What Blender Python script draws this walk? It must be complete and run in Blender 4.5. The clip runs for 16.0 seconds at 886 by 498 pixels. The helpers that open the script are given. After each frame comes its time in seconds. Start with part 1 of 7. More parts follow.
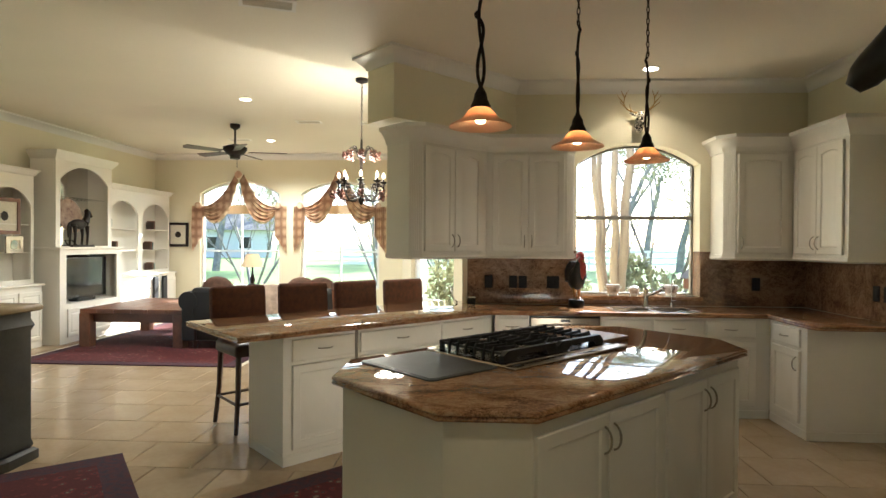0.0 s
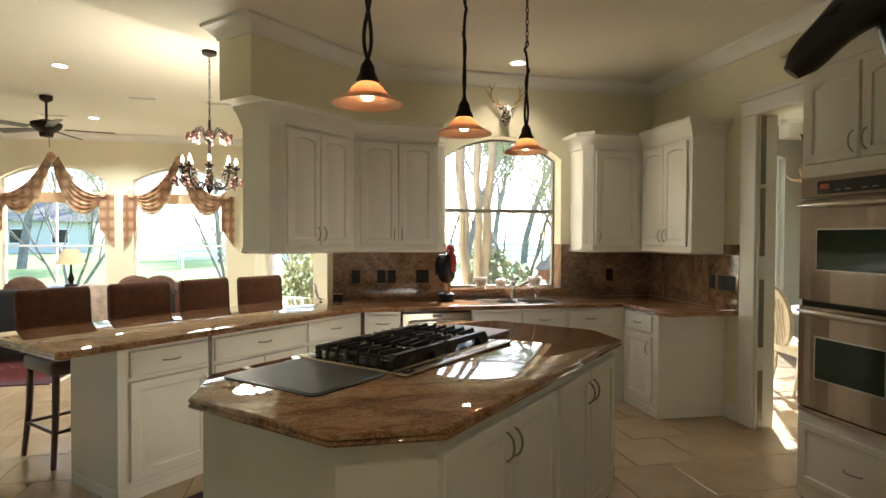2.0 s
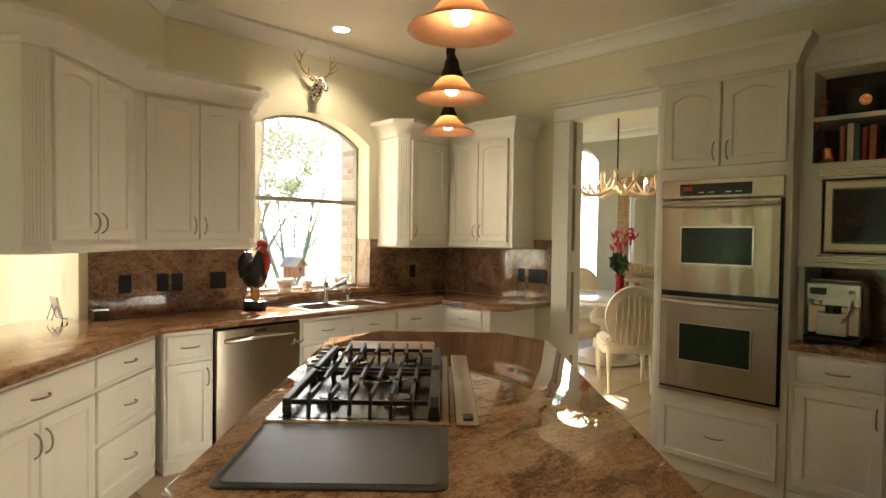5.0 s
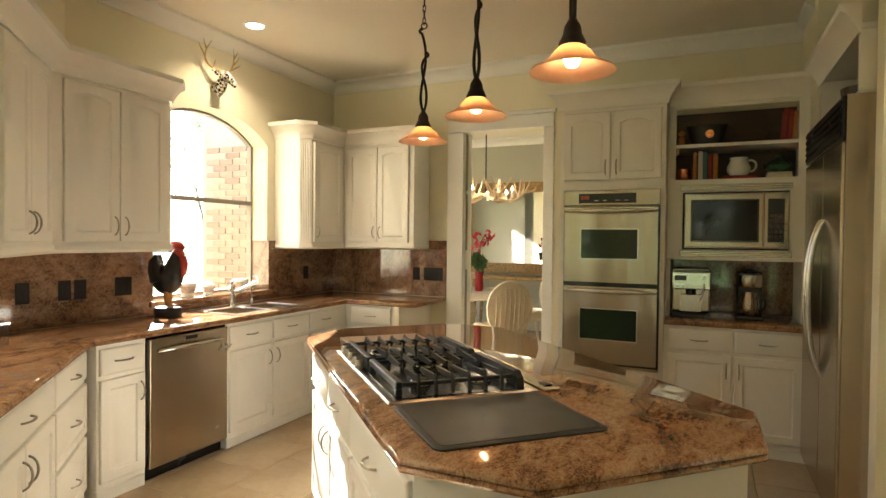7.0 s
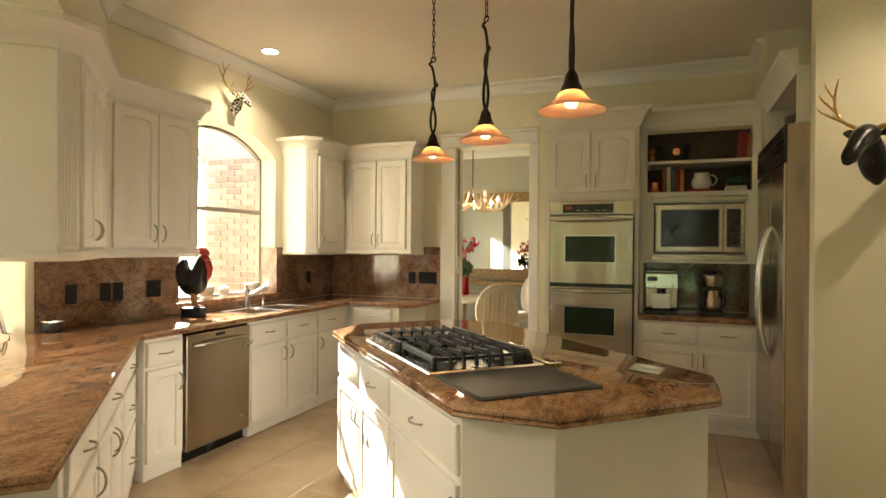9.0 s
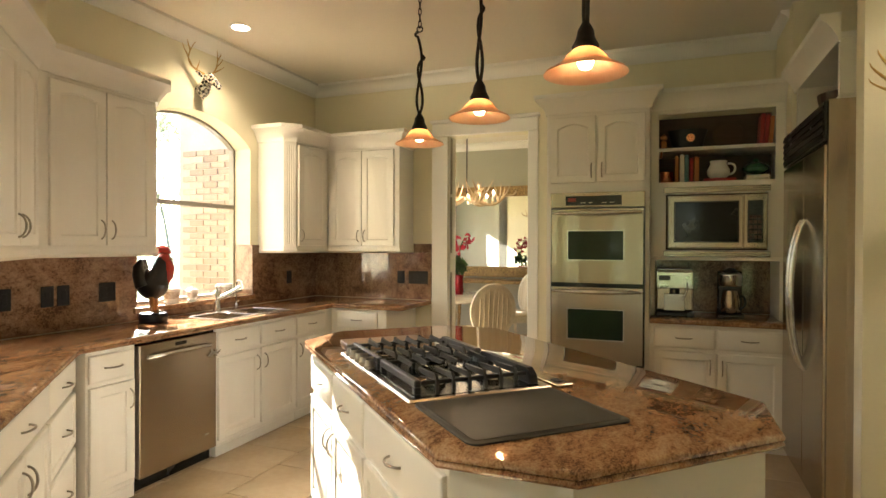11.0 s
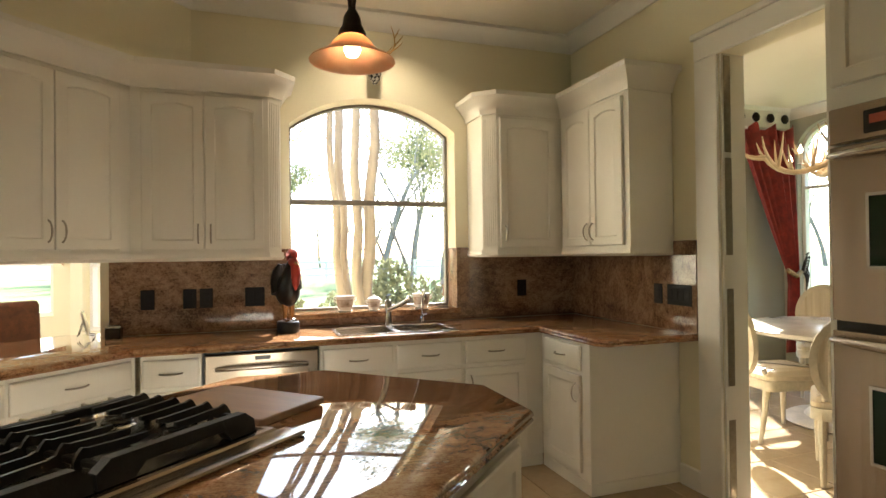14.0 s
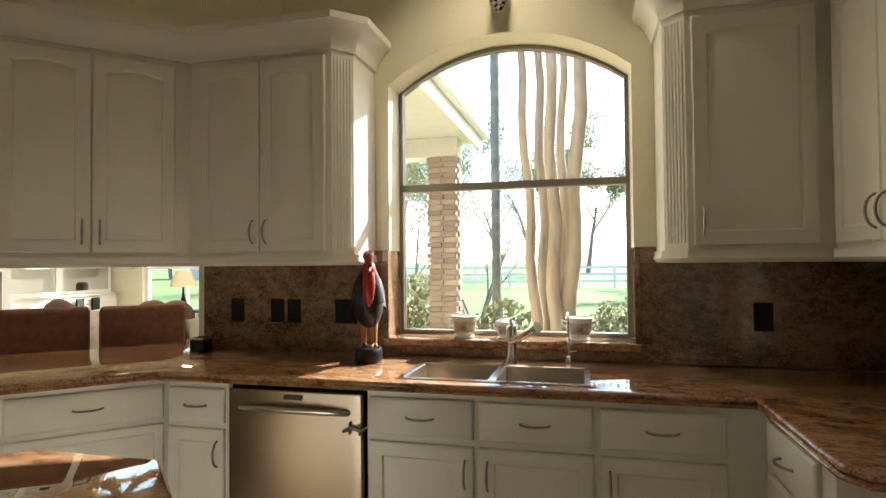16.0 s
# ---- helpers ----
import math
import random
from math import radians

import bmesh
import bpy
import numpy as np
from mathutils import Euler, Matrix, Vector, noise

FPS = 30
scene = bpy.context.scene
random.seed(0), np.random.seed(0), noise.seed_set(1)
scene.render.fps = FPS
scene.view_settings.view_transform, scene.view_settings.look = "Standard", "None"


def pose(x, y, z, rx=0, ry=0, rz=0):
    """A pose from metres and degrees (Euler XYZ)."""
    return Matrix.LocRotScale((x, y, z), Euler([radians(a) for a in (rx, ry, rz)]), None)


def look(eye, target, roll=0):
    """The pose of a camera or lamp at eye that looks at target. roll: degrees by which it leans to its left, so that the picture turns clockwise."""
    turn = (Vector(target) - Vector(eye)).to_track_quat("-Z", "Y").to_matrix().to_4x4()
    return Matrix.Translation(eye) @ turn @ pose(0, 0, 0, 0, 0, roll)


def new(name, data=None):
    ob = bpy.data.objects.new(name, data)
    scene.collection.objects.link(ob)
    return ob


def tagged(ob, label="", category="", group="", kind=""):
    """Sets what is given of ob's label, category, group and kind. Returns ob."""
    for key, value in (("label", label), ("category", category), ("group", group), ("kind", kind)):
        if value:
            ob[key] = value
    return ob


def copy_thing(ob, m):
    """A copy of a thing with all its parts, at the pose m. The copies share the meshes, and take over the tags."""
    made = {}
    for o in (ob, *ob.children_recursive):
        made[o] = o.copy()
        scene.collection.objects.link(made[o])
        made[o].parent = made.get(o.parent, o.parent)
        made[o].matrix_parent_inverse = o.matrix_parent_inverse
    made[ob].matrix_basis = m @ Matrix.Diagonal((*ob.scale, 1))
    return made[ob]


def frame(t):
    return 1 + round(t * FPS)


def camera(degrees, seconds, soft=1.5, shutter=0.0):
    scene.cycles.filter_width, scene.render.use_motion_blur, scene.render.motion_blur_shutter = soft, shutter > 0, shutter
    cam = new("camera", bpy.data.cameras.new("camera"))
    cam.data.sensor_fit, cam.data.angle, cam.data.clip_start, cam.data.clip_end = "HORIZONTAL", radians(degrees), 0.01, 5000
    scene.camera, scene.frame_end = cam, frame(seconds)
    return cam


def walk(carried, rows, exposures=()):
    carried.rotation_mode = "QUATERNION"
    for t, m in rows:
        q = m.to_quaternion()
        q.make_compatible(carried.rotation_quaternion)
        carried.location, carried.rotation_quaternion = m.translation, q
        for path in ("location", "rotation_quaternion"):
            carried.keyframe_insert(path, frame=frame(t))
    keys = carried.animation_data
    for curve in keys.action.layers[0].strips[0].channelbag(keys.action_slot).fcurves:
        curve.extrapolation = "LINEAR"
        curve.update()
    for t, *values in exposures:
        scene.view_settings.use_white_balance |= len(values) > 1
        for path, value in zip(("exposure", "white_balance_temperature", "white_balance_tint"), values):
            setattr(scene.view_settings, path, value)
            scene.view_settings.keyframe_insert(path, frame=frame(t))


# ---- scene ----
cam = camera(75.5, 16.0)
PATH = [
    (0, (-1.603, -5.543, 1.463), (-1.713, -3.546, 1.443), 0.4),
    (0.5, (-1.607, -5.526, 1.462), (-1.607, -3.527, 1.433), 0.5),
    (1, (-1.593, -5.477, 1.457), (-1.485, -3.48, 1.424), 0.5),
    (1.5, (-1.619, -5.38, 1.456), (-1.404, -3.392, 1.421), 0.3),
    (2, (-1.735, -5.271, 1.462), (-1.333, -3.313, 1.421), 0.3),
    (2.5, (-1.854, -5.149, 1.451), (-1.296, -3.229, 1.407), 0.4),
    (3, (-1.918, -4.974, 1.46), (-1.227, -3.098, 1.414), 0.4),
    (3.5, (-2.053, -4.816, 1.466), (-1.206, -3.005, 1.414), 0.5),
    (4, (-2.273, -4.655, 1.433), (-1.209, -2.962, 1.392), 0.5),
    (4.5, (-2.43, -4.359, 1.429), (-1.205, -2.779, 1.392), 0.8),
    (5, (-2.628, -4.096, 1.449), (-1.214, -2.683, 1.399), 0.8),
    (7.5, (-3.58, -3.464, 1.419), (-1.733, -2.696, 1.403), 0.6),
    (8, (-3.775, -3.471, 1.411), (-1.919, -2.727, 1.408), 0.6),
    (8.5, (-3.905, -3.497, 1.406), (-2.049, -2.752, 1.404), 0.5),
    (11, (-3.471, -3.351, 1.405), (-1.608, -2.622, 1.391), 0.2),
    (11.5, (-3.005, -3.464, 1.363), (-1.185, -2.633, 1.359), 0),
    (12, (-2.563, -3.692, 1.353), (-0.857, -2.649, 1.35), -0.3),
    (12.5, (-2.14, -3.87, 1.337), (-0.647, -2.54, 1.331), -0.5),
    (13, (-1.686, -4.013, 1.346), (-0.475, -2.422, 1.352), -0.7),
    (13.5, (-1.238, -4.05, 1.368), (-0.309, -2.279, 1.359), -0.7),
    (14, (-0.913, -3.861, 1.35), (-0.257, -1.972, 1.37), -0.7),
    (14.5, (-0.594, -3.623, 1.334), (-0.207, -1.661, 1.35), -0.9),
    (15, (-0.275, -3.355, 1.32), (-0.185, -1.357, 1.35), -0.7),
    (15.5, (0.027, -3.03, 1.319), (-0.142, -1.038, 1.363), -0.6),
    (16, (0.317, -2.688, 1.34), (-0.168, -0.749, 1.386), -0.5),
]
EXPOSURES = [(0, 2.42, 5650, 7), (2, 2.44, 5680, 7), (3.5, 2.66, 5900, 7), (5, 2.86, 6200, 8), (7.5, 3.27, 6400, 9), (11, 3.28, 6450, 10), (12.5, 3.05, 6550, 13), (13.5, 2.83, 6350, 11), (14.5, 2.46, 6100, 8), (16, 2.0, 5950, 6)]
walk(cam, [(t, look(eye, target, roll)) for t, eye, target, roll in PATH], EXPOSURES)

# ---------------------------------------------------------------- world and light
SUN_EL, SUN_AZ = 32.5, 32.0          # sun stands over +y, turned towards +x
world = bpy.data.worlds.new("sky")
scene.world = world
world.use_nodes = True
wn, wl = world.node_tree.nodes, world.node_tree.links
sky = wn.new("ShaderNodeTexSky")
sky.sky_type, sky.sun_disc = "NISHITA", False
sky.sun_elevation, sky.sun_rotation = radians(SUN_EL), radians(SUN_AZ)
wl.new(sky.outputs[0], wn["Background"].inputs[0])
wn["Background"].inputs[1].default_value = 0.15
sun = new("sun", bpy.data.lights.new("sun", "SUN"))
sun.data.energy, sun.data.angle, sun.data.color = 5.0, radians(0.5), (1.0, 0.95, 0.86)
sx, sy = math.sin(radians(SUN_AZ)), math.cos(radians(SUN_AZ))
sun.matrix_world = look((sx * 20, sy * 20, 20 * math.tan(radians(SUN_EL))), (0, 0, 0))


# ---------------------------------------------------------------- materials
def mat(name, rgb, rough=0.5, metal=0.0, var=0.12, scale=6.0, fine=60.0, bump=0.0, bumpscale=80.0, coat=0.0, spec=0.5, rgb2=None,
        rvar=0.08, stretch=(1, 1, 1), perpiece=0.0):
    m = bpy.data.materials.new(name)
    m.use_nodes = True
    n, l = m.node_tree.nodes, m.node_tree.links
    b = n["Principled BSDF"]
    tc, mp = n.new("ShaderNodeTexCoord"), n.new("ShaderNodeMapping")
    mp.inputs["Scale"].default_value = stretch
    l.new(tc.outputs["Object"], mp.inputs[0])
    na, nb = n.new("ShaderNodeTexNoise"), n.new("ShaderNodeTexNoise")
    for q, s in ((na, scale), (nb, fine)):
        q.inputs["Scale"].default_value, q.inputs["Detail"].default_value = s, 5
        l.new(mp.outputs[0], q.inputs[0])
    add = n.new("ShaderNodeMath")
    add.operation = "MULTIPLY_ADD"
    add.inputs[1].default_value = 0.4
    l.new(nb.outputs[0], add.inputs[0])
    l.new(na.outputs[0], add.inputs[2])
    ramp = n.new("ShaderNodeValToRGB")
    ramp.color_ramp.elements[0].position, ramp.color_ramp.elements[1].position = 0.45, 0.95
    other = rgb2 or tuple(c * (1 - 2 * var) for c in rgb)
    ramp.color_ramp.elements[0].color, ramp.color_ramp.elements[1].color = (*other, 1), (*rgb, 1)
    l.new(add.outputs[0], ramp.inputs[0])
    col = ramp.outputs[0]
    if perpiece:
        oi, hs = n.new("ShaderNodeObjectInfo"), n.new("ShaderNodeHueSaturation")
        mr = n.new("ShaderNodeMapRange")
        mr.inputs[3].default_value, mr.inputs[4].default_value = 1 - perpiece, 1 + perpiece
        l.new(oi.outputs["Random"], mr.inputs[0])
        l.new(mr.outputs[0], hs.inputs["Value"])
        l.new(col, hs.inputs["Color"])
        col = hs.outputs[0]
    l.new(col, b.inputs["Base Color"])
    rr = n.new("ShaderNodeMapRange")
    rr.inputs[3].default_value, rr.inputs[4].default_value = max(rough - rvar, 0.02), min(rough + rvar, 1)
    l.new(na.outputs[0], rr.inputs[0])
    l.new(rr.outputs[0], b.inputs["Roughness"])
    b.inputs["Metallic"].default_value = metal
    b.inputs["Coat Weight"].default_value = coat
    b.inputs["Coat Roughness"].default_value = 0.05
    b.inputs["Specular IOR Level"].default_value = spec
    if bump:
        nc, bp = n.new("ShaderNodeTexNoise"), n.new("ShaderNodeBump")
        nc.inputs["Scale"].default_value, nc.inputs["Detail"].default_value = bumpscale, 4
        l.new(mp.outputs[0], nc.inputs[0])
        l.new(nc.outputs[0], bp.inputs["Height"])
        bp.inputs["Strength"].default_value, bp.inputs["Distance"].default_value = bump, 0.01
        l.new(bp.outputs[0], b.inputs["Normal"])
    return m


def granite(name, rough, dark, mid, light, world_scale=1.0):
    """Polished brown granite: cloudy drifts, veins and dark and pale flecks."""
    m = bpy.data.materials.new(name)
    m.use_nodes = True
    n, l = m.node_tree.nodes, m.node_tree.links
    b = n["Principled BSDF"]
    tc = n.new("ShaderNodeTexCoord")
    mp = n.new("ShaderNodeMapping")
    mp.inputs["Rotation"].default_value = (0.3, 0.5, 0.7)
    mp.inputs["Scale"].default_value = (1.0, 2.1, 1.6)
    l.new(tc.outputs["Object"], mp.inputs[0])

    def nz(s, d, dist, vec):
        q = n.new("ShaderNodeTexNoise")
        q.inputs["Scale"].default_value, q.inputs["Detail"].default_value, q.inputs["Distortion"].default_value = s * world_scale, d, dist
        q.inputs["Roughness"].default_value = 0.65
        l.new(vec, q.inputs[0])
        return q.outputs[0]
    big, fine, grit = nz(3.2, 6, 1.0, mp.outputs[0]), nz(24, 6, 0.6, mp.outputs[0]), nz(110, 4, 0.0, tc.outputs["Object"])
    s1 = n.new("ShaderNodeMath"); s1.operation = "MULTIPLY_ADD"; s1.inputs[1].default_value = 0.75
    l.new(fine, s1.inputs[0]); l.new(big, s1.inputs[2])
    s2 = n.new("ShaderNodeMath"); s2.operation = "MULTIPLY_ADD"; s2.inputs[1].default_value = 0.75
    l.new(grit, s2.inputs[0]); l.new(s1.outputs[0], s2.inputs[2])
    r = n.new("ShaderNodeValToRGB")
    e = r.color_ramp.elements
    e[0].position, e[0].color = 0.36, (*dark, 1)
    e[1].position, e[1].color = 0.66, (*light, 1)
    k = e.new(0.47); k.color = (*mid, 1)
    k = e.new(0.56); k.color = tuple((a + c) / 2 for a, c in zip(mid, light)) + (1,)
    mr = n.new("ShaderNodeMapRange")
    mr.inputs[1].default_value, mr.inputs[2].default_value = 0.62, 1.88
    l.new(s2.outputs[0], mr.inputs[0]); l.new(mr.outputs[0], r.inputs[0])
    l.new(r.outputs[0], b.inputs["Base Color"])
    rr = n.new("ShaderNodeMapRange")
    rr.inputs[3].default_value, rr.inputs[4].default_value = rough * 0.6, rough * 1.4
    l.new(fine, rr.inputs[0]); l.new(rr.outputs[0], b.inputs["Roughness"])
    b.inputs["Coat Weight"].default_value, b.inputs["Coat Roughness"].default_value = 0.3, 0.02
    return m


def emitter(name, rgb, power):
    m = bpy.data.materials.new(name)
    m.use_nodes = True
    b = m.node_tree.nodes["Principled BSDF"]
    b.inputs["Base Color"].default_value = (*rgb, 1)
    b.inputs["Emission Color"].default_value, b.inputs["Emission Strength"].default_value = (*rgb, 1), power
    return m


def glass(name, tint=(1, 1, 1), gloss=0.06):
    """Thin clear pane: lets light straight through, mirrors a little more at grazing angles."""
    m = bpy.data.materials.new(name)
    m.use_nodes = True
    n, l = m.node_tree.nodes, m.node_tree.links
    n.remove(n["Principled BSDF"])
    tr, gl, mx, lw, pw = (n.new("ShaderNode" + k) for k in ("BsdfTransparent", "BsdfGlossy", "MixShader", "LayerWeight", "Math"))
    tr.inputs[0].default_value = (*tint, 1)
    gl.inputs["Roughness"].default_value = 0.02
    pw.operation, pw.inputs[1].default_value = "POWER", 6.0
    pw.use_clamp = True
    l.new(lw.outputs["Facing"], pw.inputs[0]); l.new(pw.outputs[0], mx.inputs[0]); l.new(tr.outputs[0], mx.inputs[1]); l.new(gl.outputs[0], mx.inputs[2])
    l.new(mx.outputs[0], n["Material Output"].inputs[0])
    return m


WALL = mat("cream wall paint", (0.80, 0.745, 0.555), 0.75, var=0.03, scale=1.2, bump=0.12, bumpscale=140)
CEIL = mat("cream ceiling paint", (0.84, 0.79, 0.66), 0.85, var=0.03, scale=1.0, bump=0.35, bumpscale=90)
DINWALL = mat("sage grey wall paint", (0.42, 0.41, 0.33), 0.8, var=0.05, scale=1.5, bump=0.1, bumpscale=140)
CAB = mat("antique white cabinet paint", (0.80, 0.765, 0.68), 0.33, var=0.025, scale=3, bump=0.03, bumpscale=50, spec=0.5)
TRIM = mat("white trim paint", (0.82, 0.80, 0.74), 0.4, var=0.02, scale=3)
# darker beige than the white trim, used on the vent slats
GROOVE = mat("dull beige recess paint", (0.62, 0.57, 0.46), 0.6, var=0.1)
GRANITE = granite("polished brown granite", 0.028, (0.115, 0.052, 0.027), (0.29, 0.143, 0.066), (0.43, 0.265, 0.145), 1.6)
SPLASH = granite("brown granite backsplash", 0.07, (0.105, 0.055, 0.034), (0.215, 0.122, 0.070), (0.33, 0.21, 0.13))
TILE = mat("honed travertine", (0.50, 0.385, 0.25), 0.16, var=0.16, scale=3.0, fine=22, rgb2=(0.40, 0.29, 0.175), bump=0.03, bumpscale=30, perpiece=0.06)
GROUT = mat("sandy grout", (0.33, 0.25, 0.16), 0.9, var=0.1)
STEEL = mat("brushed stainless steel", (0.46, 0.39, 0.31), 0.24, metal=1.0, var=0.02, scale=2, fine=400, rvar=0.02, spec=0.5)
STEEL.node_tree.nodes["Principled BSDF"].inputs["Anisotropic"].default_value = 0.8
STEEL.node_tree.nodes["Principled BSDF"].inputs["Anisotropic Rotation"].default_value = 0.25
STEELH = mat("brushed stainless steel handle", (0.62, 0.60, 0.56), 0.2, metal=1.0, var=0.04)
NICKEL = mat("aged nickel", (0.42, 0.38, 0.31), 0.32, metal=1.0, var=0.12, scale=40)
PLATEBLK = mat("black plastic", (0.012, 0.011, 0.011), 0.5, var=0.2, spec=0.3)
BLACK = mat("black enamel", (0.012, 0.012, 0.012), 0.25, var=0.2, spec=0.5)
IRONB = mat("cast iron", (0.016, 0.015, 0.014), 0.45, var=0.25, scale=30, bump=0.15, bumpscale=200)
BRONZE = mat("dark bronze iron", (0.030, 0.020, 0.014), 0.5, metal=0.5, var=0.3, scale=30, bump=0.1)
# the green in this base colour stands in for the lawn's reflection
OVGLASS = mat("dark oven glass with mirrored lawn tint", (0.012, 0.030, 0.012), 0.04, var=0.1, spec=0.4)
MWGLASS = mat("dark microwave glass", (0.010, 0.010, 0.009), 0.06, var=0.1, spec=0.3)
CHROME = mat("chrome", (0.75, 0.74, 0.72), 0.08, metal=1.0, var=0.03)
PANE = glass("window pane glass")
GOLD = mat("gilded paint", (0.62, 0.40, 0.13), 0.35, metal=0.85, var=0.2, scale=25)
DKWOOD = mat("dark stained wood", (0.070, 0.030, 0.017), 0.35, var=0.3, scale=4, fine=50, stretch=(1, 1, 8), bump=0.05)
REDWOOD = mat("reddish rustic wood", (0.23, 0.090, 0.045), 0.38, var=0.3, scale=3, fine=40, stretch=(1, 8, 1), bump=0.08)
LEATHER = mat("black leather", (0.012, 0.010, 0.009), 0.6, var=0.2, scale=12, bump=0.2, bumpscale=150)
BROWNLEATHER = mat("dark brown leather", (0.050, 0.022, 0.014), 0.35, var=0.2, scale=12, bump=0.2, bumpscale=150)
TAPESTRY = mat("rust tapestry fabric", (0.17, 0.062, 0.035), 0.85, rgb2=(0.075, 0.032, 0.022), scale=22, fine=130, bump=0.3, bumpscale=250)


# ---------------------------------------------------------------- mesh helpers
def part(name, bm, material, parent=None, label="", m=None, smooth=False):
    me = bpy.data.meshes.new(name)
    bmesh.ops.recalc_face_normals(bm, faces=bm.faces)
    bm.to_mesh(me)
    bm.free()
    if material is not None:
        for x in (material if isinstance(material, (list, tuple)) else [material]):
            me.materials.append(x)
    if smooth:
        me.shade_smooth()
        me.set_sharp_from_angle(angle=radians(40))
    ob = new(name, me)
    if parent is not None:
        ob.parent = parent
    if m is not None:
        ob.matrix_basis = m
    if label:
        ob["label"] = label
    return ob


def thing(name, m, label, category, group=""):
    e = new(name)
    e.empty_display_size = 0.05
    e.matrix_basis = m
    return tagged(e, label, category, group)


def box(x0, y0, z0, x1, y1, z1, bev=0.0, bm=None, seg=1):
    bm2 = bmesh.new()
    bmesh.ops.create_cube(bm2, size=1.0, matrix=Matrix.Translation(((x0 + x1) / 2, (y0 + y1) / 2, (z0 + z1) / 2)) @ Matrix.Diagonal((abs(x1 - x0), abs(y1 - y0), abs(z1 - z0), 1)))
    if bev:
        bmesh.ops.bevel(bm2, geom=bm2.edges[:], offset=bev, segments=seg, profile=0.5, affect="EDGES")
    return merge(bm, bm2)


def merge(bm, bm2, m=None):
    if m is not None:
        bm2.transform(m)
    if bm is None:
        return bm2
    me = bpy.data.meshes.new("tmp")
    bm2.to_mesh(me)
    bm2.free()
    bm.from_mesh(me)
    bpy.data.meshes.remove(me)
    return bm


def rings(loops, cap0=True, cap1=True, closed=True, bm=None):
    """Skin between loops of equally many points."""
    bm = bm or bmesh.new()
    vs = [[bm.verts.new(p) for p in lp] for lp in loops]
    n = len(vs[0])
    for a, b in zip(vs, vs[1:]):
        for i in range(n if closed else n - 1):
            j = (i + 1) % n
            bm.faces.new((a[i], a[j], b[j], b[i]))
    if cap0:
        bm.faces.new(vs[0][::-1])
    if cap1:
        bm.faces.new(vs[-1])
    return bm


def lathe(profile, n=24, bm=None, m=None, cap0=True, cap1=True, wave=0.0, waves=0):
    loops = []
    for r, z in profile:
        loops.append([((r * (1 + wave * math.cos(waves * 2 * math.pi * i / n))) * math.cos(2 * math.pi * i / n), (r * (1 + wave * math.cos(waves * 2 * math.pi * i / n))) * math.sin(2 * math.pi * i / n), z) for i in range(n)])
    b = rings(loops, cap0, cap1)
    return merge(bm, b, m)


def tube(pts, r, n=8, bm=None, taper=None):
    """A round bar along points; r may be one radius or one per point."""
    pts = [Vector(p) for p in pts]
    rs = r if isinstance(r, (list, tuple)) else [r] * len(pts)
    loops, up = [], None
    for i, p in enumerate(pts):
        d = (pts[min(i + 1, len(pts) - 1)] - pts[max(i - 1, 0)]).normalized()
        if up is None:
            up = d.orthogonal().normalized()
        up = (up - d * up.dot(d)).normalized()
        s = d.cross(up)
        loops.append([p + (up * math.cos(a) + s * math.sin(a)) * rs[i] for a in (2 * math.pi * k / n for k in range(n))])
    return merge(bm, rings(loops))


def arc(cx, cy, r, a0, a1, n):
    return [(cx + r * math.cos(radians(a0 + (a1 - a0) * i / n)), cy + r * math.sin(radians(a0 + (a1 - a0) * i / n))) for i in range(n + 1)]


def bez(p0, p1, p2, p3, n=10):
    out = []
    for i in range(n + 1):
        t = i / n
        out.append(tuple((1 - t) ** 3 * a + 3 * t * (1 - t) ** 2 * b + 3 * t * t * (1 - t) * c + t ** 3 * d for a, b, c, d in zip(p0, p1, p2, p3)))
    return out


def inset(poly, d):
    """A closed plan polygon (anticlockwise) moved inwards by d with mitred corners."""
    out, n = [], len(poly)
    for i in range(n):
        a, b, c = (Vector(poly[k % n]) for k in (i - 1, i, i + 1))
        e1, e2 = (b - a).normalized(), (c - b).normalized()
        n1, n2 = Vector((-e1.y, e1.x)), Vector((-e2.y, e2.x))
        k = (n1 + n2) / (1 + n1.dot(n2))
        out.append((b.x + k.x * d, b.y + k.y * d))
    return out


def slab(poly, profile, bm=None):
    """A plate with a moulded edge: profile of (inset, z) from below to above."""
    return merge(bm, rings([[(x, y, z) for x, y in inset(poly, d)] for d, z in profile]))


def sweep(path, profile, closed=False, bm=None):
    """A moulding along a plan path, mitred. profile: closed outline of (out, z); out is to the right of the path."""
    pts = [Vector(p) for p in path]
    n, loops = len(pts), []
    for i in range(n):
        if closed or 0 < i < n - 1:
            e1, e2 = (pts[i] - pts[i - 1]).normalized(), (pts[(i + 1) % n] - pts[i]).normalized()
        elif i == 0:
            e1 = e2 = (pts[1] - pts[0]).normalized()
        else:
            e1 = e2 = (pts[i] - pts[i - 1]).normalized()
        n1, n2 = Vector((e1.y, -e1.x)), Vector((e2.y, -e2.x))
        k = (n1 + n2) / (1 + n1.dot(n2))
        loops.append([(pts[i].x + k.x * o, pts[i].y + k.y * o, z) for o, z in profile])
    if closed:
        loops.append(loops[0])
    return merge(bm, rings(loops, not closed, not closed))


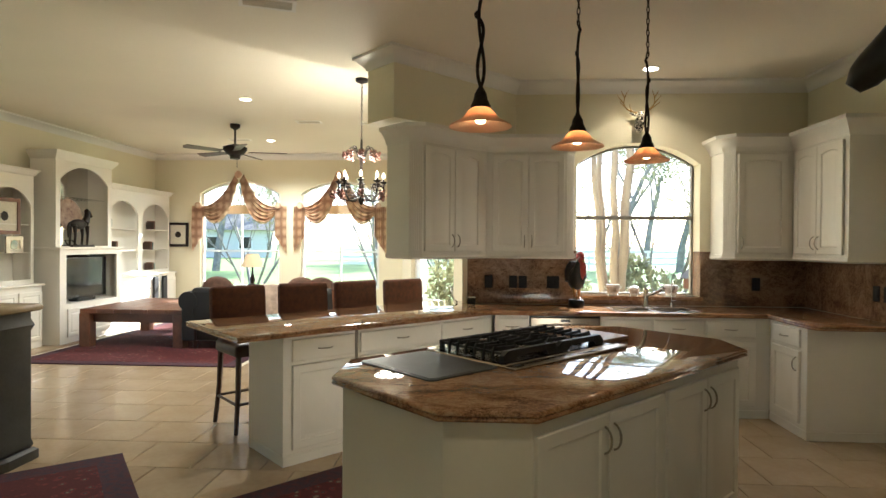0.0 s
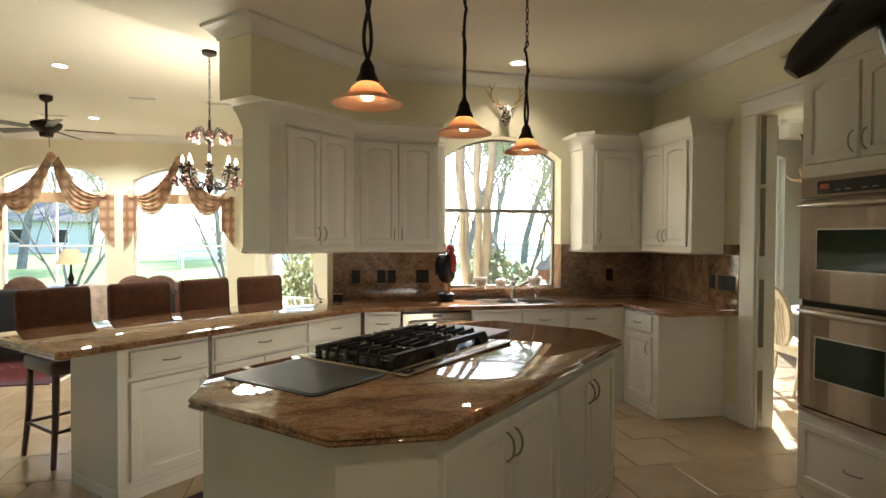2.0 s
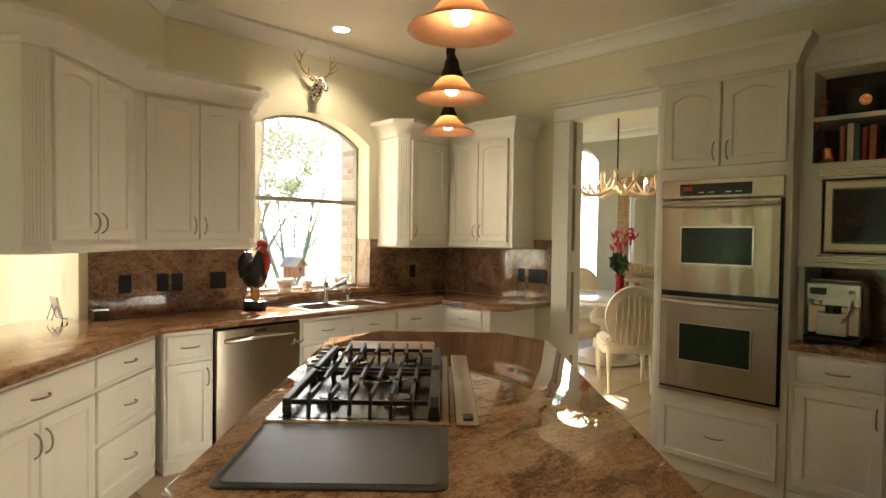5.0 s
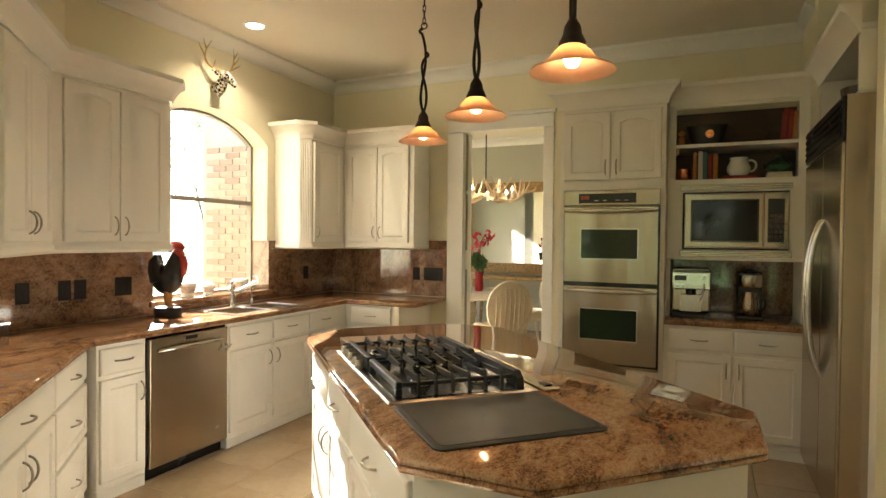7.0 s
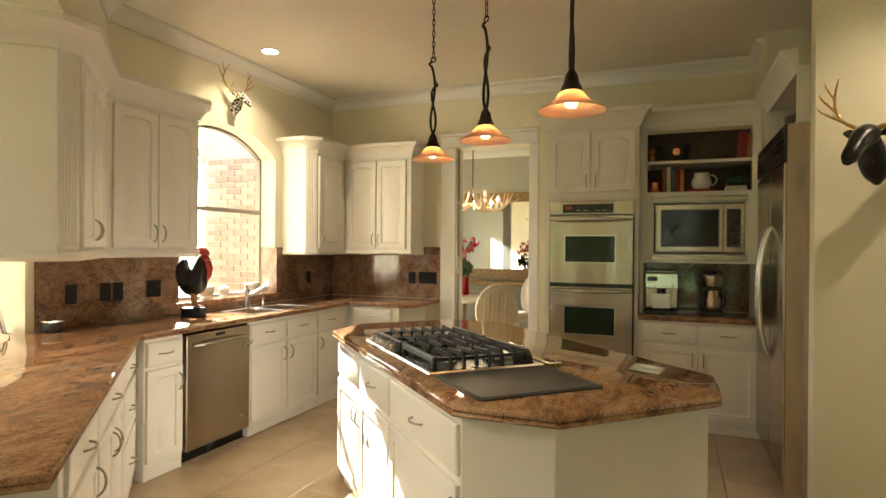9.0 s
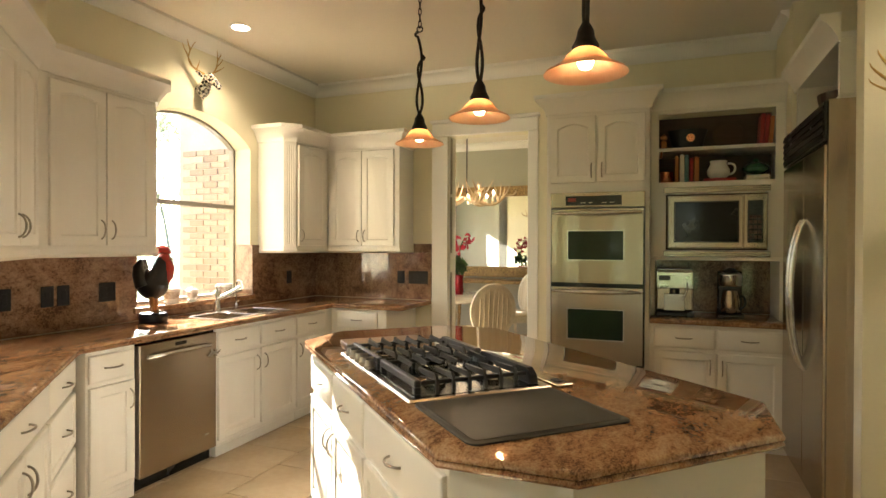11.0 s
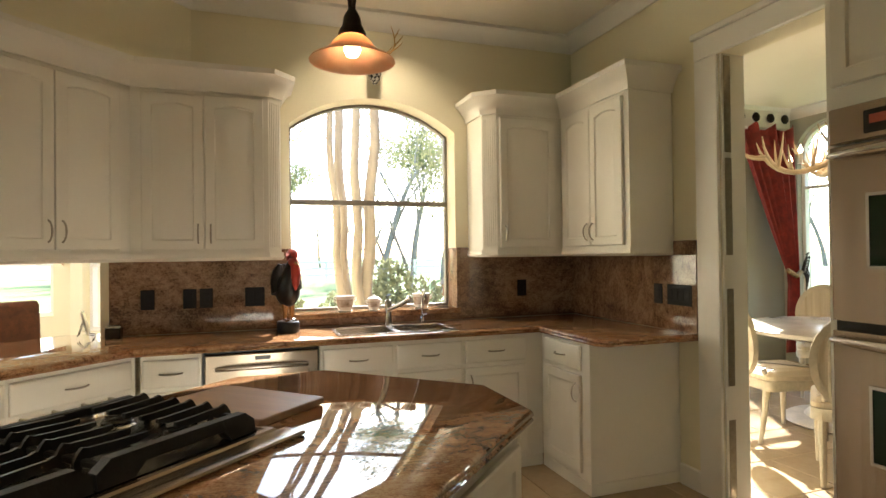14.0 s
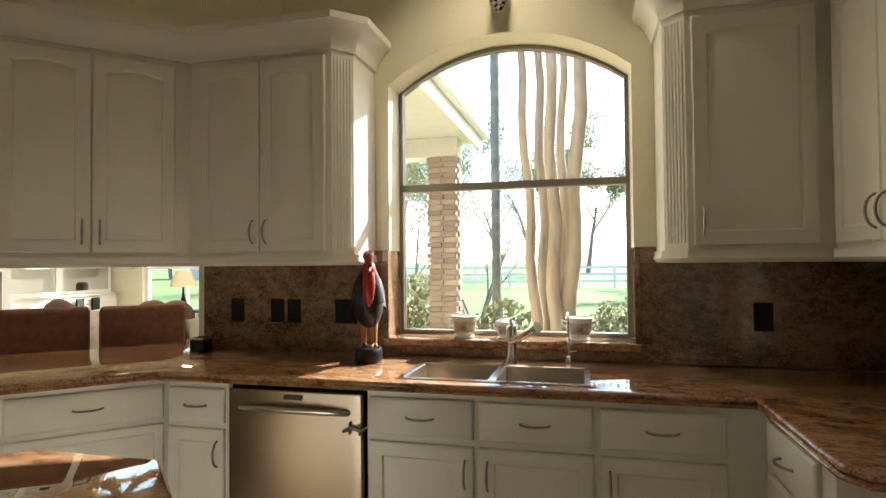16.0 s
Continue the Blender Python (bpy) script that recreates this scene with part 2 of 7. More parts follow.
def archpts(x0, x1, z0, zs, za, n=14):
    """Outline of an arched opening, anticlockwise seen from the front: straight sides to zs, a segment arch to za."""
    pts = [(x0, z0), (x1, z0)]
    if za <= zs + 1e-4:
        return pts + [(x1, zs), (x0, zs)]
    h, c = za - zs, (x1 - x0) / 2
    r = (c * c + h * h) / (2 * h)
    a = math.degrees(math.asin(min(c / r, 1)))
    return pts + [(x, z) for x, z in arc((x0 + x1) / 2, za - r, r, 90 - a, 90 + a, n)]


def plate(outer, holes, depth, bm=None):
    """A flat upright plate in x and z with holes, from y=0 to y=depth."""
    b = bmesh.new()
    es = []
    for lp in [outer, *holes]:
        vs = [b.verts.new((x, 0, z)) for x, z in lp]
        es += [b.edges.new((vs[i], vs[(i + 1) % len(vs)])) for i in range(len(vs))]
    bmesh.ops.triangle_fill(b, use_beauty=True, edges=es)
    ext = bmesh.ops.extrude_face_region(b, geom=b.faces[:])
    for v in [g for g in ext["geom"] if isinstance(g, bmesh.types.BMVert)]:
        v.co.y += depth
    return merge(bm, b)


def at(x, y, z=0.0, rz=0.0):
    return pose(x, y, z, 0, 0, rz)


def uv(u, v):
    """The kitchen's second grid, turned by 45 degrees."""
    return ((u + v) / math.sqrt(2), (u - v) / math.sqrt(2))


def wall(name, x, y, rz, length, z0, z1, thick, holes, material, label):
    """A wall from (x, y) along rz, its face at local y=0, its thickness behind."""
    bm = plate([(0, z0), (length, z0), (length, z1), (0, z1)], [archpts(*h) for h in holes], thick)
    return tagged(part(name, bm, material, None, label, at(x, y, 0, rz)), "", "", "", "structure")


# ---------------------------------------------------------------- the setting
KC, LC, DC = 3.01, 3.20, 3.05        # ceilings of kitchen, living room, dining room
# ground outside
bm = bmesh.new()
bmesh.ops.create_grid(bm, x_segments=60, y_segments=60, size=400)
GRASS = mat("mown winter lawn", (0.16, 0.23, 0.045), 0.95, rgb2=(0.09, 0.14, 0.028), scale=0.8, fine=9, bump=0.6, bumpscale=14)
tagged(part("ground", bm, GRASS, None, "mown green lawn with dry patches", at(0, 0, -0.22)), kind="structure")

# floor slab under the tiles
FLOOR = tagged(part("floor", box(-9, -9.5, -0.2, 6, 6, -0.012), GROUT, None, "cream travertine tile floor with sandy joints"), kind="structure")

# sink wall with the arched window
wall("wall_north", -1.72, 0, 0, 3.37, -0.1, KC + 0.3, 0.2, [(1.09, 2.245, 0.97, 2.225, 2.43)], WALL, "cream painted wall with an arched window")
# right wall: doorway between y -1.46 and -2.21
wall("wall_east", 1.5, 0.0, -90, 7.5, -0.1, KC + 0.3, 0.15, [(1.46, 2.21, -0.05, 2.41, 2.41)], WALL, "cream painted wall with a cased doorway")
# wall between breakfast corner and garden
wall("wall_nook", -1.72, 2.5, -90, 2.3, -0.1, LC + 0.1, 0.2, [], WALL, "cream painted wall")
wall("wall_bay", -2.75, 3.53, -45, 1.4566, -0.1, LC + 0.1, 0.2, [(0.22, 1.2, 0.55, 2.42, 2.62)], WALL, "cream painted bay wall with a window")
wall("wall_bay_side", -2.75, 5.6, -90, 2.07, -0.1, LC + 0.1, 0.2, [], WALL, "cream painted wall")
# window wall of the living room
WIN = [(-7.08, -5.45), (-5.03, -3.47)]
wall("wall_living", -8.2, 5.6, 0, 5.65, -0.1, LC + 0.1, 0.2, [(a + 8.2, b + 8.2, 0.55, 2.42, 2.68) for a, b in WIN], WALL, "cream painted wall with two arched windows")
# two unseen openings added here to let in daylight from the west
wall("wall_west", -8.0, -9.5, 90, 15.2, -0.1, LC + 0.1, 0.2, [(5.5, 7.3, 0.4, 2.5, 2.5), (8.2, 10.0, 0.4, 2.5, 2.5)], WALL, "cream painted wall")
wall("wall_south", 1.65, -9.3, 180, 10, -0.1, LC + 0.1, 0.2, [], WALL, "cream painted wall")
# pier with the black deer head beside the refrigerator
tagged(part("wall_pier", box(-0.32, -7.2, -0.1, -0.20, -4.19, KC + 0.2), WALL, None, "cream painted wall end"), kind="structure")
tagged(part("wall_alcove", box(-0.2, -5.0, -0.1, 1.5, -4.88, KC + 0.2), WALL, None, "cream painted alcove wall"), kind="structure")
# ceilings
tagged(part("ceiling_kitchen", slab([uv(-12, -1.62), (-8.1, -9.4), (1.62, -9.4), (1.62, 0.15), (-1.6, 0.15), uv(-2.3, -1.62)], [(0, KC), (0, KC + 0.14)]), CEIL, None, "cream textured ceiling"), kind="structure")
tagged(part("ceiling_living", slab([(-8.2, -9.5), (1.65, -9.5), (1.65, 0.2), (-1.54, 0.2), (-1.54, 2.58), (-2.57, 3.61), (-2.57, 5.8), (-8.2, 5.8)], [(0, LC), (0, LC + 0.1)]), CEIL, None, "cream textured ceiling"), kind="structure")
# soffit over the slanted cabinets
sof = [uv(-2.32, -1.22), uv(-2.32, -0.86), (-1.216, 0.0), (-1.725, 0.0)]
tagged(part("wall_soffit", slab(sof, [(0, 2.46), (0, KC + 0.13)]), WALL, None, "cream painted soffit"), kind="structure")

# dining room
wall("wall_dining_north", 1.5, 1.45, 0, 4.2, -0.1, DC + 0.1, 0.3, [(0.75, 2.9, 0.3, 2.55, 2.75)], DINWALL, "sage grey wall with a wide window")
wall("wall_dining_west", 1.65, -0.0, 90, 1.46, -0.1, DC + 0.1, 0.15, [], DINWALL, "sage grey wall")
wall("wall_dining_east", 5.4, 1.6, -90, 6.5, -0.1, DC + 0.1, 0.2, [(0.35, 1.08, 0.4, 2.6, 2.86)], DINWALL, "sage grey wall with an arched window")
wall("wall_dining_south", 5.6, -4.5, 180, 4.0, -0.1, DC + 0.1, 0.2, [], DINWALL, "sage grey wall")
tagged(part("wall_dining_lining", box(1.652, -4.5, -0.1, 1.665, -2.5, DC), DINWALL, None, "sage grey wall"), kind="structure")
tagged(part("ceiling_dining", box(1.66, -4.7, DC, 5.5, 1.6, DC + 0.1), CEIL, None, "cream ceiling"), kind="structure")

CROWN = [(0, KC), (0, KC - 0.115), (0.012, KC - 0.115), (0.016, KC - 0.095), (0.034, KC - 0.075), (0.07, KC - 0.035), (0.095, KC - 0.022), (0.098, KC)]


def crown(path, dz=0.0, label="cream crown moulding"):
    bm = sweep(path, [(o, z + dz) for o, z in CROWN])
    return tagged(part("trim", bm, TRIM, None, label, smooth=True), kind="structure")


crown([(-1.216, 0), (1.5, 0), (1.5, -4.16), (1.0, -4.16)])
crown([(-1.72, 0.0), uv(-2.32, -1.22), uv(-2.32, -0.86), (-1.216, 0)])
crown([(-8.0, -9), (-8.0, 5.6), (-2.75, 5.6), (-2.75, 3.53), (-1.72, 2.5), (-1.72, 0.2)], LC - KC)


# ---------------------------------------------------------------- cabinet joinery
def ring_pts(w, h, d, rise):
    """Anticlockwise outline of a panel inset by d, with its top bowed up by rise in the middle."""
    n = 8
    top = []
    for i in range(n + 1):
        t = i / n
        x = (w - d) - t * (w - 2 * d)
        top.append((x, h - d - rise + rise * math.sin(math.pi * t) ** 1.0))
    return [(d, d), (w - d, d)] + top


def panel(w, h, t=0.019, rise=0.0, rail=0.052):
    """A raised-panel door or drawer front, face towards -y, lower left corner at the origin."""
    steps = [(0, 0.0, 0), (0, t - 0.004, 0), (0.004, t, 0), (rail, t, rise), (rail + 0.006, t - 0.008, rise), (rail + 0.012, t - 0.009, rise), (rail + 0.036, t - 0.001, rise)]
    return rings([[(x, -y, z) for x, z in ring_pts(w, h, d, r)] for d, y, r in steps])


def slabfront(w, h, t=0.019):
    steps = [(0, 0.0), (0, t - 0.007), (0.003, t - 0.004), (0.010, t), ]
    return rings([[(x, -y, z) for x, z in ((d, d), (w - d, d), (w - d, h - d), (d, h - d))] for d, y in steps])


def pull(parent, x, z, upright, size=0.105):
    """A bowed bar pull."""
    pts = bez((0, 0, -size / 2), (0, -0.042, -size / 2 + 0.012), (0, -0.042, size / 2 - 0.012), (0, 0, size / 2), 10)
    r = [0.0048, 0.0042, 0.0042, 0.0046, 0.005, 0.0052, 0.005, 0.0046, 0.0042, 0.0042, 0.0048]
    bm = tube(pts, r, 8)
    if not upright:
        bm.transform(pose(0, 0, 0, 0, 90, 0))
    bm.transform(Matrix.Translation((x, -0.018, z)))
    return part("handle", bm, NICKEL, parent, "curved aged nickel pull", smooth=True)


def add_door(th, x, z, w, h, hinge="l", upper=False, rise=0.0, pulls=True):
    d = part("door", panel(w, h, rise=rise), CAB, th, m=at(x, -0.001, z), smooth=True)
    if pulls:
        hx = w - 0.03 if hinge == "l" else 0.03
        pull(d, hx, 0.09 if upper else h - 0.10, True)
    return d


def add_drawer(th, x, z, w, h, raised=False):
    d = part("drawer", panel(w, h, rail=0.034) if raised else slabfront(w, h), CAB, th, m=at(x, -0.001, z), smooth=True)
    pull(d, w / 2, h / 2, False)
    return d


TOE = 0.09
DROP = 0.018                          # the wall runs stand lower than the island


def base_body(th, w, depth, top=0.866, toe=True, open_top=False):
    bm = box(0, 0, TOE, w, depth, top, 0.002) if not open_top else box(0, 0, 0.60, w, 0.018, top, 0.0, box(0, 0, TOE, w, depth, 0.60))
    part("body", bm, CAB, th)
    if toe:
        part("plinth", box(0.0, 0.0, DROP, w, depth, TOE - 0.002, 0.004), CAB, th)


def base_unit(m, w, depth, plan, label, group="base cabinets", open_top=False):
    """plan: a list of columns (x, w, kind): kind d1 drawer over door, d2 drawer over two doors, dd three drawers, t drawer only."""
    th = thing("base_cabinet", Matrix.Translation((0, 0, -DROP)) @ m, label, "cabinet", group)
    base_body(th, w, depth, open_top=open_top)
    for x, cw, kind in plan:
        x, cw = x + 0.012, cw - 0.024
        if kind == "dd":
            for z, h in ((0.70, 0.142), (0.42, 0.255), (0.125, 0.27)):
                add_drawer(th, x, z, cw, h, h > 0.2)
            continue
        add_drawer(th, x, 0.70, cw, 0.142)
        if kind.startswith("d1"):
            add_door(th, x, 0.125, cw, 0.55, "r" if kind.endswith("r") else "l")
        elif kind == "d2":
            add_door(th, x, 0.125, cw / 2 - 0.003, 0.55, "l")
            add_door(th, x + cw / 2 + 0.003, 0.125, cw / 2 - 0.003, 0.55, "r")
    return th


UB, UT = 1.365, 2.315                  # underside and top of the wall cabinets


CH_U = 0.075                          # chamfer of the reeded ends


def upper_unit(m, w, depth, doors, label, cut="", group="wall cabinets", zb=UB, zt=UT):
    """cut: l or r, the end whose front corner is chamfered and reeded."""
    th = thing("wall_cabinet", m, label, "cabinet", group)
    c = CH_U
    plan = [(c, 0), (0, c)] if cut == "l" else [(0, 0)]
    plan = plan[::-1] + ([(w - c, 0), (w, c)] if cut == "r" else [(w, 0)]) + [(w, depth), (0, depth)]
    part("body", slab(plan, [(0.002, zb), (0, zb + 0.002), (0, zt)]), CAB, th)
    for x, dw, hinge in doors:
        add_door(th, x, zb + 0.03, dw, zt - zb - 0.075, hinge, True, 0.02)
    if cut:
        x0, y0, rz = (0, c, -45) if cut == "l" else (w - c, 0, 45)
        for k in range(6):
            q = 0.0155 + 0.015 * k
            px_, py_ = x0 + q * math.cos(radians(rz)), y0 + q * math.sin(radians(rz))
            part("reed", tube([(px_, py_, zb + 0.04), (px_, py_, zt - 0.05)], 0.0042, 8), CAB, th, smooth=True)
    return th


# wall cabinets left of the window: straight and slanted
upper_unit(at(-1.5, -0.35), 0.80, 0.346, [(0.055, 0.318, "l"), (0.379, 0.318, "r")], "antique white wall cabinet with two raised-panel doors", "r")
dx, dy = uv((-1.5 - 0.35) / math.sqrt(2) - 0.83, (-1.5 + 0.35) / math.sqrt(2))
upper_unit(at(dx, dy, 0, 45), 0.83, 0.38, [(0.095, 0.33, "l"), (0.431, 0.33, "r")], "antique white slanted wall cabinet with two doors", "l")
# right of the window
upper_unit(at(0.62, -0.35), 0.57, 0.346, [(0.095, 0.42, "r")], "antique white wall cabinet with one door", "l")
upper_unit(at(1.19, -0.352, 0, -90), 0.75, 0.306, [(0.045, 0.325, "l"), (0.376, 0.325, "r")], "antique white wall cabinet with two doors")

CABCROWN = [(0, UT - 0.02), (0.012, UT - 0.02), (0.015, UT + 0.0), (0.03, UT + 0.03), (0.06, UT + 0.075), (0.085, UT + 0.09), (0.088, UT + 0.12), (0, UT + 0.12)]
LIGHTRAIL = [(-0.004, UB - 0.035), (0.008, UB - 0.03), (0.018, UB - 0.018), (0.012, UB - 0.004), (0.014, UB + 0.012), (-0.004, UB + 0.012)]


def cab_moulding(path, prof, name="trim", label="antique white cabinet moulding"):
    return tagged(part(name, sweep(path, prof), CAB, None, label, smooth=True), kind="structure")


rt = 1 / math.sqrt(2)
ex, ey = dx - 0.38 * rt, dy + 0.38 * rt
left_path = [(ex, ey), (dx - CH_U * rt, dy + CH_U * rt), (dx + CH_U * rt, dy + CH_U * rt), (-1.5, -0.35), (-0.70 - CH_U, -0.35), (-0.70, -0.35 + CH_U), (-0.70, -0.002)]
right_path = [(0.62, -0.002), (0.62, -0.35 + CH_U), (0.62 + CH_U, -0.35), (1.19, -0.35), (1.19, -1.102), (1.498, -1.102)]
for p in (left_path, right_path):
    cab_moulding(p, CABCROWN)
    cab_moulding(p, LIGHTRAIL)

# backsplash
tagged(part("backsplash", box(-1.67, -0.022, 0.9065 - DROP, -0.66, -0.002, 1.33), SPLASH, None, "brown granite backsplash slab"), kind="structure")
tagged(part("backsplash", box(0.54, -0.022, 0.9065 - DROP, 1.497, -0.002, 1.33), SPLASH, None, "brown granite backsplash slab"), kind="structure")
tagged(part("backsplash", box(1.478, -1.295, 0.9065 - DROP, 1.498, -0.024, 1.33), SPLASH, None, "brown granite backsplash slab"), kind="structure")

# base cabinets along the sink wall
base_unit(at(-1.42, -0.59), 0.29, 0.6, [(0.0, 0.29, "d1")], "antique white base cabinet with a drawer and a door")
base_unit(at(-0.515, -0.59), 0.86, 0.6, [(0, 0.43, "d1"), (0.43, 0.43, "d1r")], "antique white sink cabinet with two drawer fronts and two doors", open_top=True)
base_unit(at(0.345, -0.59), 0.54, 0.6, [(0, 0.43, "d1r")], "antique white base cabinet with a drawer and a door", open_top=True)
# right run, facing the room
base_unit(at(0.885, -0.592, 0, -90), 0.54, 0.612, [(0.05, 0.42, "d1")], "antique white base cabinet with a drawer and a plain end")
# peninsula, facing the island
bu, bv = -3.36, -0.645
px, py = uv(bu, bv)
plen = 2.20
base_unit(at(px, py, 0, 45), plen / 3 * 0.75, 0.53, [(0.05, plen / 3 * 0.75 - 0.05, "d1")], "antique white peninsula cabinet with a drawer and a door")
a = uv(bu + 0.575, bv)
base_unit(at(*a, 0, 45), 0.78, 0.51, [(0, 0.78, "d2")], "antique white peninsula cabinet with a drawer and two doors")
a = uv(bu + 1.355, bv)
base_unit(at(*a, 0, 45), 0.60, 0.51, [(0, 0.58, "dd")], "antique white peninsula cabinet with three drawers")

# counters
EDGE = [(0.016, 0.866), (0.004, 0.868), (0.0, 0.875), (0.004, 0.882), (0.007, 0.884), (0.001, 0.889), (0.001, 0.897), (0.006, 0.903), (0.013, 0.906)]
ctr = [(-1.712, -0.003), uv(-3.68, -1.53), uv(-3.68, -0.60), (-1.47, -0.6215), (0.85, -0.6215), (0.85, -1.23), (0.89, -1.295), (1.497, -1.295), (1.497, -0.003)]
ctr[0:1] = [(-1.725, -0.003), (-1.725, 0.20), (-1.955, 0.20)]
HOLE = [(-0.395, -0.548), (0.315, -0.548), (0.315, -0.202), (-0.395, -0.202)]


def holed_slab(poly, profile, hole):
    """A moulded plate with an opening cut through it."""
    lps = [[(x, y, z) for x, y in inset(poly, d)] for d, z in profile]
    b = rings(lps, False, False)
    for lp, z in ((lps[0], profile[0][1]), (lps[-1], profile[-1][1])):
        c = bmesh.new()
        es = []
        for pts in (lp, [(x, y, z) for x, y in hole]):
            vs = [c.verts.new(p) for p in pts]
            es += [c.edges.new((vs[i], vs[(i + 1) % len(vs)])) for i in range(len(vs))]
        bmesh.ops.triangle_fill(c, use_beauty=True, edges=es)
        b = merge(b, c)
    b = merge(b, rings([[(x, y, z) for x, y in hole] for z in (profile[0][1], profile[-1][1])], False, False))
    bmesh.ops.remove_doubles(b, verts=b.verts, dist=1e-5)
    return b


bm = holed_slab(ctr, EDGE, HOLE)
tagged(part("worktop", bm, GRANITE, None, "polished brown granite worktop with ogee edge", at(0, 0, -DROP), smooth=True), "", "worktop")

# ---------------------------------------------------------------- island
IU0, IU1, IV0, IV1, CH = -3.80, -1.555, 0.45, 1.60, 0.24


def octagon(u0, u1, v0, v1, c):
    return [uv(*p) for p in ((u0 + c, v1), (u0, v1 - c), (u0, v0 + c), (u0 + c, v0), (u1 - c, v0), (u1, v0 + c), (u1, v1 - c), (u1 - c, v1))][::1]


isl = octagon(IU0, IU1, IV0, IV1, CH)
area2 = sum(a[0] * b[1] - b[0] * a[1] for a, b in zip(isl, isl[1:] + isl[:1]))
if area2 < 0:
    isl = isl[::-1]
tagged(part("island_worktop", slab(isl, EDGE), GRANITE, None, "polished brown granite island top", smooth=True), "", "worktop")
island = thing("kitchen_island", at(*uv((IU0 + IU1) / 2, (IV0 + IV1) / 2)), "antique white octagonal kitchen island with doors and drawers", "island")
icx, icy = uv((IU0 + IU1) / 2, (IV0 + IV1) / 2)
body = inset(isl, 0.045)
part("body", slab([(x - icx, y - icy) for x, y in body], [(0, 0.06), (0, 0.864)]), CAB, island)
part("plinth", slab([(x - icx, y - icy) for x, y in inset(isl, 0.07)], [(0, 0), (0, 0.058)]), CAB, island)


def island_face(u, v, rz, cols):
    m = at(*[a - b for a, b in zip(uv(u, v), (icx, icy))], 0, rz)
    for x, w, kind in cols:
        x, w = x + 0.012, w - 0.024
        if kind == "dd":
            for z, h in ((0.66, 0.17), (0.40, 0.235), (0.10, 0.27)):
                d = add_drawer(island, 0, 0, w, h, False)
                d.matrix_basis = m @ at(x, 0, z)
        elif kind == "2":
            for xx, hg in ((x, "l"), (x + w / 2 + 0.003, "r")):
                d = add_door(island, 0, 0, w / 2 - 0.003, 0.71, hg)
                d.matrix_basis = m @ at(xx, 0, 0.10)
        elif kind == "t1l" or kind == "t1r":
            d = add_drawer(island, 0, 0, w, 0.17)
            d.matrix_basis = m @ at(x, 0, 0.66)
            d = add_door(island, 0, 0, w, 0.53, kind[-1])
            d.matrix_basis = m @ at(x, 0, 0.10)


FV1, FV0 = IV1 - 0.047, IV0 + 0.047
L = (IU1 - CH) - (IU0 + CH)
island_face(IU0 + CH, FV1, 45, [(0.02, 0.9, "2"), (0.94, L - 0.96, "2")])
island_face(IU1 - CH, FV0, 225, [(0.02, 0.50, "t1l"), (0.52, 0.50, "t1r"), (1.02, L - 1.04, "t1l")])
cx0, cy0 = uv(IU1, IV0 + CH)
m_ch = at(cx0 - icx, cy0 - icy - 0.047, 0, 180)
for z, h in ((0.66, 0.17), (0.40, 0.235), (0.10, 0.27)):
    d = add_drawer(island, 0, 0, 0.27, h, False)
    d.matrix_basis = m_ch @ at(0.032, 0, z)

# ---------------------------------------------------------------- tall units on the right wall
tall = thing("oven_cabinet", at(0.915, -2.49, 0, -90), "antique white tall cabinet housing a double oven", "cabinet")
part("body", box(0, 0.0, 0.0, 0.745, 0.58, 2.42, 0.003), CAB, tall)
add_door(tall, 0.03, 1.875, 0.335, 0.495, "l", True, 0.035)
add_door(tall, 0.38, 1.875, 0.335, 0.495, "r", True, 0.035)
add_drawer(tall, 0.04, 0.10, 0.665, 0.335, True)
oven = thing("double_oven", at(0.896, -2.527, 0.055, -90) @ Matrix.Diagonal((0.94, 1, 0.9885, 1)), "stainless steel double wall oven with dark windows", "oven")
part("body", box(0, -0.002, 0.47, 0.72, 0.017, 1.645, 0.002), BLACK, oven, "black gap lining")
part("fascia", box(0, -0.022, 1.650, 0.72, 0.017, 1.765, 0.004), STEEL, oven, "steel control fascia")
part("lower_trim", box(0, -0.018, 0.455, 0.72, 0.017, 0.478, 0.003), STEEL, oven)
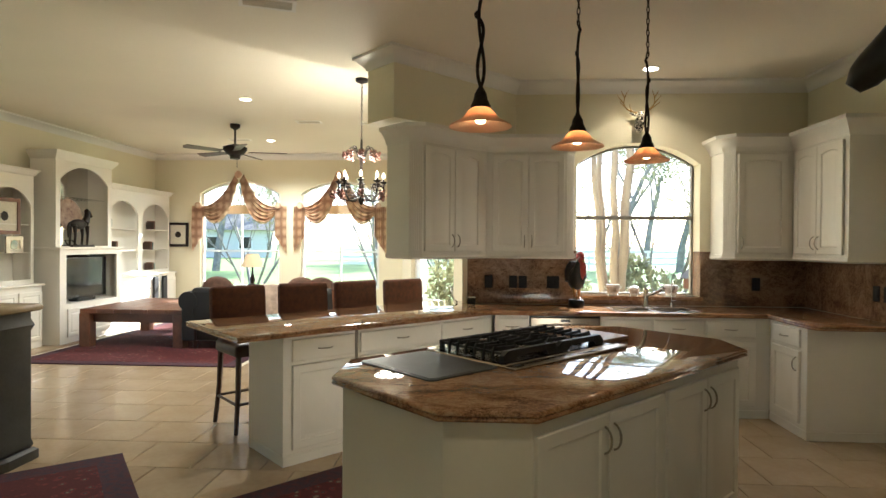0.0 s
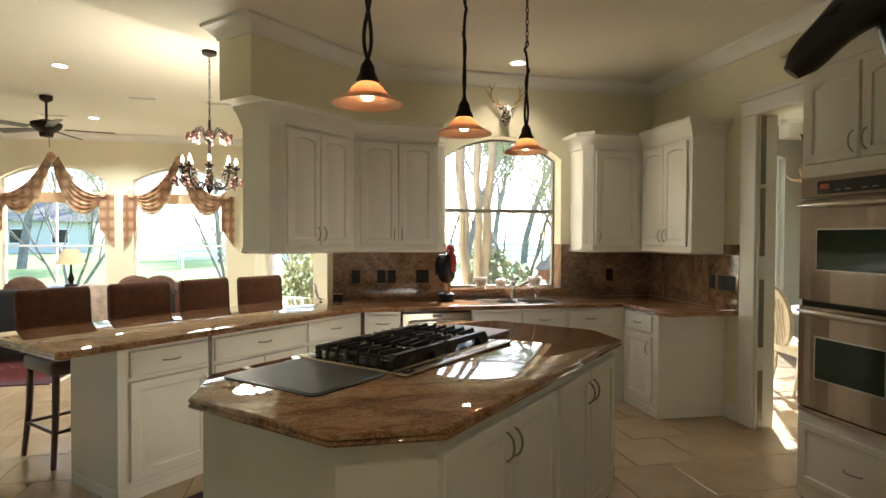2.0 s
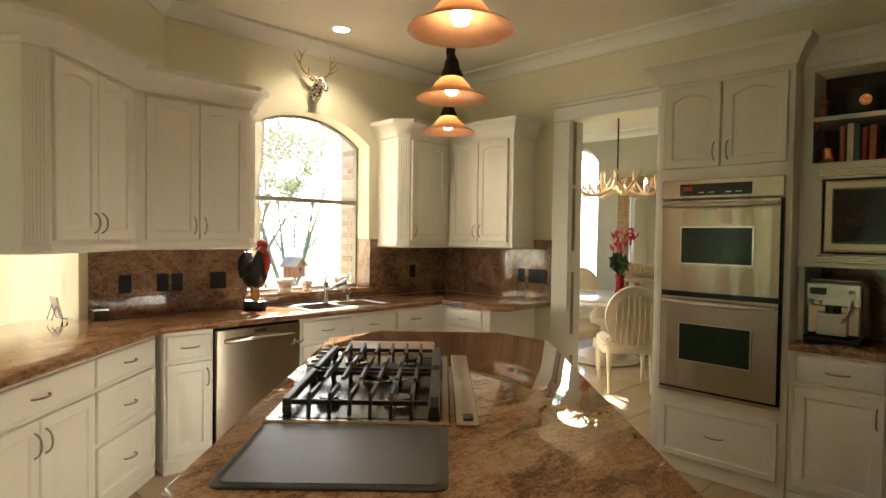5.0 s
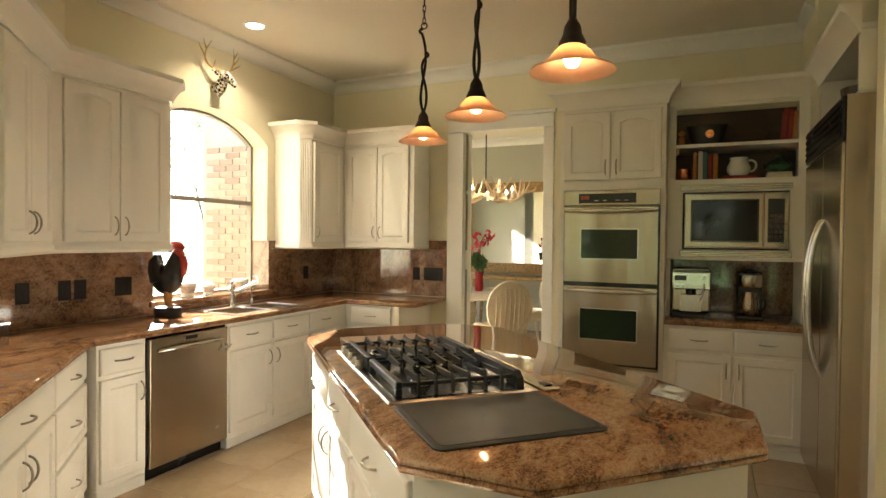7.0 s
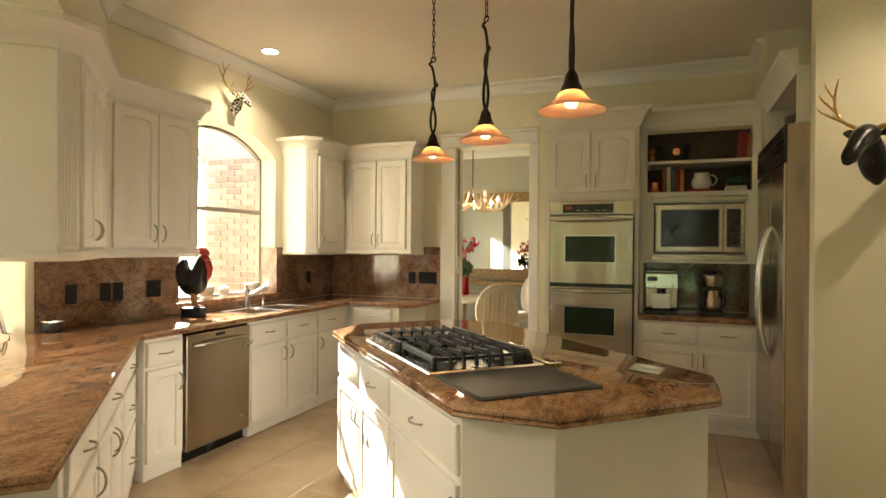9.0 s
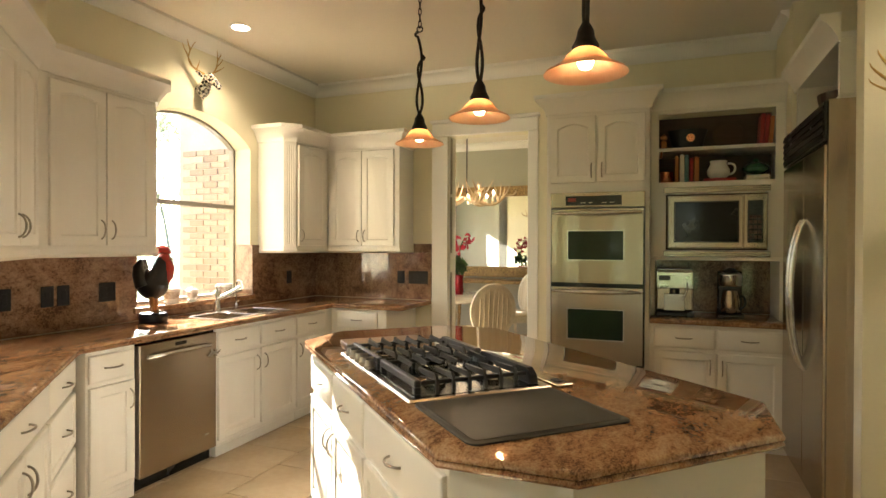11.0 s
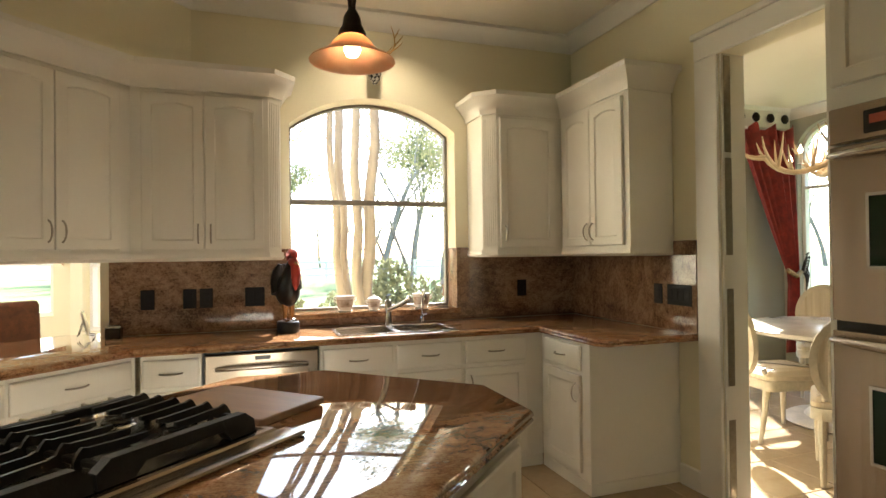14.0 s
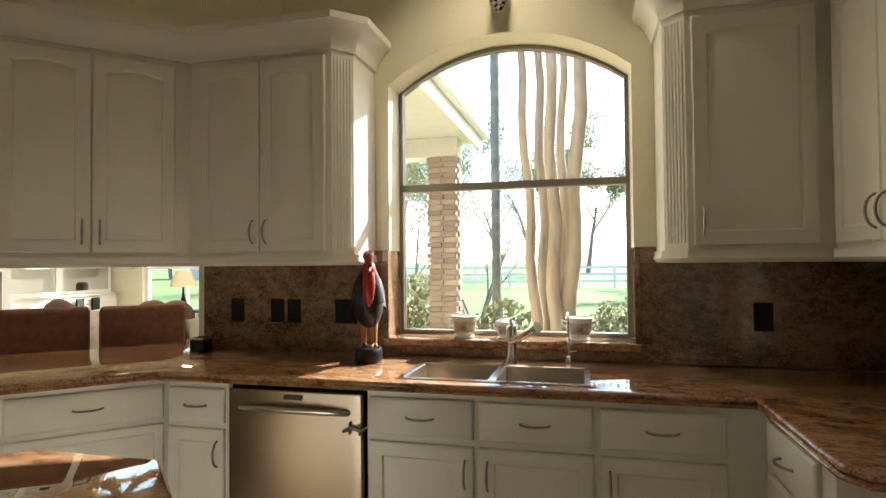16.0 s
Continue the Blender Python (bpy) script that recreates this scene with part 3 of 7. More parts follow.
for z0, z1 in ((0.492, 1.052), (1.085, 1.638)):
    loops_ = []
    for i_ in range(17):
        f_ = i_ / 16
        y_ = -0.030 - 0.007 * math.sin(math.pi * f_) ** 0.7 - 0.0016 * math.cos(2 * math.pi * 3 * f_)
        x_ = 0.012 + 0.696 * f_
        loops_.append([(x_, -0.003, z0), (x_, y_, z0), (x_, y_, z1), (x_, -0.003, z1)])
    d = part("door", rings(loops_), STEEL, oven, smooth=False)
    part("bezel", plate([(0.135, z0 + 0.165), (0.575, z0 + 0.165), (0.575, z1 - 0.155), (0.135, z1 - 0.155)], [[(0.145, z0 + 0.175), (0.565, z0 + 0.175), (0.565, z1 - 0.165), (0.145, z1 - 0.165)]], 0.010), STEELH, d, m=at(0, -0.0435, 0))
    part("window", box(0.1455, -0.041, z0 + 0.1755, 0.5645, -0.034, z1 - 0.1655, 0.001), OVGLASS, d, "dark glass")
    part("handle", tube(bez((0.02, -0.052, z1 - 0.028), (0.25, -0.088, z1 - 0.03), (0.47, -0.088, z1 - 0.03), (0.70, -0.052, z1 - 0.028), 12), [0.008, 0.012, 0.014, 0.016, 0.017, 0.018, 0.018, 0.018, 0.017, 0.016, 0.014, 0.012, 0.008], 10), STEELH, d, smooth=True)
    for x_ in (0.03, 0.69):
        part("bracket", box(x_ - 0.012, -0.054, z1 - 0.038, x_ + 0.012, -0.028, z1 - 0.018, 0.003), STEELH, d)
cp_ = part("control_panel", box(0.12, -0.026, 1.668, 0.55, -0.0225, 1.738, 0.001), BLACK, oven)
part("display", box(0.14, -0.028, 1.695, 0.20, -0.0262, 1.722), emitter("amber display", (0.30, 0.05, 0.02), 0.01), cp_, "glowing amber display")
for x_ in (0.24, 0.30, 0.40, 0.46):
    part("mark", box(x_, -0.0272, 1.684, x_ + 0.035, -0.0262, 1.688), STEELH, cp_)
# crown of the oven cabinet
def ring_crown(path, z, label="antique white cabinet moulding"):
    return cab_moulding(path, [(o, zz - UT + z) for o, zz in CABCROWN], label=label)


ring_crown([(1.5, -2.49), (0.915, -2.49), (0.915, -3.235), (1.03, -3.235)], 2.42)
ring_crown([(1.05, -3.24), (1.05, -4.11)], 2.42)

# ---------------------------------------------------------------- niche wall: base, counter, appliance bay, microwave bay, open shelves
DARKIN = mat("dark brown stained cabinet lining", (0.10, 0.055, 0.036), 0.5, var=0.2, scale=5, fine=40, stretch=(1, 1, 6))
nic = thing("niche_cabinet", at(1.05, -3.237, 0, -90), "antique white cabinet with open shelves and a microwave bay", "cabinet")
NW = 0.873
part("body", plate([(0, 1.325), (NW, 1.325), (NW, 2.43), (0, 2.43)], [[(0.055, 1.870), (NW - 0.062, 1.870), (NW - 0.062, 2.372), (0.055, 2.372)], [(0.105, 1.375), (NW - 0.105, 1.375), (NW - 0.105, 1.78), (0.105, 1.78)]], 0.02), CAB, nic)
part("lining", box(0.0, 0.40, 1.30, NW, 0.42, 2.415), DARKIN, nic, "dark brown back board")
for x0, x1 in ((0.0, 0.03), (NW - 0.03, NW)):
    part("side_panel", box(x0, 0.021, 0.9065 - DROP, x1, 0.43, 2.415), CAB, nic)
part("shelf", box(0.031, 0.022, 2.10, NW - 0.031, 0.39, 2.125, 0.002), CAB, nic)
part("shelf", box(0.031, 0.022, 1.84, NW - 0.031, 0.39, 1.869, 0.002), CAB, nic)
part("shelf", box(0.0, -0.012, 1.30, NW, 0.39, 1.324, 0.003), CAB, nic)
nb = thing("base_cabinet", at(0.925, -3.237, -DROP, -90), "antique white base cabinet with two drawers and two doors", "cabinet", "base cabinets")
base_body(nb, NW, 0.55)
for x, hg in ((0.03, "l"), (0.445, "r")):
    add_drawer(nb, x, 0.70, 0.398, 0.142)
    add_door(nb, x, 0.125, 0.398, 0.55, hg)
tagged(part("worktop", slab([(0.89, -4.10), (1.47, -4.10), (1.47, -3.237), (0.89, -3.237)], EDGE), GRANITE, None, "polished brown granite worktop", at(0, 0, -DROP), smooth=True), "", "worktop")
tagged(part("backsplash", box(1.46, -4.10, 0.9065 - DROP, 1.475, -3.24, 1.30), SPLASH, None, "brown granite backsplash slab"), kind="structure")

# microwave with louvred trim
mw = thing("microwave", at(1.05, -3.237, 0, -90), "built-in stainless steel microwave with a dark window", "microwave")
part("body", box(0.118, -0.004, 1.385, 0.764, 0.3, 1.77, 0.003), STEEL, mw)
d = part("door", box(0.124, -0.022, 1.392, 0.610, -0.005, 1.763, 0.004), STEEL, mw)
part("bezel", plate([(0.16, 1.43), (0.585, 1.43), (0.585, 1.725), (0.16, 1.725)], [[(0.168, 1.438), (0.577, 1.438), (0.577, 1.717), (0.168, 1.717)]], 0.008), BLACK, d, m=at(0, -0.0295, 0))
part("window", box(0.169, -0.027, 1.439, 0.576, -0.0225, 1.716, 0.001), MWGLASS, d, "dark glass")
part("control_panel", box(0.616, -0.02, 1.392, 0.758, -0.005, 1.763, 0.003), STEEL, mw)
kp = part("keypad", box(0.638, -0.023, 1.43, 0.736, -0.0205, 1.725, 0.001), BLACK, mw)
for r_ in range(5):
    for c_ in range(3):
        part("key", box(0.648 + 0.028 * c_, -0.0246, 1.455 + 0.036 * r_, 0.668 + 0.028 * c_, -0.0232, 1.477 + 0.036 * r_), DARKIN, kp)
for z in (1.812, 1.347):
    vent = part("vent", box(0.09, -0.008, z - 0.021, NW - 0.09, -0.001, z + 0.021, 0.002), NICKEL, mw)
    for k in range(3):
        part("slat", box(0.095, -0.016, z - 0.017 + k * 0.013, NW - 0.095, -0.009, z - 0.010 + k * 0.013), STEEL, vent)

# espresso machine
esp = thing("espresso_machine", at(1.06, -3.275, 0.9065 - DROP, -90), "stainless steel espresso machine on the worktop", "coffee machine")
part("body", box(0, 0.02, 0.035, 0.26, 0.27, 0.33, 0.015, seg=2), STEEL, esp)
part("top", box(0.01, 0.03, 0.331, 0.25, 0.26, 0.345, 0.006), STEELH, esp)
part("front_panel", box(0.004, 0.0, 0.20, 0.256, 0.019, 0.325, 0.006), STEELH, esp)
part("drip_tray", box(0.0, -0.03, 0.0, 0.26, 0.27, 0.033, 0.006), BLACK, esp)
part("drawer", box(0.06, -0.01, 0.04, 0.20, 0.019, 0.165, 0.004), STEELH, esp)
part("display", box(0.022, -0.006, 0.262, 0.10, -0.001, 0.298, 0.002), BLACK, esp)
for x, z in ((0.035, 0.225), (0.075, 0.225), (0.215, 0.285)):
    part("knob", lathe([(0.014, 0), (0.014, 0.014), (0.010, 0.018)], 14, None, pose(x, 0, z, 90, 0, 0)), CHROME, esp, smooth=True)
part("brew_head", lathe([(0.034, 0), (0.034, 0.035), (0.028, 0.04)], 18, None, pose(0.13, 0.0, 0.165, 0, 0, 0)), BLACK, esp, smooth=True)
part("steam_wand", tube(bez((0.215, -0.012, 0.24), (0.225, -0.05, 0.2), (0.20, -0.04, 0.16), (0.18, -0.035, 0.12)), 0.006), CHROME, esp, smooth=True)
# drip coffee maker with a steel carafe
cof = thing("coffee_maker", at(1.10, -3.70, 0.9065 - DROP, -90), "black and steel coffee maker with a thermal carafe", "coffee machine")
part("base", box(0, 0, 0, 0.17, 0.22, 0.025, 0.006), BLACK, cof)
part("tower", box(0.005, 0.13, 0.0255, 0.165, 0.22, 0.33, 0.008), BLACK, cof)
part("brew_basket", lathe([(0.072, 0), (0.08, 0.01), (0.08, 0.085), (0.06, 0.10)], 24, None, at(0.085, 0.085, 0.225)), STEELH, cof, smooth=True)
part("lid", lathe([(0.05, 0), (0.052, 0.012), (0.02, 0.03)], 20, None, at(0.085, 0.085, 0.326)), BLACK, cof, smooth=True)
car = part("carafe", lathe([(0.055, 0), (0.062, 0.01), (0.064, 0.09), (0.048, 0.15), (0.044, 0.165)], 24, None, at(0.085, 0.072, 0.026)), STEEL, cof, smooth=True)
part("handle", tube(bez((0.14, 0.05, 0.16), (0.19, 0.03, 0.16), (0.19, 0.03, 0.07), (0.14, 0.05, 0.06)), 0.008), BLACK, car, smooth=True)

# things on the open shelves
RED = mat("red paper", (0.38, 0.035, 0.03), 0.6, var=0.15, scale=20)
BLUEG = mat("blue-green cloth", (0.10, 0.22, 0.22), 0.7, var=0.15, scale=20)
PAPER = mat("cream paper", (0.72, 0.66, 0.52), 0.8, var=0.08, scale=30)
ORANGE = mat("orange cloth", (0.50, 0.18, 0.06), 0.7, var=0.1, scale=20)
PORC = mat("white porcelain", (0.80, 0.78, 0.72), 0.15, var=0.06, scale=8, coat=0.4)
GREENG = mat("green glazed ceramic", (0.05, 0.16, 0.07), 0.15, var=0.35, scale=14, coat=0.5)
COPPER = mat("hammered copper", (0.75, 0.28, 0.14), 0.25, metal=1.0, var=0.15, scale=20, bump=0.3, bumpscale=60)


def book(x, y, z, w, h, dp, color, tilt=0.0, flat=False):
    """A closed book; its spine faces -x in the world."""
    m = at(x, y, z, -90) @ pose(0, 0, 0, 0, tilt, 0)
    b = thing("book", m, "hardback book standing on the shelf" if not flat else "hardback book lying on the shelf", "book", "shelf books")
    if flat:
        part("cover", box(0, 0, 0, h, dp, w, 0.002), color, b)
        part("pages", box(0.006, 0.01, 0.003, h - 0.003, dp + 0.004, w - 0.003), PAPER, b)
    else:
        part("cover", box(0, 0, 0, w, dp, h, 0.002), color, b)
        part("pages", box(0.003, 0.01, 0.004, w - 0.003, dp + 0.004, h - 0.004 + 0.001), PAPER, b)


SX = 1.09
for i, (w, h, c) in enumerate(((0.022, 0.20, ORANGE), (0.03, 0.21, PAPER), (0.026, 0.205, BLUEG), (0.022, 0.18, RED), (0.03, 0.19, ORANGE))):
    book(SX + 0.02, -3.405 - 0.033 * i, 1.870, w, h, 0.15, c)
for i in range(3):
    book(SX + 0.02, -3.955 - 0.03 * i, 2.126, 0.024, 0.215 - 0.01 * i, 0.15, (RED, RED, ORANGE)[i], 4)
book(SX, -3.60, 1.870, 0.025, 0.21, 0.15, RED, flat=True)
book(SX, -3.87, 1.870, 0.022, 0.15, 0.15, PAPER, flat=True)
book(SX, -3.873, 1.893, 0.018, 0.145, 0.15, PAPER, flat=True)
tub = thing("oval_tub", at(1.22, -3.49, 2.126, -90), "black painted oval tub with a rooster motif", "tub")
part("body", lathe([(0.10, 0), (0.135, 0.13), (0.142, 0.145), (0.13, 0.145), (0.095, 0.01)], 28, None, Matrix.Diagonal((1.0, 0.62, 1, 1))), IRONB, tub, smooth=True)
part("motif", lathe([(0.0, 0.0), (0.03, 0.002), (0.03, 0.004)], 10, None, pose(0.02, -0.074, 0.08, 98, 0, 0)), COPPER, tub, "painted rooster motif")
pl = thing("plate", at(1.38, -3.78, 2.126, -90), "dark red glass plate leaning at the back", "plate")
part("disc", lathe([(0.02, 0), (0.11, 0.012), (0.115, 0.016), (0.11, 0.02), (0.02, 0.006)], 28, None, pose(0, 0.0, 0.112, 75, 0, 0)), DARKIN, pl, smooth=True)
tea = thing("teapot", at(1.18, -3.70, 1.897, -90), "blue and white porcelain pitcher on a book", "pitcher")
part("body", lathe([(0.05, 0), (0.075, 0.03), (0.078, 0.06), (0.055, 0.11), (0.06, 0.13), (0.05, 0.128)], 24), PORC, tea, smooth=True)
part("handle", tube(bez((0.06, 0, 0.11), (0.13, 0, 0.12), (0.12, 0, 0.03), (0.07, 0, 0.03)), 0.008), PORC, tea, smooth=True)
cab_ = thing("lidded_tureen", at(1.20, -3.945, 1.913, -90), "green glazed lidded tureen", "tureen")
part("bowl", lathe([(0.04, 0), (0.085, 0.03), (0.09, 0.05), (0.085, 0.055)], 24), GREENG, cab_, smooth=True)
part("lid", lathe([(0.088, 0.056), (0.07, 0.08), (0.02, 0.1), (0.015, 0.12), (0.0, 0.122)], 24), GREENG, cab_, smooth=True)
mug = thing("copper_mug", at(1.15, -3.345, 1.870, -90), "small hammered copper drinking mug", "mug")
part("body", lathe([(0.04, 0), (0.044, 0.005), (0.044, 0.085), (0.04, 0.085), (0.038, 0.01)], 22), COPPER, mug, smooth=True)
fig = thing("figurine", at(1.10, -3.325, 2.126, -90), "small jointed wooden figurine seated on the shelf edge", "figurine")
part("body", merge(merge(box(-0.02, 0, -0.01, 0.02, 0.03, 0.06, 0.008), lathe([(0.0, 0), (0.022, 0.012), (0.024, 0.03), (0.0, 0.05)], 12, None, at(0, 0.015, 0.062))), tube([(-0.014, -0.002, 0.0), (-0.016, -0.02, -0.04), (-0.02, -0.025, -0.07)], 0.008)), ORANGE, fig, smooth=True)

# ---------------------------------------------------------------- refrigerator and its surround
fr = thing("refrigerator", at(0.868, -4.095, 0, 180), "built-in stainless steel side-by-side refrigerator", "refrigerator")
part("body", box(0.01, 0.022, 0.06, 1.05, 0.68, 2.12, 0.004), BLACK, fr)
part("toe_kick", box(0.02, 0.05, 0.0, 0.99, 0.5, 0.058), BLACK, fr)
for x0, x1, hx in ((0.005, 0.600, 0.562), (0.608, 1.05, 0.648)):
    d = part("door", box(x0, -0.03, 0.08, x1, 0.02, 1.905, 0.008, seg=2), STEEL, fr)
    part("handle", tube(bez((hx, -0.028, 0.72), (hx, -0.12, 0.85), (hx, -0.12, 1.42), (hx, -0.028, 1.55), 14), 0.015, 10), STEELH, d, smooth=True)
gr = part("grille", box(0.005, -0.03, 1.915, 1.05, 0.02, 2.12, 0.006), BLACK, fr)
for k in range(5):
    part("louvre", box(0.02, -0.036, 1.935 + k * 0.036, 1.04, -0.031, 1.953 + k * 0.036), BRONZE, gr)
tagged(part("trim", box(-0.199, -4.7, 0.0, -0.186, -4.08, 2.12), STEEL, None, "stainless steel filler strip"), kind="structure")
ft = thing("fridge_cabinet", at(0.83, -4.13, 0, 180), "antique white open shelf cabinet over the refrigerator", "cabinet")
part("shelf", box(0, 0.0, 2.125, 1.0, 0.6, 2.145, 0.003), CAB, ft)
part("top", box(0, 0.0, 2.42, 1.0, 0.6, 2.45, 0.003), CAB, ft)
for x0, x1 in ((0, 0.03), (0.97, 1.0)):
    part("side_panel", box(x0, 0, 2.146, x1, 0.6, 2.419), CAB, ft)
ring_crown([(0.845, -4.13), (-0.19, -4.13)], 2.42)
bas = thing("basket", at(0.45, -4.3, 2.146), "dark wicker basket on the cabinet shelf", "basket")
part("body", lathe([(0.10, 0), (0.13, 0.1), (0.135, 0.14), (0.12, 0.14)], 20), DKWOOD, bas)
tagged(part("wall_chase", box(0.88, -4.88, -0.1, 1.5, -4.115, KC + 0.1), WALL, None, "cream painted wall beside the refrigerator"), kind="structure")

# ---------------------------------------------------------------- doorway casing, hinges
for y0, y1 in ((-1.46, -1.30), (-2.30, -2.21)):
    tagged(part("trim", box(1.478, y0, 0.0, 1.499, y1, 2.409, 0.004), TRIM, None, "cream painted door casing"), kind="structure")
tagged(part("trim", box(1.474, -2.30, 2.411, 1.499, -1.30, 2.53, 0.006), TRIM, None, "cream painted door casing"), kind="structure")
tagged(part("trim", box(1.462, -2.315, 2.531, 1.499, -1.285, 2.565, 0.006), TRIM, None, "cream painted door head moulding"), kind="structure")
tagged(part("trim", box(1.50, -1.472, 0.0, 1.66, -1.461, 2.409), TRIM, None, "cream painted door jamb"), kind="structure")
for z in (0.25, 0.95, 1.65, 2.2):
    tagged(part("trim", box(1.515, -1.476, z - 0.32, 1.56, -1.4725, z + 0.20, 0.001), NICKEL, None, "worn metal hinge strip"), kind="structure")
tagged(part("baseboard", box(1.478, -1.299, 0.0, 1.499, -1.14, 0.12, 0.004), TRIM, None, "cream painted baseboard"), kind="structure")

# ---------------------------------------------------------------- kitchen window
ALU = mat("bronze grey aluminium frame", (0.30, 0.27, 0.22), 0.45, metal=0.3, var=0.1)


def arched_window(name, m, w, zb, zs, za, frame_mat, rails, bars, label, fw=0.02, depth=0.05):
    """Frame, rails and panes in an arched opening, lower left corner at local x=0."""
    win = thing(name, m, label, "window")
    win["kind"] = "structure"
    part("window_frame", plate(archpts(0.002, w - 0.002, zb + 0.002, zs, za - 0.002), [archpts(fw, w - fw, zb + fw, zs - 0.0, za - fw)], depth), frame_mat, win)
    for z in rails:
        part("rail", box(fw, -0.006, z - 0.018, w - fw, depth, z + 0.018, 0.003), frame_mat, win)
    for x in bars:
        part("bar", box(x - 0.012, 0.004, zb + fw, x + 0.012, depth - 0.004, zs + (za - zs) * 0.9, 0.002), frame_mat, win)
    b = plate(archpts(fw * 0.6, w - fw * 0.6, zb + fw * 0.6, zs, za - fw * 0.6), [], 0.003)
    p = part("pane", b, PANE, win, "clear glass pane", m=at(0, depth * 0.5, 0))
    p.visible_shadow = False
    return win


arched_window("window_1", at(-0.63, 0.165), 1.155, 0.972, 2.225, 2.43, ALU, [1.725], [], "arched kitchen window with a grey metal meeting rail")
tagged(part("window_sill", box(-0.655, -0.04, 0.935, 0.55, 0.163, 0.972, 0.006), GRANITE, None, "brown granite window sill"), kind="structure")
for x0, x1 in ((-0.66, -0.628), (0.523, 0.55)):
    tagged(part("backsplash", box(x0, -0.024, 0.973, x1, 0.16, 1.40, 0.002), SPLASH, None, "brown granite window lining"), kind="structure")
tagged(part("backsplash", box(-0.66, -0.02, 0.9065 - DROP, 0.545, -0.003, 0.934), SPLASH, None, "brown granite upstand"), kind="structure")
tagged(part("backsplash", box(0.551, -0.024, 1.331, 0.615, -0.002, 1.40, 0.002), SPLASH, None, "brown granite backsplash step"), kind="structure")
tagged(part("backsplash", box(-0.735, -0.024, 1.331, -0.661, -0.002, 1.40, 0.002), SPLASH, None, "brown granite backsplash step"), kind="structure")
tagged(part("backsplash", box(1.478, -1.295, 1.331, 1.498, -1.115, 1.415, 0.002), SPLASH, None, "brown granite backsplash step"), kind="structure")

# ---------------------------------------------------------------- dishwasher
dw = thing("dishwasher", at(-1.128, -0.60, -DROP), "stainless steel dishwasher under the worktop", "dishwasher")
part("body", box(0.004, 0.03, 0.09, 0.606, 0.58, 0.862), BLACK, dw)
part("kick_plate", box(0.01, 0.05, DROP, 0.60, 0.08, 0.088), BLACK, dw)
d = part("door", box(0.012, -0.012, 0.10, 0.598, 0.029, 0.85, 0.006, seg=2), STEEL, dw)
part("handle", tube(bez((0.07, -0.012, 0.775), (0.12, -0.06, 0.785), (0.49, -0.06, 0.785), (0.54, -0.012, 0.775), 12), 0.013, 10), STEELH, d, smooth=True)
part("display", box(0.265, -0.016, 0.815, 0.345, -0.0125, 0.835), BLACK, d)
part("badge", box(0.49, -0.015, 0.20, 0.53, -0.0125, 0.212, 0.002), CHROME, d, "small oval badge")
liz = thing("lizard_magnet", at(-0.56, -0.614, 0.70), "small metal lizard magnet on the dishwasher", "magnet")
part("body", merge(tube([(-0.045, -0.005, -0.012), (-0.01, -0.008, 0.004), (0.03, -0.008, -0.004), (0.06, -0.005, 0.012)], [0.007, 0.01, 0.008, 0.002]), merge(tube([(-0.02, -0.006, -0.022), (-0.018, -0.006, 0.026)], 0.004), tube([(0.022, -0.006, -0.024), (0.02, -0.006, 0.022)], 0.004))), NICKEL, liz, smooth=True)

# ---------------------------------------------------------------- sink, taps, sill pots, rooster
sk = thing("sink", at(-0.04, -0.375, 0.907 - DROP), "double-bowl stainless steel sink with a drop-in rim", "sink")
part("rim", plate([(-0.365, -0.185), (0.365, -0.185), (0.365, 0.185), (-0.365, 0.185)], [[(-0.345, -0.165), (-0.012, -0.165), (-0.012, 0.165), (-0.345, 0.165)], [(0.012, -0.165), (0.345, -0.165), (0.345, 0.165), (0.012, 0.165)]], 0.004), STEELH, sk, m=pose(0, 0, 0.004, -90, 0, 0))
for x0, x1 in ((-0.345, -0.012), (0.012, 0.345)):
    bm = rings([[(x0 + i, -0.165 + i, z), (x1 - i, -0.165 + i, z), (x1 - i, 0.165 - i, z), (x0 + i, 0.165 - i, z)] for i, z in ((0, 0.003), (0.004, 0.0), (0.012, -0.14), (0.04, -0.17))], cap0=False)
    bw_ = part("bowl", bm, STEEL, sk)
    part("drain", lathe([(0.04, -0.168), (0.036, -0.166), (0.0, -0.167)], 18, None, at((x0 + x1) / 2, 0.03, 0)), CHROME, bw_)
tap = thing("kitchen_tap", at(-0.01, -0.135, 0.907 - DROP), "brushed nickel pull-out kitchen tap", "tap")
part("base", lathe([(0.032, 0), (0.03, 0.012), (0.024, 0.03), (0.022, 0.10), (0.026, 0.15), (0.02, 0.165)], 18), STEELH, tap, smooth=True)
part("spout", tube(bez((0.0, -0.01, 0.10), (0.05, -0.05, 0.12), (0.09, -0.09, 0.155), (0.125, -0.12, 0.175)), [0.017] * 8 + [0.02, 0.023, 0.023], 10), STEELH, tap, smooth=True)
part("lever", tube([(0, 0, 0.15), (-0.005, 0.005, 0.19), (0.02, 0.0, 0.20)], 0.008), STEELH, tap, smooth=True)
ft2 = thing("filter_tap", at(0.235, -0.10, 0.907 - DROP), "slim chrome gooseneck filter tap", "tap")
part("base", lathe([(0.016, 0), (0.014, 0.03), (0.008, 0.035)], 14), CHROME, ft2, smooth=True)
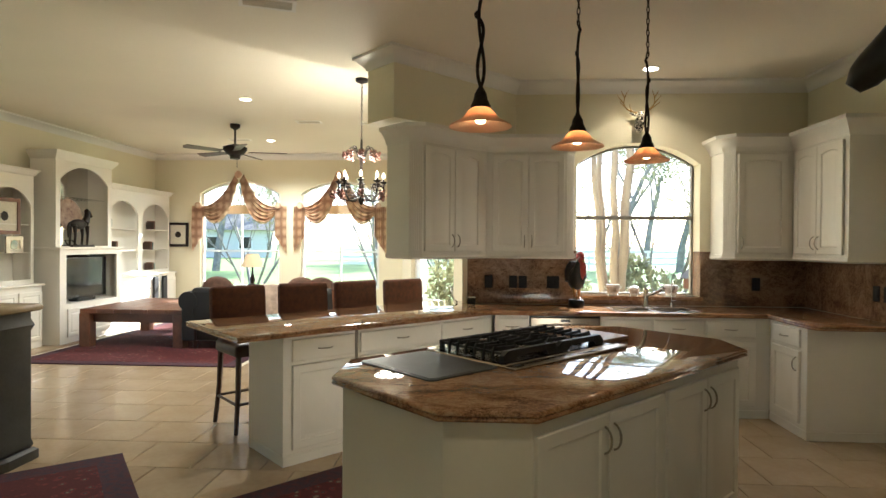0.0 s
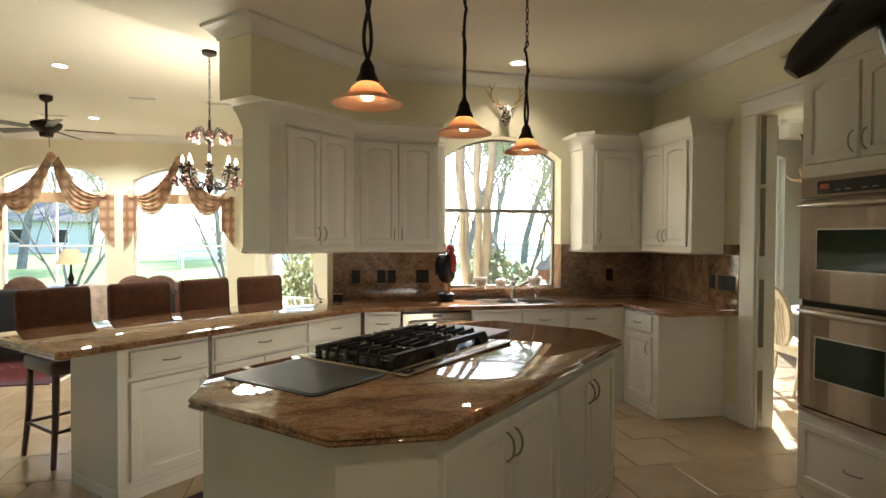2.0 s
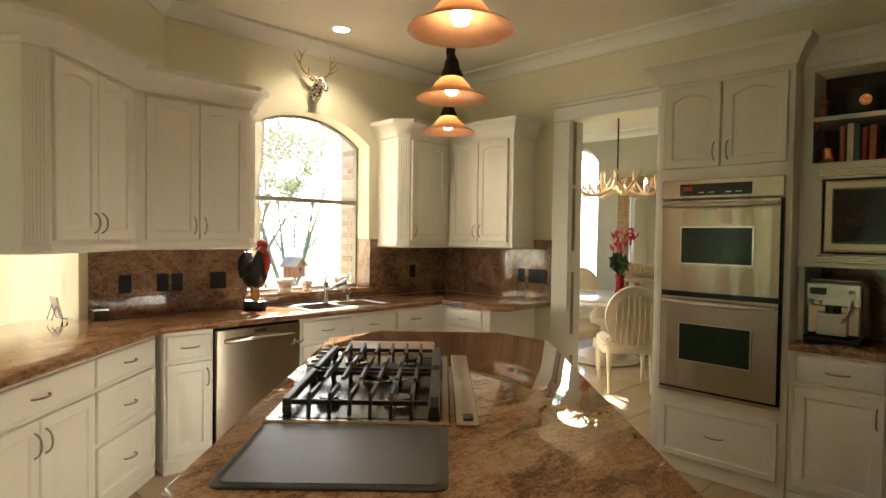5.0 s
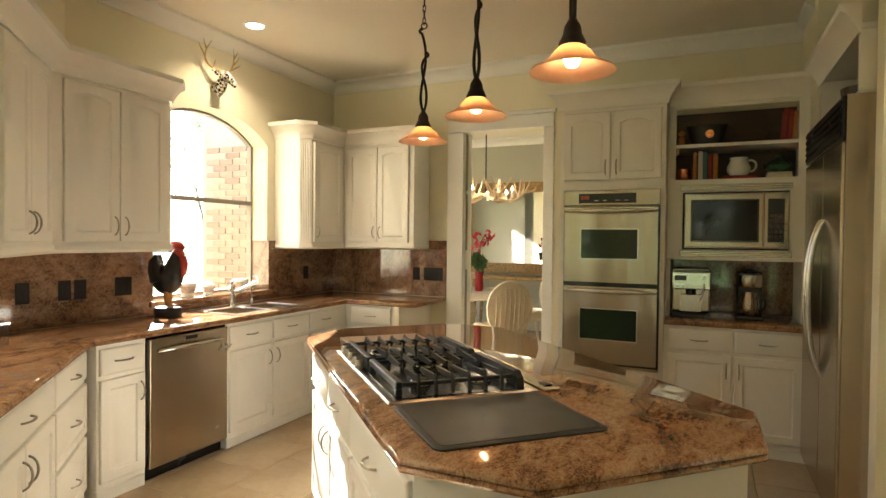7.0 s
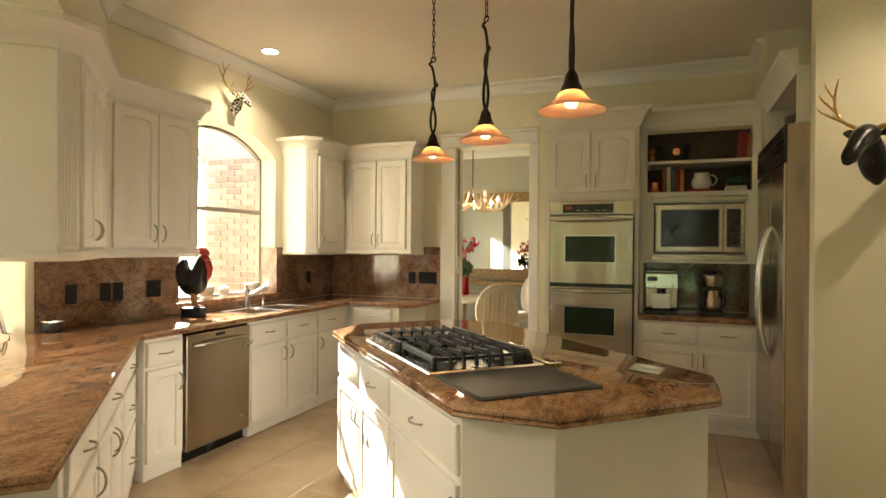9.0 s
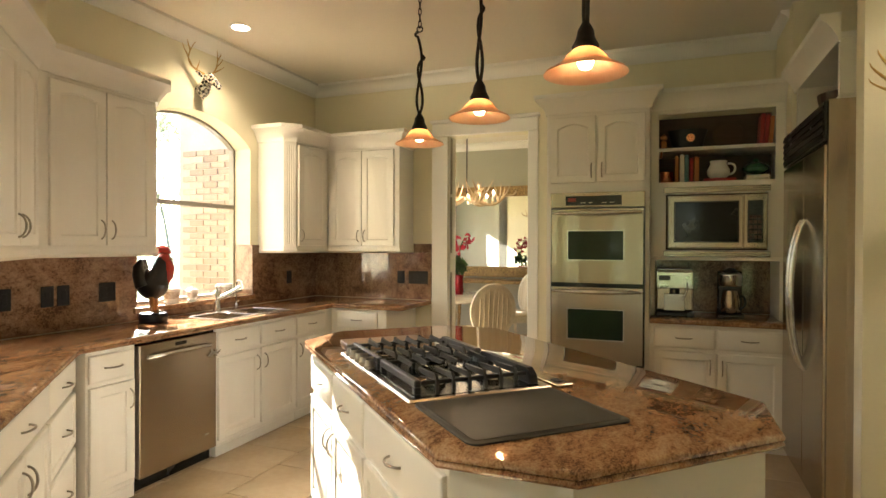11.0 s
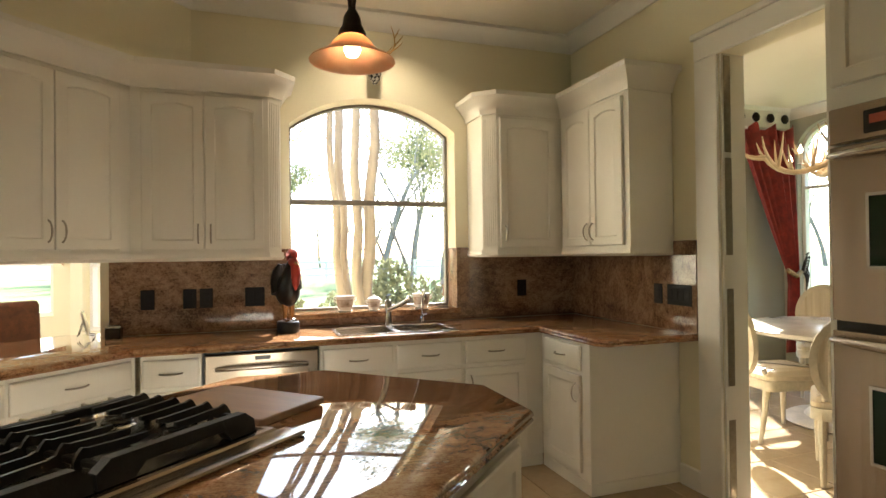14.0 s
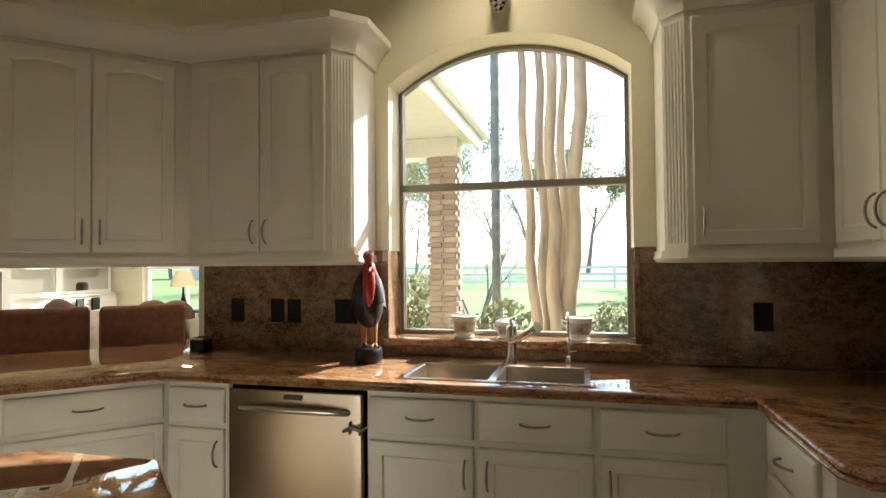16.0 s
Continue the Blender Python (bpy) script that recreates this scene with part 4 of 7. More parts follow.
part("spout", tube([(0, 0, 0.03), (0, 0, 0.18)] + [(0, -0.035 + 0.035 * math.cos(a), 0.18 + 0.045 * math.sin(a)) for a in (0.4, 0.8, 1.2, 1.57, 2.0, 2.4, 2.8, 3.14)] + [(0, -0.07, 0.16)], 0.0055), CHROME, ft2, smooth=True)
part("lever", tube([(0.0, 0.0, 0.05), (0.035, 0, 0.055)], 0.004), CHROME, ft2, smooth=True)
DECO = mat("brown toile transfer on porcelain", (0.20, 0.13, 0.08), 0.3, rgb2=(0.62, 0.58, 0.50), scale=30, fine=80)
for x, s, lid in ((-0.265, 1.0, 0), (-0.065, 0.75, 1), (0.28, 1.0, 0)):
    pot = thing("cachepot", at(x, 0.06, 0.972) @ Matrix.Scale(s, 4), "white porcelain cachepot with brown pictures", "pot", "pots on the sill")
    bd = part("body", lathe([(0.045, 0), (0.05, 0.006), (0.044, 0.014), (0.058, 0.08), (0.066, 0.105), (0.06, 0.107), (0.04, 0.03)], 22), PORC, pot, smooth=True)
    part("picture", lathe([(0.0525, 0.03), (0.0605, 0.082)], 22, cap0=False, cap1=False, wave=0.0), DECO, bd, "brown printed scene")
    for sg in (-1, 1):
        part("handle", tube([(sg * 0.058, 0, 0.085), (sg * 0.078, 0, 0.09), (sg * 0.074, 0, 0.07), (sg * 0.056, 0, 0.06)], 0.005), PORC, pot, smooth=True)
    if lid:
        part("lid", lathe([(0.062, 0.108), (0.03, 0.125), (0.012, 0.13), (0.012, 0.145), (0, 0.147)], 18), PORC, pot, smooth=True)

BLACKP = mat("black painted wood", (0.012, 0.011, 0.011), 0.35, var=0.4, scale=18, bump=0.25, bumpscale=60)
REDP = mat("red painted wood", (0.45, 0.035, 0.025), 0.4, var=0.2, scale=20, bump=0.2, bumpscale=60)
YELP = mat("ochre painted wood", (0.42, 0.20, 0.05), 0.45, var=0.2, scale=20)


def ellipsoid(c, r, m=None, u=16, v=10, bm=None):
    b = bmesh.new()
    bmesh.ops.create_uvsphere(b, u_segments=u, v_segments=v, radius=1.0, matrix=Matrix.Translation(c) @ (m or Matrix()) @ Matrix.Diagonal((*r, 1)))
    return merge(bm, b)


roo = thing("rooster_statue", at(-0.66, -0.205, 0.907 - DROP, -68), "black carved wooden rooster with red comb and wattle", "statue")
part("base", rings([[(0.092 * k * math.cos(a), 0.062 * k * math.sin(a), z) for a in (2 * math.pi * i / 24 for i in range(24))] for k, z in ((0.96, 0), (1, 0.006), (1, 0.052), (0.94, 0.062), (0.7, 0.066))]), BLACKP, roo, smooth=True)
for sg in (-1, 1):
    lg = merge(tube([(0.0, sg * 0.022, 0.17), (0.005, sg * 0.024, 0.10), (0.008, sg * 0.026, 0.07)], [0.02, 0.014, 0.012]), tube([(0.008, sg * 0.026, 0.078), (0.05, sg * 0.036, 0.07)], [0.010, 0.006]))
    lg = merge(lg, tube([(0.008, sg * 0.026, 0.078), (0.045, sg * 0.012, 0.07)], [0.010, 0.006]))
    part("leg", lg, YELP, roo, smooth=True)
# body: deep breast, broad upright tail, neck rising to the head
rb = ellipsoid((-0.005, 0, 0.255), (0.105, 0.068, 0.105), u=20, v=14)
rb = tube([(0.03, 0, 0.28), (0.05, 0, 0.34), (0.058, 0, 0.39), (0.062, 0, 0.43)], [0.075, 0.060, 0.046, 0.030], 16, rb)
for k in range(-2, 3):
    rb = tube([(-0.045, 0.012 * k, 0.24), (-0.075, 0.015 * k, 0.32), (-0.083, 0.014 * k, 0.37), (-0.080 + 0.006 * abs(k), 0.012 * k, 0.415)], [0.060, 0.046, 0.032, 0.008], 12, rb)
part("body", rb, BLACKP, roo, "black carved feathers", smooth=True)
part("head", ellipsoid((0.072, 0, 0.42), (0.040, 0.032, 0.040)), REDP, roo, smooth=True)
part("wattle", tube([(0.098, 0, 0.405), (0.108, 0, 0.355), (0.104, 0, 0.30), (0.094, 0, 0.255)], [0.026, 0.030, 0.024, 0.006], 12), REDP, roo, smooth=True)
cb = tube(bez((0.108, 0, 0.452), (0.085, 0, 0.495), (0.02, 0, 0.495), (0.012, 0, 0.435)), [0.010, 0.017, 0.022, 0.025, 0.027, 0.028, 0.027, 0.025, 0.022, 0.017, 0.010], 10)
part("comb", cb, REDP, roo, smooth=True)
part("beak", lathe([(0.012, 0), (0.0, 0.03)], 10, None, pose(0.108, 0, 0.42, 0, 100, 0)), YELP, roo, smooth=True)

dish = thing("candle_box", at(-1.63, -0.10, 0.907 - DROP), "small dark square box with a metal rim", "box")
part("body", box(-0.04, -0.04, 0, 0.04, 0.04, 0.062, 0.004), BLACK, dish)
part("rim", plate([(-0.042, -0.042), (0.042, -0.042), (0.042, 0.042), (-0.042, 0.042)], [[(-0.03, -0.03), (0.03, -0.03), (0.03, 0.03), (-0.03, 0.03)]], 0.01), CHROME, dish, m=pose(0, 0, 0.073, -90, 0, 0))
easel = thing("tile_easel", at(-1.80, 0.10, 0.907 - DROP, -173), "small pale framed tile leaning on a wire easel", "frame")
part("frame", box(-0.004, -0.06, 0.012, 0.004, 0.06, 0.15, 0.002), PORC, easel, m=pose(0, 0, 0, 0, 14, 0))
part("tile", box(-0.0065, -0.052, 0.02, -0.0045, 0.052, 0.142), PORC, easel, m=pose(0, 0, 0, 0, 14, 0))
for y in (-0.04, 0.04):
    part("easel_leg", tube([(-0.03, y, 0.002), (0.006, y, 0.01), (0.03, y, 0.09), (0.055, y, 0.002)], 0.003, 6), BLACK, easel)

# outlets and switches, black plates
def outlet(x, z, w, m0, n=1):
    o = thing("outlet", m0 @ at(x, 0, z), "black plastic outlet plate on the backsplash", "outlet", "outlets")
    part("plate", box(-w / 2, -0.006, -0.06, w / 2, 0.0, 0.06, 0.003), PLATEBLK, o)
    for k in range(n):
        cx = (k - (n - 1) / 2) * 0.046
        part("socket", box(cx - 0.016, -0.009, -0.034, cx + 0.016, -0.0062, 0.034, 0.002), PLATEBLK, o)


mN, mE = at(0, -0.0225), at(1.4775, 0, 0, -90)
for x, w, n in ((-1.465, 0.076, 1), (-1.232, 0.076, 1), (-1.138, 0.076, 1), (-0.852, 0.118, 2), (1.036, 0.076, 1)):
    outlet(x, 1.098, w, mN, n)
for x, w, n in ((0.985, 0.076, 1), (1.165, 0.20, 4)):
    outlet(x, 1.098, w, mE, n)

# ---------------------------------------------------------------- cooktop, mat and board on the island
ct = thing("gas_cooktop", at(*uv(-2.70, 0.80), 0.907, 45), "stainless and black gas cooktop with cast iron grates", "cooktop")
CW, CD = 0.90, 0.535
part("tray", slab([(-CW / 2, -CD / 2), (CW / 2, -CD / 2), (CW / 2, CD / 2), (-CW / 2, CD / 2)], [(0.0, 0), (0.0, 0.004), (0.006, 0.010), (0.02, 0.010), (0.03, 0.005)]), STEEL, ct, smooth=True)
part("surface", box(-CW / 2 + 0.035, -CD / 2 + 0.035, 0.006, CW / 2 - 0.035, CD / 2 - 0.035, 0.009), BLACK, ct, "glossy black enamel pan")
dd = thing("downdraft_vent", at(*uv(-2.70, 1.115), 0.907, 45), "stainless steel downdraft vent strip", "vent")
part("cover", box(-CW / 2 - 0.01, -0.035, 0, CW / 2 + 0.01, 0.035, 0.012, 0.004), STEEL, dd)
part("button", box(-CW / 2 + 0.02, -0.018, 0.0125, -CW / 2 + 0.07, 0.012, 0.016, 0.002), BLACK, dd)
for bx, by, r in ((-0.28, -0.11, 0.05), (-0.28, 0.11, 0.04), (0.0, -0.01, 0.055), (0.28, -0.11, 0.04), (0.28, 0.11, 0.045)):
    bn = part("burner", lathe([(r, 0.0), (r, 0.008), (r * 0.85, 0.012), (r * 0.85, 0.016)], 20, None, at(bx, by, 0.0095)), STEELH, ct, smooth=True)
    part("cap", lathe([(r * 0.75, 0), (r * 0.8, 0.004), (r * 0.7, 0.009), (0, 0.01)], 20, None, at(bx, by, 0.026)), BLACK, bn, smooth=True)
# grates: two frames with square upright-ended fingers and a heavy rail towards the vent
for gx0, gx1 in ((-0.405, -0.004), (0.004, 0.405)):
    y0, y1, zt = -0.222, 0.215, 0.062
    gr = part("grate", rings([[(x, y0 - 0.014, zb_), (x, y0 + 0.020, zb_), (x, y0 + 0.016, zt_), (x, y0 - 0.010, zt_)] for x, zb_, zt_ in ((gx0, 0.0095, 0.040), (gx0 + 0.03, 0.0095, zt), (gx0 + 0.075, 0.0095, zt), (gx0 + 0.10, 0.036, zt), (gx1 - 0.10, 0.036, zt), (gx1 - 0.075, 0.0095, zt), (gx1 - 0.03, 0.0095, zt), (gx1, 0.0095, 0.040))]), IRONB, ct, "black cast iron grate")
    part("rim", box(gx0 + 0.01, y1 - 0.012, zt - 0.03, gx1 - 0.01, y1 + 0.012, zt - 0.004, 0.004), IRONB, gr)
    for x in (gx0 + 0.012, gx1 - 0.036):
        part("foot", box(x, y1 - 0.012, 0.0095, x + 0.024, y1 + 0.012, zt - 0.029, 0.003), IRONB, gr)
        part("cross_bar", box(x + 0.004, y0 + 0.021, zt - 0.024, x + 0.018, y1 - 0.013, zt - 0.010, 0.002), IRONB, gr)
    for k in range(6):
        y = y0 + 0.07 + 0.060 * k
        mid = (gx0 + gx1) / 2
        for xa, xb in ((gx0 + 0.004, mid - 0.035), (gx1 - 0.004, mid + 0.035)):
            d_ = 1 if xb > xa else -1
            f = rings([[(x, y - 0.0055, a_), (x, y + 0.0055, a_), (x, y + 0.0045, b_), (x, y - 0.0045, b_)] for x, a_, b_ in ((xa, 0.0095, 0.05), (xa + d_ * 0.010, 0.0095, 0.066), (xa + d_ * 0.018, 0.044, 0.074), (xa + d_ * 0.03, 0.050, 0.070), (xb - d_ * 0.03, 0.050, 0.066), (xb, 0.056, 0.066))])
            part("finger", f, IRONB, gr)
for k in range(5):
    kb = part("knob", lathe([(0.021, 0), (0.022, 0.008), (0.018, 0.012), (0.017, 0.030), (0.014, 0.034)], 16, None, at(0.06 + 0.075 * k, 0.246, 0.0095)), NICKEL, ct, smooth=True)
    part("grip", box(-0.004, -0.018, 0.0, 0.004, 0.018, 0.012, 0.002), NICKEL, kb, m=at(0.06 + 0.075 * k, 0.246, 0.044))
SLATE = mat("dark grey anti-slip mat", (0.035, 0.033, 0.030), 0.42, var=0.12, scale=8, fine=200, bump=0.05, bumpscale=300)


def rrect(x0, y0, x1, y1, r, n=5):
    out = []
    for cx, cy, a in ((x1 - r, y0 + r, -90), (x1 - r, y1 - r, 0), (x0 + r, y1 - r, 90), (x0 + r, y0 + r, 180)):
        out += arc(cx, cy, r, a, a + 90, n)
    return out


mt = thing("work_mat", at(*uv(-3.36, 0.80), 0.907, 45), "dark grey rounded work mat on the island", "mat")
part("sheet", slab(rrect(-0.205, -0.258, 0.205, 0.258, 0.03), [(0, 0), (0, 0.004), (0.003, 0.006)]), SLATE, mt, smooth=True)
part("border", slab(rrect(-0.185, -0.238, 0.185, 0.238, 0.02), [(0, 0.0062), (0.0, 0.0072), (0.006, 0.0074)]), SLATE, mt)
BOARD = mat("pale maple board", (0.40, 0.265, 0.165), 0.5, var=0.14, scale=4, fine=60, stretch=(8, 1, 1))
cbd = thing("cutting_board", at(*uv(-2.11, 0.80), 0.907, 45), "pale maple cutting board", "cutting board")
part("plank", slab(rrect(-0.135, -0.205, 0.135, 0.205, 0.012), [(0.002, 0), (0, 0.003), (0, 0.017), (0.003, 0.02)]), BOARD, cbd, smooth=True)

# ---------------------------------------------------------------- pendants, recessed lamps
AMBER = bpy.data.materials.new("amber alabaster glass")
AMBER.use_nodes = True
_n, _l = AMBER.node_tree.nodes, AMBER.node_tree.links
_n.remove(_n["Principled BSDF"])
_tr, _df, _gl, _m1, _m2, _nz, _rp, _tc = (_n.new("ShaderNode" + k) for k in ("BsdfTranslucent", "BsdfDiffuse", "BsdfGlossy", "MixShader", "MixShader", "TexNoise", "ValToRGB", "TexCoord"))
_nz.inputs["Scale"].default_value, _nz.inputs["Distortion"].default_value = 14, 1.5
_rp.color_ramp.elements[0].color, _rp.color_ramp.elements[1].color = (0.82, 0.46, 0.28, 1), (0.92, 0.68, 0.50, 1)
_l.new(_tc.outputs["Object"], _nz.inputs[0]); _l.new(_nz.outputs[0], _rp.inputs[0])
for q in (_tr, _df):
    _l.new(_rp.outputs[0], q.inputs[0])
_gl.inputs["Roughness"].default_value = 0.12
_m1.inputs[0].default_value, _m2.inputs[0].default_value = 0.35, 0.06
_l.new(_tr.outputs[0], _m1.inputs[1]); _l.new(_df.outputs[0], _m1.inputs[2]); _l.new(_m1.outputs[0], _m2.inputs[1]); _l.new(_gl.outputs[0], _m2.inputs[2])
_l.new(_m2.outputs[0], _n["Material Output"].inputs[0])
BULB = emitter("warm bulb", (1.0, 0.72, 0.38), 5.0)
WARM = (1.0, 0.74, 0.45)


def point(x, y, z, power, size=0.03, tint=WARM):
    lp = new("bulb_light", bpy.data.lights.new("bulb_light", "POINT"))
    lp.data.energy, lp.data.color, lp.data.shadow_soft_size = power, tint, size
    lp.location = (x, y, z)
    return lp


def chain(parent, z0, z1, mat_, step=0.034):
    n = max(2, int((z1 - z0) / step))
    for k in range(n):
        a = 90 * (k % 2)
        pts = [(0.008 * math.cos(t), 0, 0.022 * math.sin(t)) for t in (2 * math.pi * i / 10 for i in range(11))]
        part("link", tube(pts, 0.0028, 5), mat_, parent, m=at(0, 0, z0 + step * (k + 0.5), a))


def pendant(x, y, turn):
    p = thing("pendant_lamp", at(x, y, 1.958, turn), "wrought iron pendant lamp with an amber alabaster glass shade", "pendant lamp", "pendants over the island")
    sh = [(0.134, 0.0), (0.129, 0.007), (0.108, 0.018), (0.086, 0.030), (0.070, 0.046), (0.056, 0.064), (0.04, 0.078), (0.03, 0.083)]
    part("shade", lathe(sh + [(0.028, 0.080), (0.038, 0.075), (0.053, 0.061), (0.067, 0.043), (0.083, 0.027), (0.106, 0.015), (0.126, 0.003)], 36, None, None, False, False), AMBER, p, "amber alabaster glass", smooth=True)
    part("cap", lathe([(0.042, 0.079), (0.044, 0.088), (0.03, 0.115), (0.026, 0.14), (0.012, 0.165), (0.01, 0.17)], 20), BRONZE, p, smooth=True)
    part("bulb", lathe([(0.0, 0.012), (0.018, 0.018), (0.027, 0.036), (0.022, 0.058), (0.014, 0.072), (0.014, 0.082)], 16), BULB, p, "lit bulb", smooth=True)
    for s in (-1, 1):
        a = bez((0, s * 0.004, 0.165), (s * 0.055, 0, 0.29), (s * -0.055, 0, 0.40), (s * 0.012, 0, 0.46 + (0.13 if s > 0 else 0.0)), 16)
        a += [(s * 0.012 + s * 0.014 * math.sin(t), 0, a[-1][2] + 0.012 * (1 - math.cos(t)) - 0.0) for t in (0.8, 1.7, 2.6, 3.4)]
        part("stem", tube(a, 0.0075, 8), BRONZE, p, "twisted iron stem", smooth=True)
    part("ring", tube([(0.016 * math.cos(t), 0, 0.63 + 0.016 * math.sin(t)) for t in (2 * math.pi * i / 12 for i in range(13))], 0.004, 6), BRONZE, p)
    chain(p, 0.64, KC - 1.958 - 0.033, BRONZE)
    part("canopy", lathe([(0.055, KC - 1.9585), (0.05, KC - 1.971), (0.012, KC - 1.991)], 20), BRONZE, p, smooth=True)
    point(x, y, 1.998, 3.2, 0.012)


for px_, py_, tn in ((-1.582, -3.103, 20), (-1.083, -2.585, 60), (-0.588, -2.082, 100)):
    pendant(px_, py_, tn)


CANLENS = emitter("recessed lamp lens", (1.0, 0.85, 0.62), 4.0)


def can(x, y, z, power=9, spread=100, tint=(1.0, 0.80, 0.55)):
    c = thing("recessed_light", at(x, y, z), "white recessed ceiling downlight, switched on", "downlight", "recessed lights")
    part("trim_ring", lathe([(0.085, -0.001), (0.085, -0.006), (0.062, -0.004), (0.062, -0.001)], 28, None, None, False, False), TRIM, c, smooth=True)
    part("lens", lathe([(0.061, -0.0035), (0.03, -0.005), (0.0, -0.0055)], 24), CANLENS, c, "glowing lens", smooth=True)
    if power:
        s = new("downlight", bpy.data.lights.new("downlight", "SPOT"))
        s.data.energy, s.data.color, s.data.spot_size, s.data.spot_blend, s.data.shadow_soft_size = power, tint, radians(spread), 0.6, 0.05
        s.matrix_world = look((x, y, z - 0.02), (x, y, 0))


can(-0.068, -0.405, KC, 6, 130)
# unseen extra downlight, added to brighten the pier and the oven wall
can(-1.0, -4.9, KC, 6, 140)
can(-4.4, 1.3, LC, 58, 150, (1.0, 0.92, 0.78))
can(-5.1, 4.1, LC, 85, 150, (1.0, 0.92, 0.78))


# ---------------------------------------------------------------- deer heads
def deer(m, head_mat, ant_mat, label, s=1.0, ah=1.0, stub=0.0):
    """A deer head looking along local -y, the bust's back against the wall at y = 0."""
    th = thing("deer_head", m @ Matrix.Scale(s, 4), label, "wall mount")
    nk = tube(bez((0, -0.19, 0.13), (0, -0.16, 0.02), (0, -0.10, -0.06), (0, -0.075, -0.20), 10), [0.05, 0.066, 0.074, 0.08, 0.086, 0.09, 0.09, 0.086, 0.076, 0.055, 0.015], 16)
    nk = tube([(0, stub - 0.002, -0.06), (0, -0.10, -0.05)], [0.075, 0.07], 14, nk)
    nk = tube(bez((0, -0.13, 0.125), (0, -0.23, 0.16), (0, -0.33, 0.05), (0, -0.44, -0.075), 12), [0.03, 0.058, 0.074, 0.080, 0.080, 0.076, 0.070, 0.064, 0.058, 0.055, 0.054, 0.048, 0.026], 16, nk)
    part("head", nk, head_mat, th, smooth=True)
    for sg in (-1, 1):
        part("ear", rings([[(sg * (0.055 + 0.14 * t), -0.15 + 0.02 * t + 0.016 * w * math.cos(a), 0.135 + 0.045 * t + 0.036 * w * math.sin(a)) for a in (2 * math.pi * i / 10 for i in range(10))] for t, w in ((0, 0.4), (0.3, 0.9), (0.6, 1.0), (0.85, 0.6), (1.0, 0.1))]), head_mat, th, smooth=True)

        def up(p):
            return (p[0] * (0.3 + 0.85 * ah), p[1], 0.16 + (p[2] - 0.16) * ah)
        main = bez((sg * 0.03, -0.17, 0.17), (sg * 0.12, -0.06, 0.22), (sg * 0.32, -0.04, 0.27), (sg * 0.17, -0.17, 0.55), 12)
        main = [up(p) for p in main]
        a = tube(main, [0.019, 0.018, 0.016, 0.015, 0.014, 0.014, 0.013, 0.012, 0.011, 0.01, 0.009, 0.007, 0.003], 8)
        for k, tip in ((3, (sg * 0.17, -0.24, 0.30)), (5, (sg * 0.30, -0.16, 0.38)), (8, (sg * 0.32, -0.10, 0.49)), (10, (sg * 0.27, -0.13, 0.55))):
            p0, tp = main[k], up(tip)
            a = tube(bez(p0, tuple(p * 0.6 + q * 0.4 for p, q in zip(p0, tp)), (tp[0], tp[1], tp[2] - 0.04), tp, 5), [0.011, 0.010, 0.009, 0.007, 0.005, 0.002], 7, a)
        part("antler", a, ant_mat, th, "gilded antler", smooth=True)
    return th


CHECK = bpy.data.materials.new("black and white check paint")
CHECK.use_nodes = True
_n, _l = CHECK.node_tree.nodes, CHECK.node_tree.links
_ck, _tc, _mp = _n.new("ShaderNodeTexChecker"), _n.new("ShaderNodeTexCoord"), _n.new("ShaderNodeMapping")
_mp.inputs["Rotation"].default_value = (0.2, 0.3, 0.785)
_ck.inputs["Scale"].default_value = 22
_ck.inputs[1].default_value, _ck.inputs[2].default_value = (0.015, 0.014, 0.013, 1), (0.70, 0.64, 0.52, 1)
_l.new(_tc.outputs["Object"], _mp.inputs[0]); _l.new(_mp.outputs[0], _ck.inputs[0]); _l.new(_ck.outputs[0], _n["Principled BSDF"].inputs["Base Color"])
_n["Principled BSDF"].inputs["Roughness"].default_value = 0.25
deer(at(-0.065, -0.002, 2.61), CHECK, GOLD, "black and white checked deer head with gilded antlers", 0.48, 1.2)
BLKDEER = mat("black lacquered resin", (0.010, 0.009, 0.009), 0.3, var=0.3, scale=20, bump=0.15, bumpscale=40)
deer(at(-0.54, -4.43, 1.865, -132), BLKDEER, GOLD, "black deer head with gilded antlers on the wall", 0.70, 1.05, 0.42)

# ---------------------------------------------------------------- bar stools behind the peninsula
def stool(m):
    st = thing("bar_stool", m, "dark wood counter stool with leather seat and tapestry back", "bar stool", "stools at the peninsula")
    for x in (-0.2, 0.2):
        for y in (-0.19, 0.19):
            part("leg", tube([(x * 1.12, y * 1.12, 0), (x * 1.0, y, 0.3), (x * 0.95, y * 0.95, 0.60)], [0.016, 0.02, 0.022], 6), DKWOOD, st)
    for a, b in (((-0.21, -0.2), (0.21, -0.2)), ((-0.21, 0.2), (0.21, 0.2)), ((-0.21, -0.2), (-0.21, 0.2)), ((0.21, -0.2), (0.21, 0.2))):
        part("stretcher", tube([(*a, 0.22), (*b, 0.22)], 0.012, 6), DKWOOD, st)
    part("seat", slab(rrect(-0.23, -0.23, 0.23, 0.22, 0.04), [(0.01, 0.585), (0, 0.60), (0, 0.655), (0.015, 0.675), (0.05, 0.685)]), BROWNLEATHER, st, smooth=True)
    part("backrest", slab(rrect(-0.235, -0.035, 0.235, 0.035, 0.02), [(0.006, 0.70), (0, 0.72), (0, 1.06), (0.008, 1.085), (0.02, 1.095)]), TAPESTRY, st, "rust tapestry upholstered back", m=pose(0, 0.235, 0, -4, 0, 0), smooth=True)
    return st


